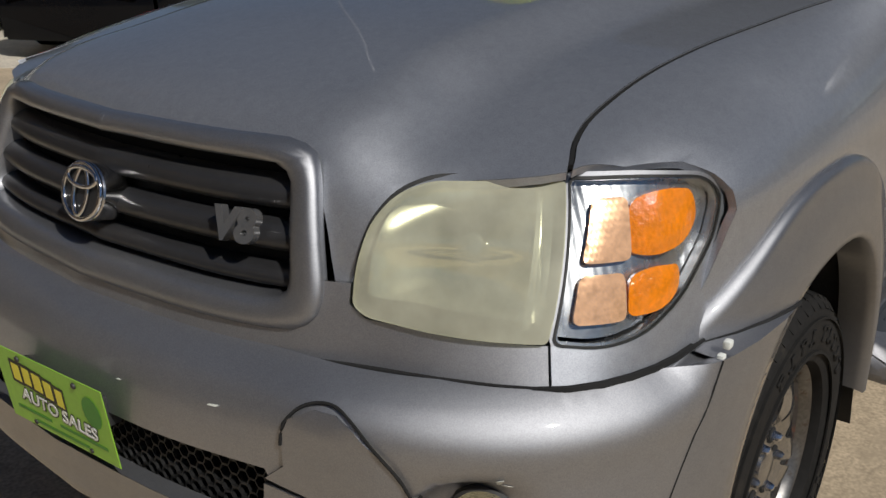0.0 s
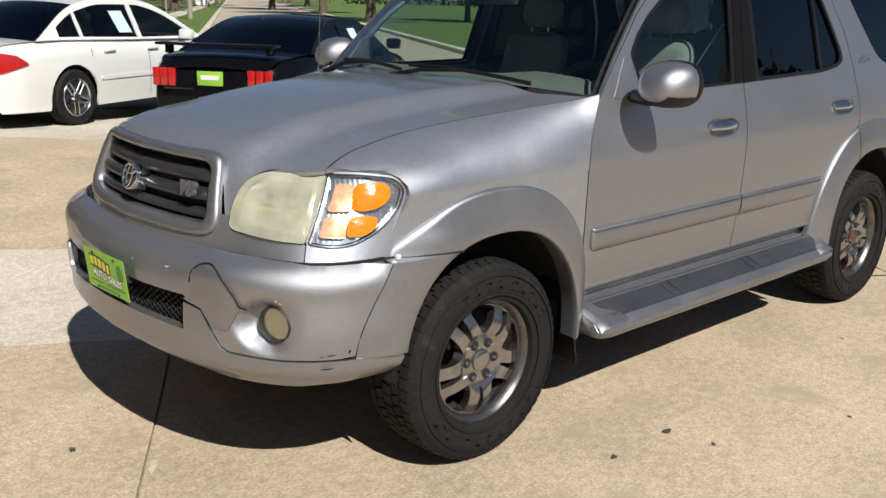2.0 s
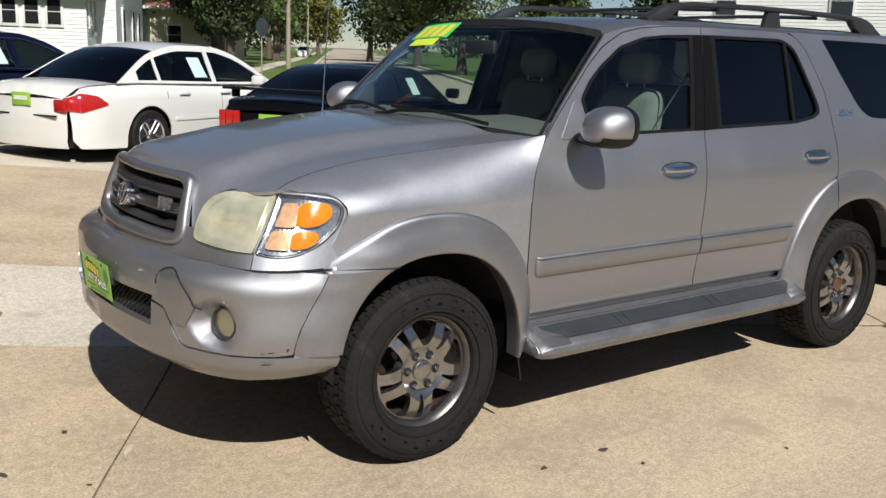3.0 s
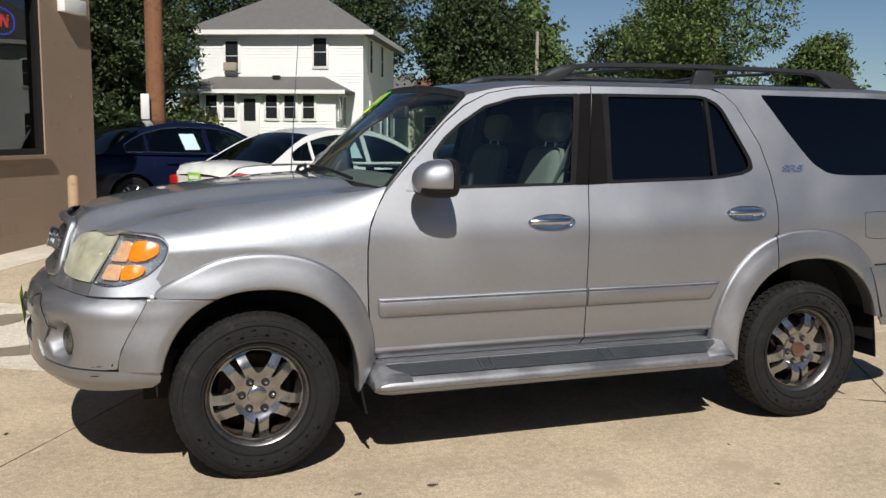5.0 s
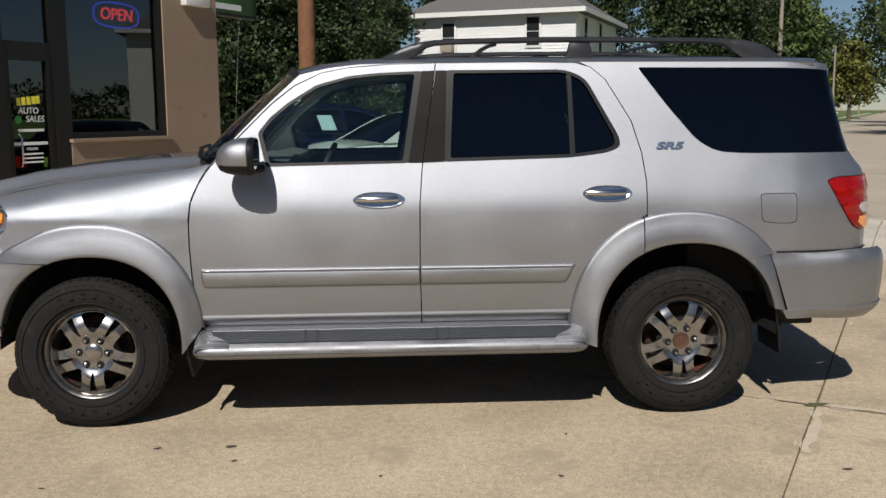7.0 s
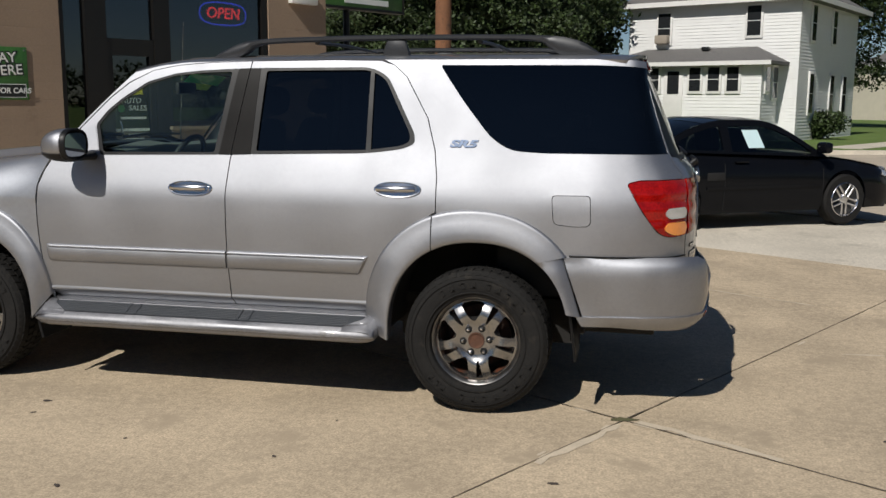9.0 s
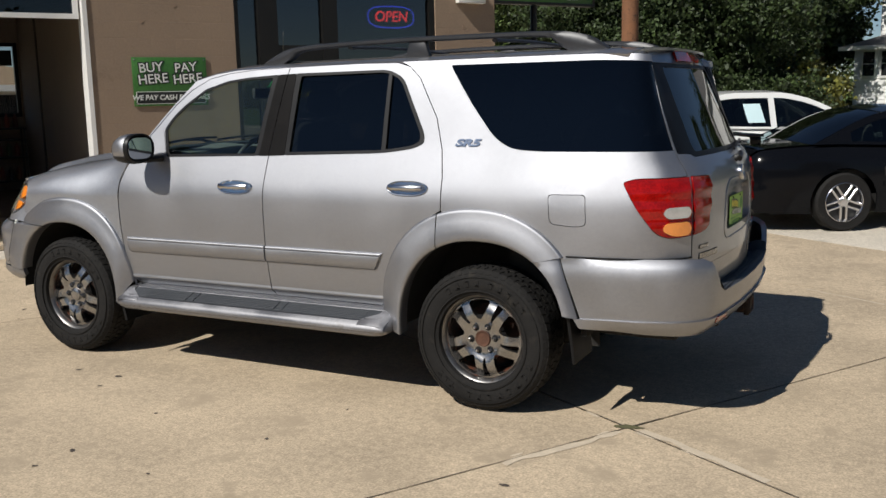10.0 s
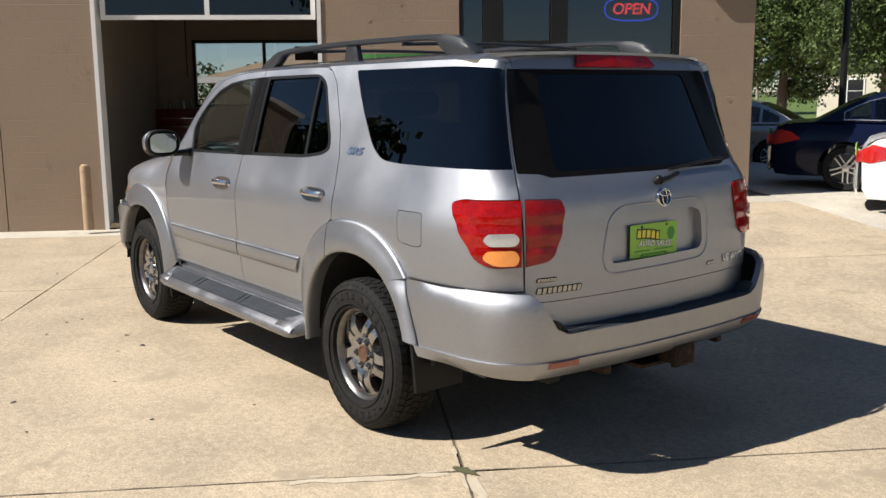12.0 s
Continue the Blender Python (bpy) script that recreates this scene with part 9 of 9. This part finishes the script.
def saloon(m, label, paint, L=4.82, W=1.82, H=1.45, rw=1.10, fw=3.96, wr=0.325, shoulder=((0, 0.80), (0.07, 0.905), (0.3, 0.962), (0.9, 0.985), (2.4, 0.95), (3.6, 0.93), (4.4, 0.80), (4.82, 0.68)),
           green=((0.62, 0.985), (1.42, 1.375), (1.95, 1.455), (2.5, 1.45), (2.85, 1.385), (3.72, 0.94)), windows=((1.0, 1.34), (1.39, 2.36), (2.44, 3.60)), bright_trim=False,
           tail="wide", spoiler=False, paper=None, glass_mat=None, sills=True, plate_on=True, group=""):
    """A parked car: x forward from the tail, y to its left, built from skins over a side outline."""
    car = thing("car", m, label, "car", group)
    SH = curve(*shoulder)
    hw = W / 2
    WX = curve((0, hw * 0.76), (0.12, hw * 0.88), (0.45, hw * 0.97), (1.2, hw), (L - 1.4, hw), (L - 0.5, hw * 0.94), (L - 0.12, hw * 0.82), (L, hw * 0.66))

    def fl(x, z):
        s = SH(x)
        k = (z - 0.2) / (s - 0.2)
        y = WX(x) * (0.955 + 0.045 * math.sin(math.pi * min(1, max(0, k)) * 0.95 + 0.1)) - 0.10 * smoothstep(0.86, 1.0, k)
        return (x, -y, z)

    def arc(cx, r, a0=200, a1=-20):
        return [(cx + r * math.cos(radians(a)), wr + r * math.sin(radians(a))) for a in [a0 + (a1 - a0) * i / 14 for i in range(15)]]

    ra = wr + 0.055
    up = [(x, SH(x)) for x in [L - L * i / 24 for i in range(25)]]
    outline = [(0.03, 0.32), (0.10, 0.22), (rw - ra, 0.20)] + arc(rw, ra, 190, -10) + [(rw + ra, 0.20), (fw - ra, 0.20)] + arc(fw, ra, 190, -10) + [(fw + ra, 0.20), (L - 0.10, 0.22), (L - 0.02, 0.34)] + up
    me = sheet("body_side", outline, fl, 0.10, edge=0.07, thick=0.02, ref=(L / 2, 0, 0.6))
    T = lambda me_: moved(me_, m)
    mirror_y = lambda me_: mirrored(me_)
    body = part("body_side", T(me.copy()), paint, car)
    part("body_side", T(mirror_y(me)), paint, car)
    # decks
    top = sheet("deck", [(0, -1), (L, -1), (L, 1), (0, 1)], lambda x, r: (x, r * (WX(x) * 0.97 - 0.075), SH(x) + 0.035 * (1 - r * r)), 0.12, step2=0.25, thick=0, ref=(L / 2, 0, 0))
    part("deck", T(top), paint, car)
    for x, nm, sgn in ((0.0, "tail", -1), (L, "nose", 1)):
        rows = []
        zt = SH(x)
        for j in range(7):
            z = 0.22 + (zt + 0.0 - 0.22) * j / 6
            yy = -fl(x, min(z, zt))[1]
            rows.append([(x + sgn * (0.07 * (1 - (r)**2) + (0.03 if 0.3 < z < 0.62 else 0)), r * yy, z) for r in [-1 + 2 * i / 10 for i in range(11)]])
        part(nm, T(loft(nm, rows, flip=sgn < 0, sharp=70)), paint, car)
    # greenhouse
    gx = [p[0] for p in green]
    GZ = curve(*green)
    ghw = lambda z: hw * 0.93 - (z - 0.93) * 0.46
    gmap = lambda x, z: (x, -ghw(z), z)
    go = [(gx[0] + (gx[-1] - gx[0]) * i / 24, GZ(gx[0] + (gx[-1] - gx[0]) * i / 24)) for i in range(25)] + [(3.3, SH(3.3)), (2.0, SH(2.0)), (1.0, SH(1.0))]

    def opening(a, b):
        """A window between two pillars, under the curve of the roof."""
        pts = [(x, SH(x) + 0.03, GZ(x) - 0.075) for x in [a + (b - a) * i / 16 for i in range(17)]]
        pts = [p for p in pts if p[2] - p[1] > 0.025]
        return [(p[0], p[1]) for p in pts] + [(p[0], p[2]) for p in pts[::-1]]
    windows = [opening(a, b) for a, b in windows]
    gs = sheet("cabin_side", go, gmap, 0.12, holes=windows, edge=0.06, thick=0.02, ref=(L / 2, 0, 1))
    part("cabin_side", T(gs.copy()), paint, car)
    part("cabin_side", T(mirror_y(gs)), paint, car)
    for w in windows:
        g = sheet("side_window", grown(list(w), 0.012), lambda x, z: (x, -ghw(z) + 0.012, z), 0.2, thick=0, ref=(L / 2, 0, 1))
        part("side_window", T(g.copy()), glass_mat or GLASS_CAR, car)
        part("side_window", T(mirror_y(g)), glass_mat or GLASS_CAR, car)

    if bright_trim:
        lo_, hi_ = windows[0][0][0], windows[-1][len(windows[-1]) // 2][0]
        rim_ = opening(lo_, hi_)
        for f in ((lambda me_: me_), mirror_y):
            part("window_trim", T(f(tube("window_trim", [(p[0], -ghw(p[1]) - 0.006, p[1]) for p in rim_], 0.011, 6, closed=True))), CHROME_SOFT, car, "chrome window surround")

    def span(a, b, nm, mat, n=8, inset=0.0, bow=0.06):
        rows = []
        for i in range(n + 1):
            x = a + (b - a) * i / n
            z = GZ(x)
            rows.append([(x + (bow * (1 - r * r) if a > 2.5 else -bow * (1 - r * r) if b < 1.8 else 0), r * (ghw(z) - inset), z + 0.035 * (1 - r * r) - (0.004 if inset else 0)) for r in [-1 + 2 * k / 10 for k in range(11)]])
        return part(nm, T(loft(nm, rows)), mat, car)
    span(gx[0], gx[1], "rear_window", GLASS_DARKCAR, inset=0.03)
    span(gx[1], gx[4], "roof", paint)
    span(gx[4], gx[5], "windscreen", glass_mat or GLASS_CAR, inset=0.03)
    part("cabin_floor", T(box("cabin_floor", (2.6, W - 0.3, 0.1), (2.2, 0, 0.62))), DARK_PLASTIC, car)
    for x in (1.55, 2.45):
        for y in (-0.38, 0.38):
            part("seat_back", T(moved(box("seat_back", (0.14, 0.5, 0.62), (0, 0, 0.31), 0.05, 2), pose(x, y, 0.62, 0, -12, 0))), DASH, car)
    part("underside", T(box("underside", (L - 0.5, W - 0.25, 0.2), (L / 2, 0, 0.30))), UNDER, car)
    # wheels
    for x in (rw, fw):
        for sg in (1, -1):
            wm = pose(x, -sg * (hw - 0.10), wr) @ (Matrix.Identity(4) if sg > 0 else Matrix.Diagonal((1, -1, 1, 1)))
            w = part("wheel", T(moved(lathe("wheel", [(0.62 * wr, -0.06), (0.70 * wr, -0.095), (0.93 * wr, -0.10), (wr, -0.075), (wr, 0.075), (0.93 * wr, 0.10), (0.6 * wr, 0.10)], 36, "y", closed=True), wm)), TYRE, car)
            part("rim", T(moved(lathe("rim", [(0.69 * wr, -0.098), (0.66 * wr, -0.104), (0.62 * wr, -0.085), (0.60 * wr, -0.04), (0.66 * wr, -0.04)], 36, "y", closed=True), wm)), CHROME_SOFT, w)
            part("rim_well", T(moved(lathe("rim_well", [(0.0, -0.045), (0.63 * wr, -0.045), (0.63 * wr, -0.03), (0, -0.03)], 28, "y"), wm)), DARK_PLASTIC, w)
            sp = []
            for k in range(5):
                for o in (-1, 1):
                    sp.append(moved(box("s", (0.56 * wr, 0.025, 0.055 * wr * 1.6), (0.34 * wr, -0.078, o * 0.10 * wr), 0.006, 1), Matrix.Rotation(radians(90 + 72 * k), 4, 'Y')))
            sp.append(lathe("s", [(0, -0.095), (0.14 * wr, -0.092), (0.2 * wr, -0.07)], 16, "y"))
            part("spokes", T(moved(joined("spokes", sp), wm)), CHROME_SOFT, w)
    # lamps, lines, handles, mirrors
    for sg in (1, -1):
        f = (lambda me_: me_) if sg > 0 else mirror_y
        if tail == "wide":
            tl = sheet("tail_lamp", rounded([(-0.02, 0.66), (0.10, 0.65), (0.44, 0.74), (0.30, 0.84), (0.12, 0.875), (-0.02, 0.79)], 0.03), lambda x, z: (lambda q: (q[0], q[1] - 0.012, q[2]))(fl(max(0.0, x), z)) if x > 0 else (x - 0.02, -WX(0) - 0.004, z), 0.05, thick=0.02, ref=(L / 2, 0, 0.6))
            part("tail_lamp", T(f(tl)), TAIL_RED, car, "red tail lamp")
            part("tail_lamp", T(f(box("tail_lamp", (0.03, 0.20, 0.15), (-0.045, -hw * 0.66, 0.72), 0.02))), TAIL_RED, car, "red tail lamp")
        else:
            for k in range(3):
                part("tail_lamp", T(f(box("tail_lamp", (0.04, 0.085, 0.20), (-0.055 + 0.004 * k, -hw * 0.52 - 0.10 * k, 0.72), 0.012))), TAIL_RED, car, "red upright tail lamp")
        part("head_lamp", T(f(sheet("head_lamp", rounded([(L - 0.36, 0.62), (L - 0.03, 0.56), (L - 0.03, 0.68), (L - 0.30, 0.74)], 0.03), lambda x, z: (lambda q: (q[0], q[1] - 0.008, q[2]))(fl(x, z)), 0.05, thick=0.02, ref=(L / 2, 0, 0.6)))), CLEAR_LAMP, car)
        part("mirror", T(f(box("mirror", (0.12, 0.20, 0.14), (3.18, -hw - 0.06, 1.0), 0.04, 2))), paint, car)
        for x in ((1.72, 2.55) if len(windows) > 2 else (2.0,)):
            q = fl(x, 0.84)
            part("handle", T(f(box("handle", (0.20, 0.03, 0.03), (x, q[1] - 0.012, 0.84), 0.010, 2))), paint, car)
        for x in ((1.42, 2.46, 3.36) if len(windows) > 2 else (1.75, 3.25)):
            z0 = 0.78 if abs(x - rw) < ra else 0.26
            part("door_gap", T(f(sheet("door_gap", [(x - 0.004, z0), (x + 0.004, z0), (x + 0.004, SH(x) - 0.03), (x - 0.004, SH(x) - 0.03)], lambda a, b: (lambda q: (q[0], q[1] - 0.002, q[2]))(fl(a, b)), 0.1, thick=0, ref=(L / 2, 0, 0.6)))), GAP, car)
        part("side_strip", T(f(sheet("side_strip", [(rw + ra + 0.06, 0.50), (fw - ra - 0.06, 0.50), (fw - ra - 0.06, 0.54), (rw + ra + 0.06, 0.54)], lambda a, b: (lambda q: (q[0], q[1] - 0.012, q[2]))(fl(a, b)), 0.2, thick=0.012, ref=(L / 2, 0, 0.6)))), paint, car)
        if paper:
            px, pz, pw, ph = paper
            part("window_paper", T(f(sheet("window_paper", [(px, pz), (px + pw, pz), (px + pw - 0.05, pz + ph), (px - 0.05, pz + ph)], lambda a, b: (a, -ghw(b) + 0.006, b), 0.2, thick=0.001, ref=(L / 2, 0, 1)))), PAPER, car, "pale blue paper in the window")
    part("bumper_line", T(box("bumper_line", (0.03, W * 0.62, 0.02), (-0.078, 0, 0.60))), GAP, car)
    if plate_on:
        part("dealer_plate", T(box("dealer_plate", (0.012, 0.31, 0.155), (-0.085, 0, 0.78 if tail == "wide" else 0.72), 0.003)), PLATE_GREEN, car, "green dealer plate")
        part("plate_bar", T(box("plate_bar", (0.004, 0.22, 0.05), (-0.093, 0, 0.79 if tail == "wide" else 0.73))), INK_WHITE, car)
    if spoiler:
        part("spoiler", T(box("spoiler", (0.20, W * 0.78, 0.03), (0.10, 0, 1.075), 0.012, 2)), paint, car)
        for y in (-0.62, 0.62):
            part("spoiler_post", T(box("spoiler_post", (0.12, 0.05, 0.10), (0.14, y, 1.02), 0.01)), paint, car)
        for sg in (1, -1):
            sc = box("side_scoop", (0.25, 0.03, 0.10), (1.62, -sg * (hw - 0.005), 0.66), 0.012, 2)
            part("side_scoop", T(sc), GAP, car)
    return car


def park(wx, wy, heading, rw, W):
    """A pose that puts the right rear wheel's tread at (wx, wy)."""
    R = Matrix.Rotation(radians(heading), 4, 'Z')
    o = R @ Vector((rw, -(W / 2 - 0.10), 0))
    x, y = wx - o.x, wy - o.y
    return Matrix.Translation((x, y, ground_z(wx, wy) + 0.002)) @ R


GR = "cars for sale on the lot"
saloon(park(1.89, 7.96, 27, 1.10, 1.82), "white four-door saloon parked on pale concrete", WHITE_CAR, paper=(2.05, 1.04, 0.24, 0.26), group=GR)
saloon(park(-0.35, 9.35, 27, 1.06, 1.80), "dark blue four-door saloon parked behind the shop corner", BLUE_CAR, L=4.87, rw=1.06, fw=3.90, H=1.45, bright_trim=True, paper=(2.0, 1.04, 0.26, 0.24), group=GR)
saloon(park(4.14, 6.05, 32, 1.05, 1.86), "black two-door coupe with rear spoiler and chrome wheels", BLACK_CAR, L=4.65, W=1.86, H=1.36, rw=1.05, fw=3.62, wr=0.325,
       shoulder=((0, 0.80), (0.06, 0.885), (0.25, 0.935), (0.8, 0.965), (2.2, 0.92), (3.3, 0.88), (4.2, 0.76), (4.65, 0.62)), green=((0.70, 0.965), (1.55, 1.30), (1.85, 1.345), (2.35, 1.345), (2.55, 1.31), (3.30, 0.90)),
       windows=((1.15, 1.78), (1.90, 3.25)), tail="bars", spoiler=True, paper=(2.15, 1.0, 0.24, 0.22), group=GR)
saloon(Matrix.Translation((-3.6, 14.6, 0.022)) @ Matrix.Rotation(radians(205), 4, 'Z'), "silver saloon parked beyond the shop", SILVER_CAR, plate_on=False, group=GR)
saloon(Matrix.Translation((59.0, 112.0, 0.05)) @ Matrix.Rotation(radians(239), 4, 'Z'), "white car far down the street", WHITE_CAR, H=1.5, plate_on=False)
saloon(Matrix.Translation((38.0, 84.6, 0.16)) @ Matrix.Rotation(radians(150), 4, 'Z'), "red car parked in a driveway", RED_CAR, plate_on=False)
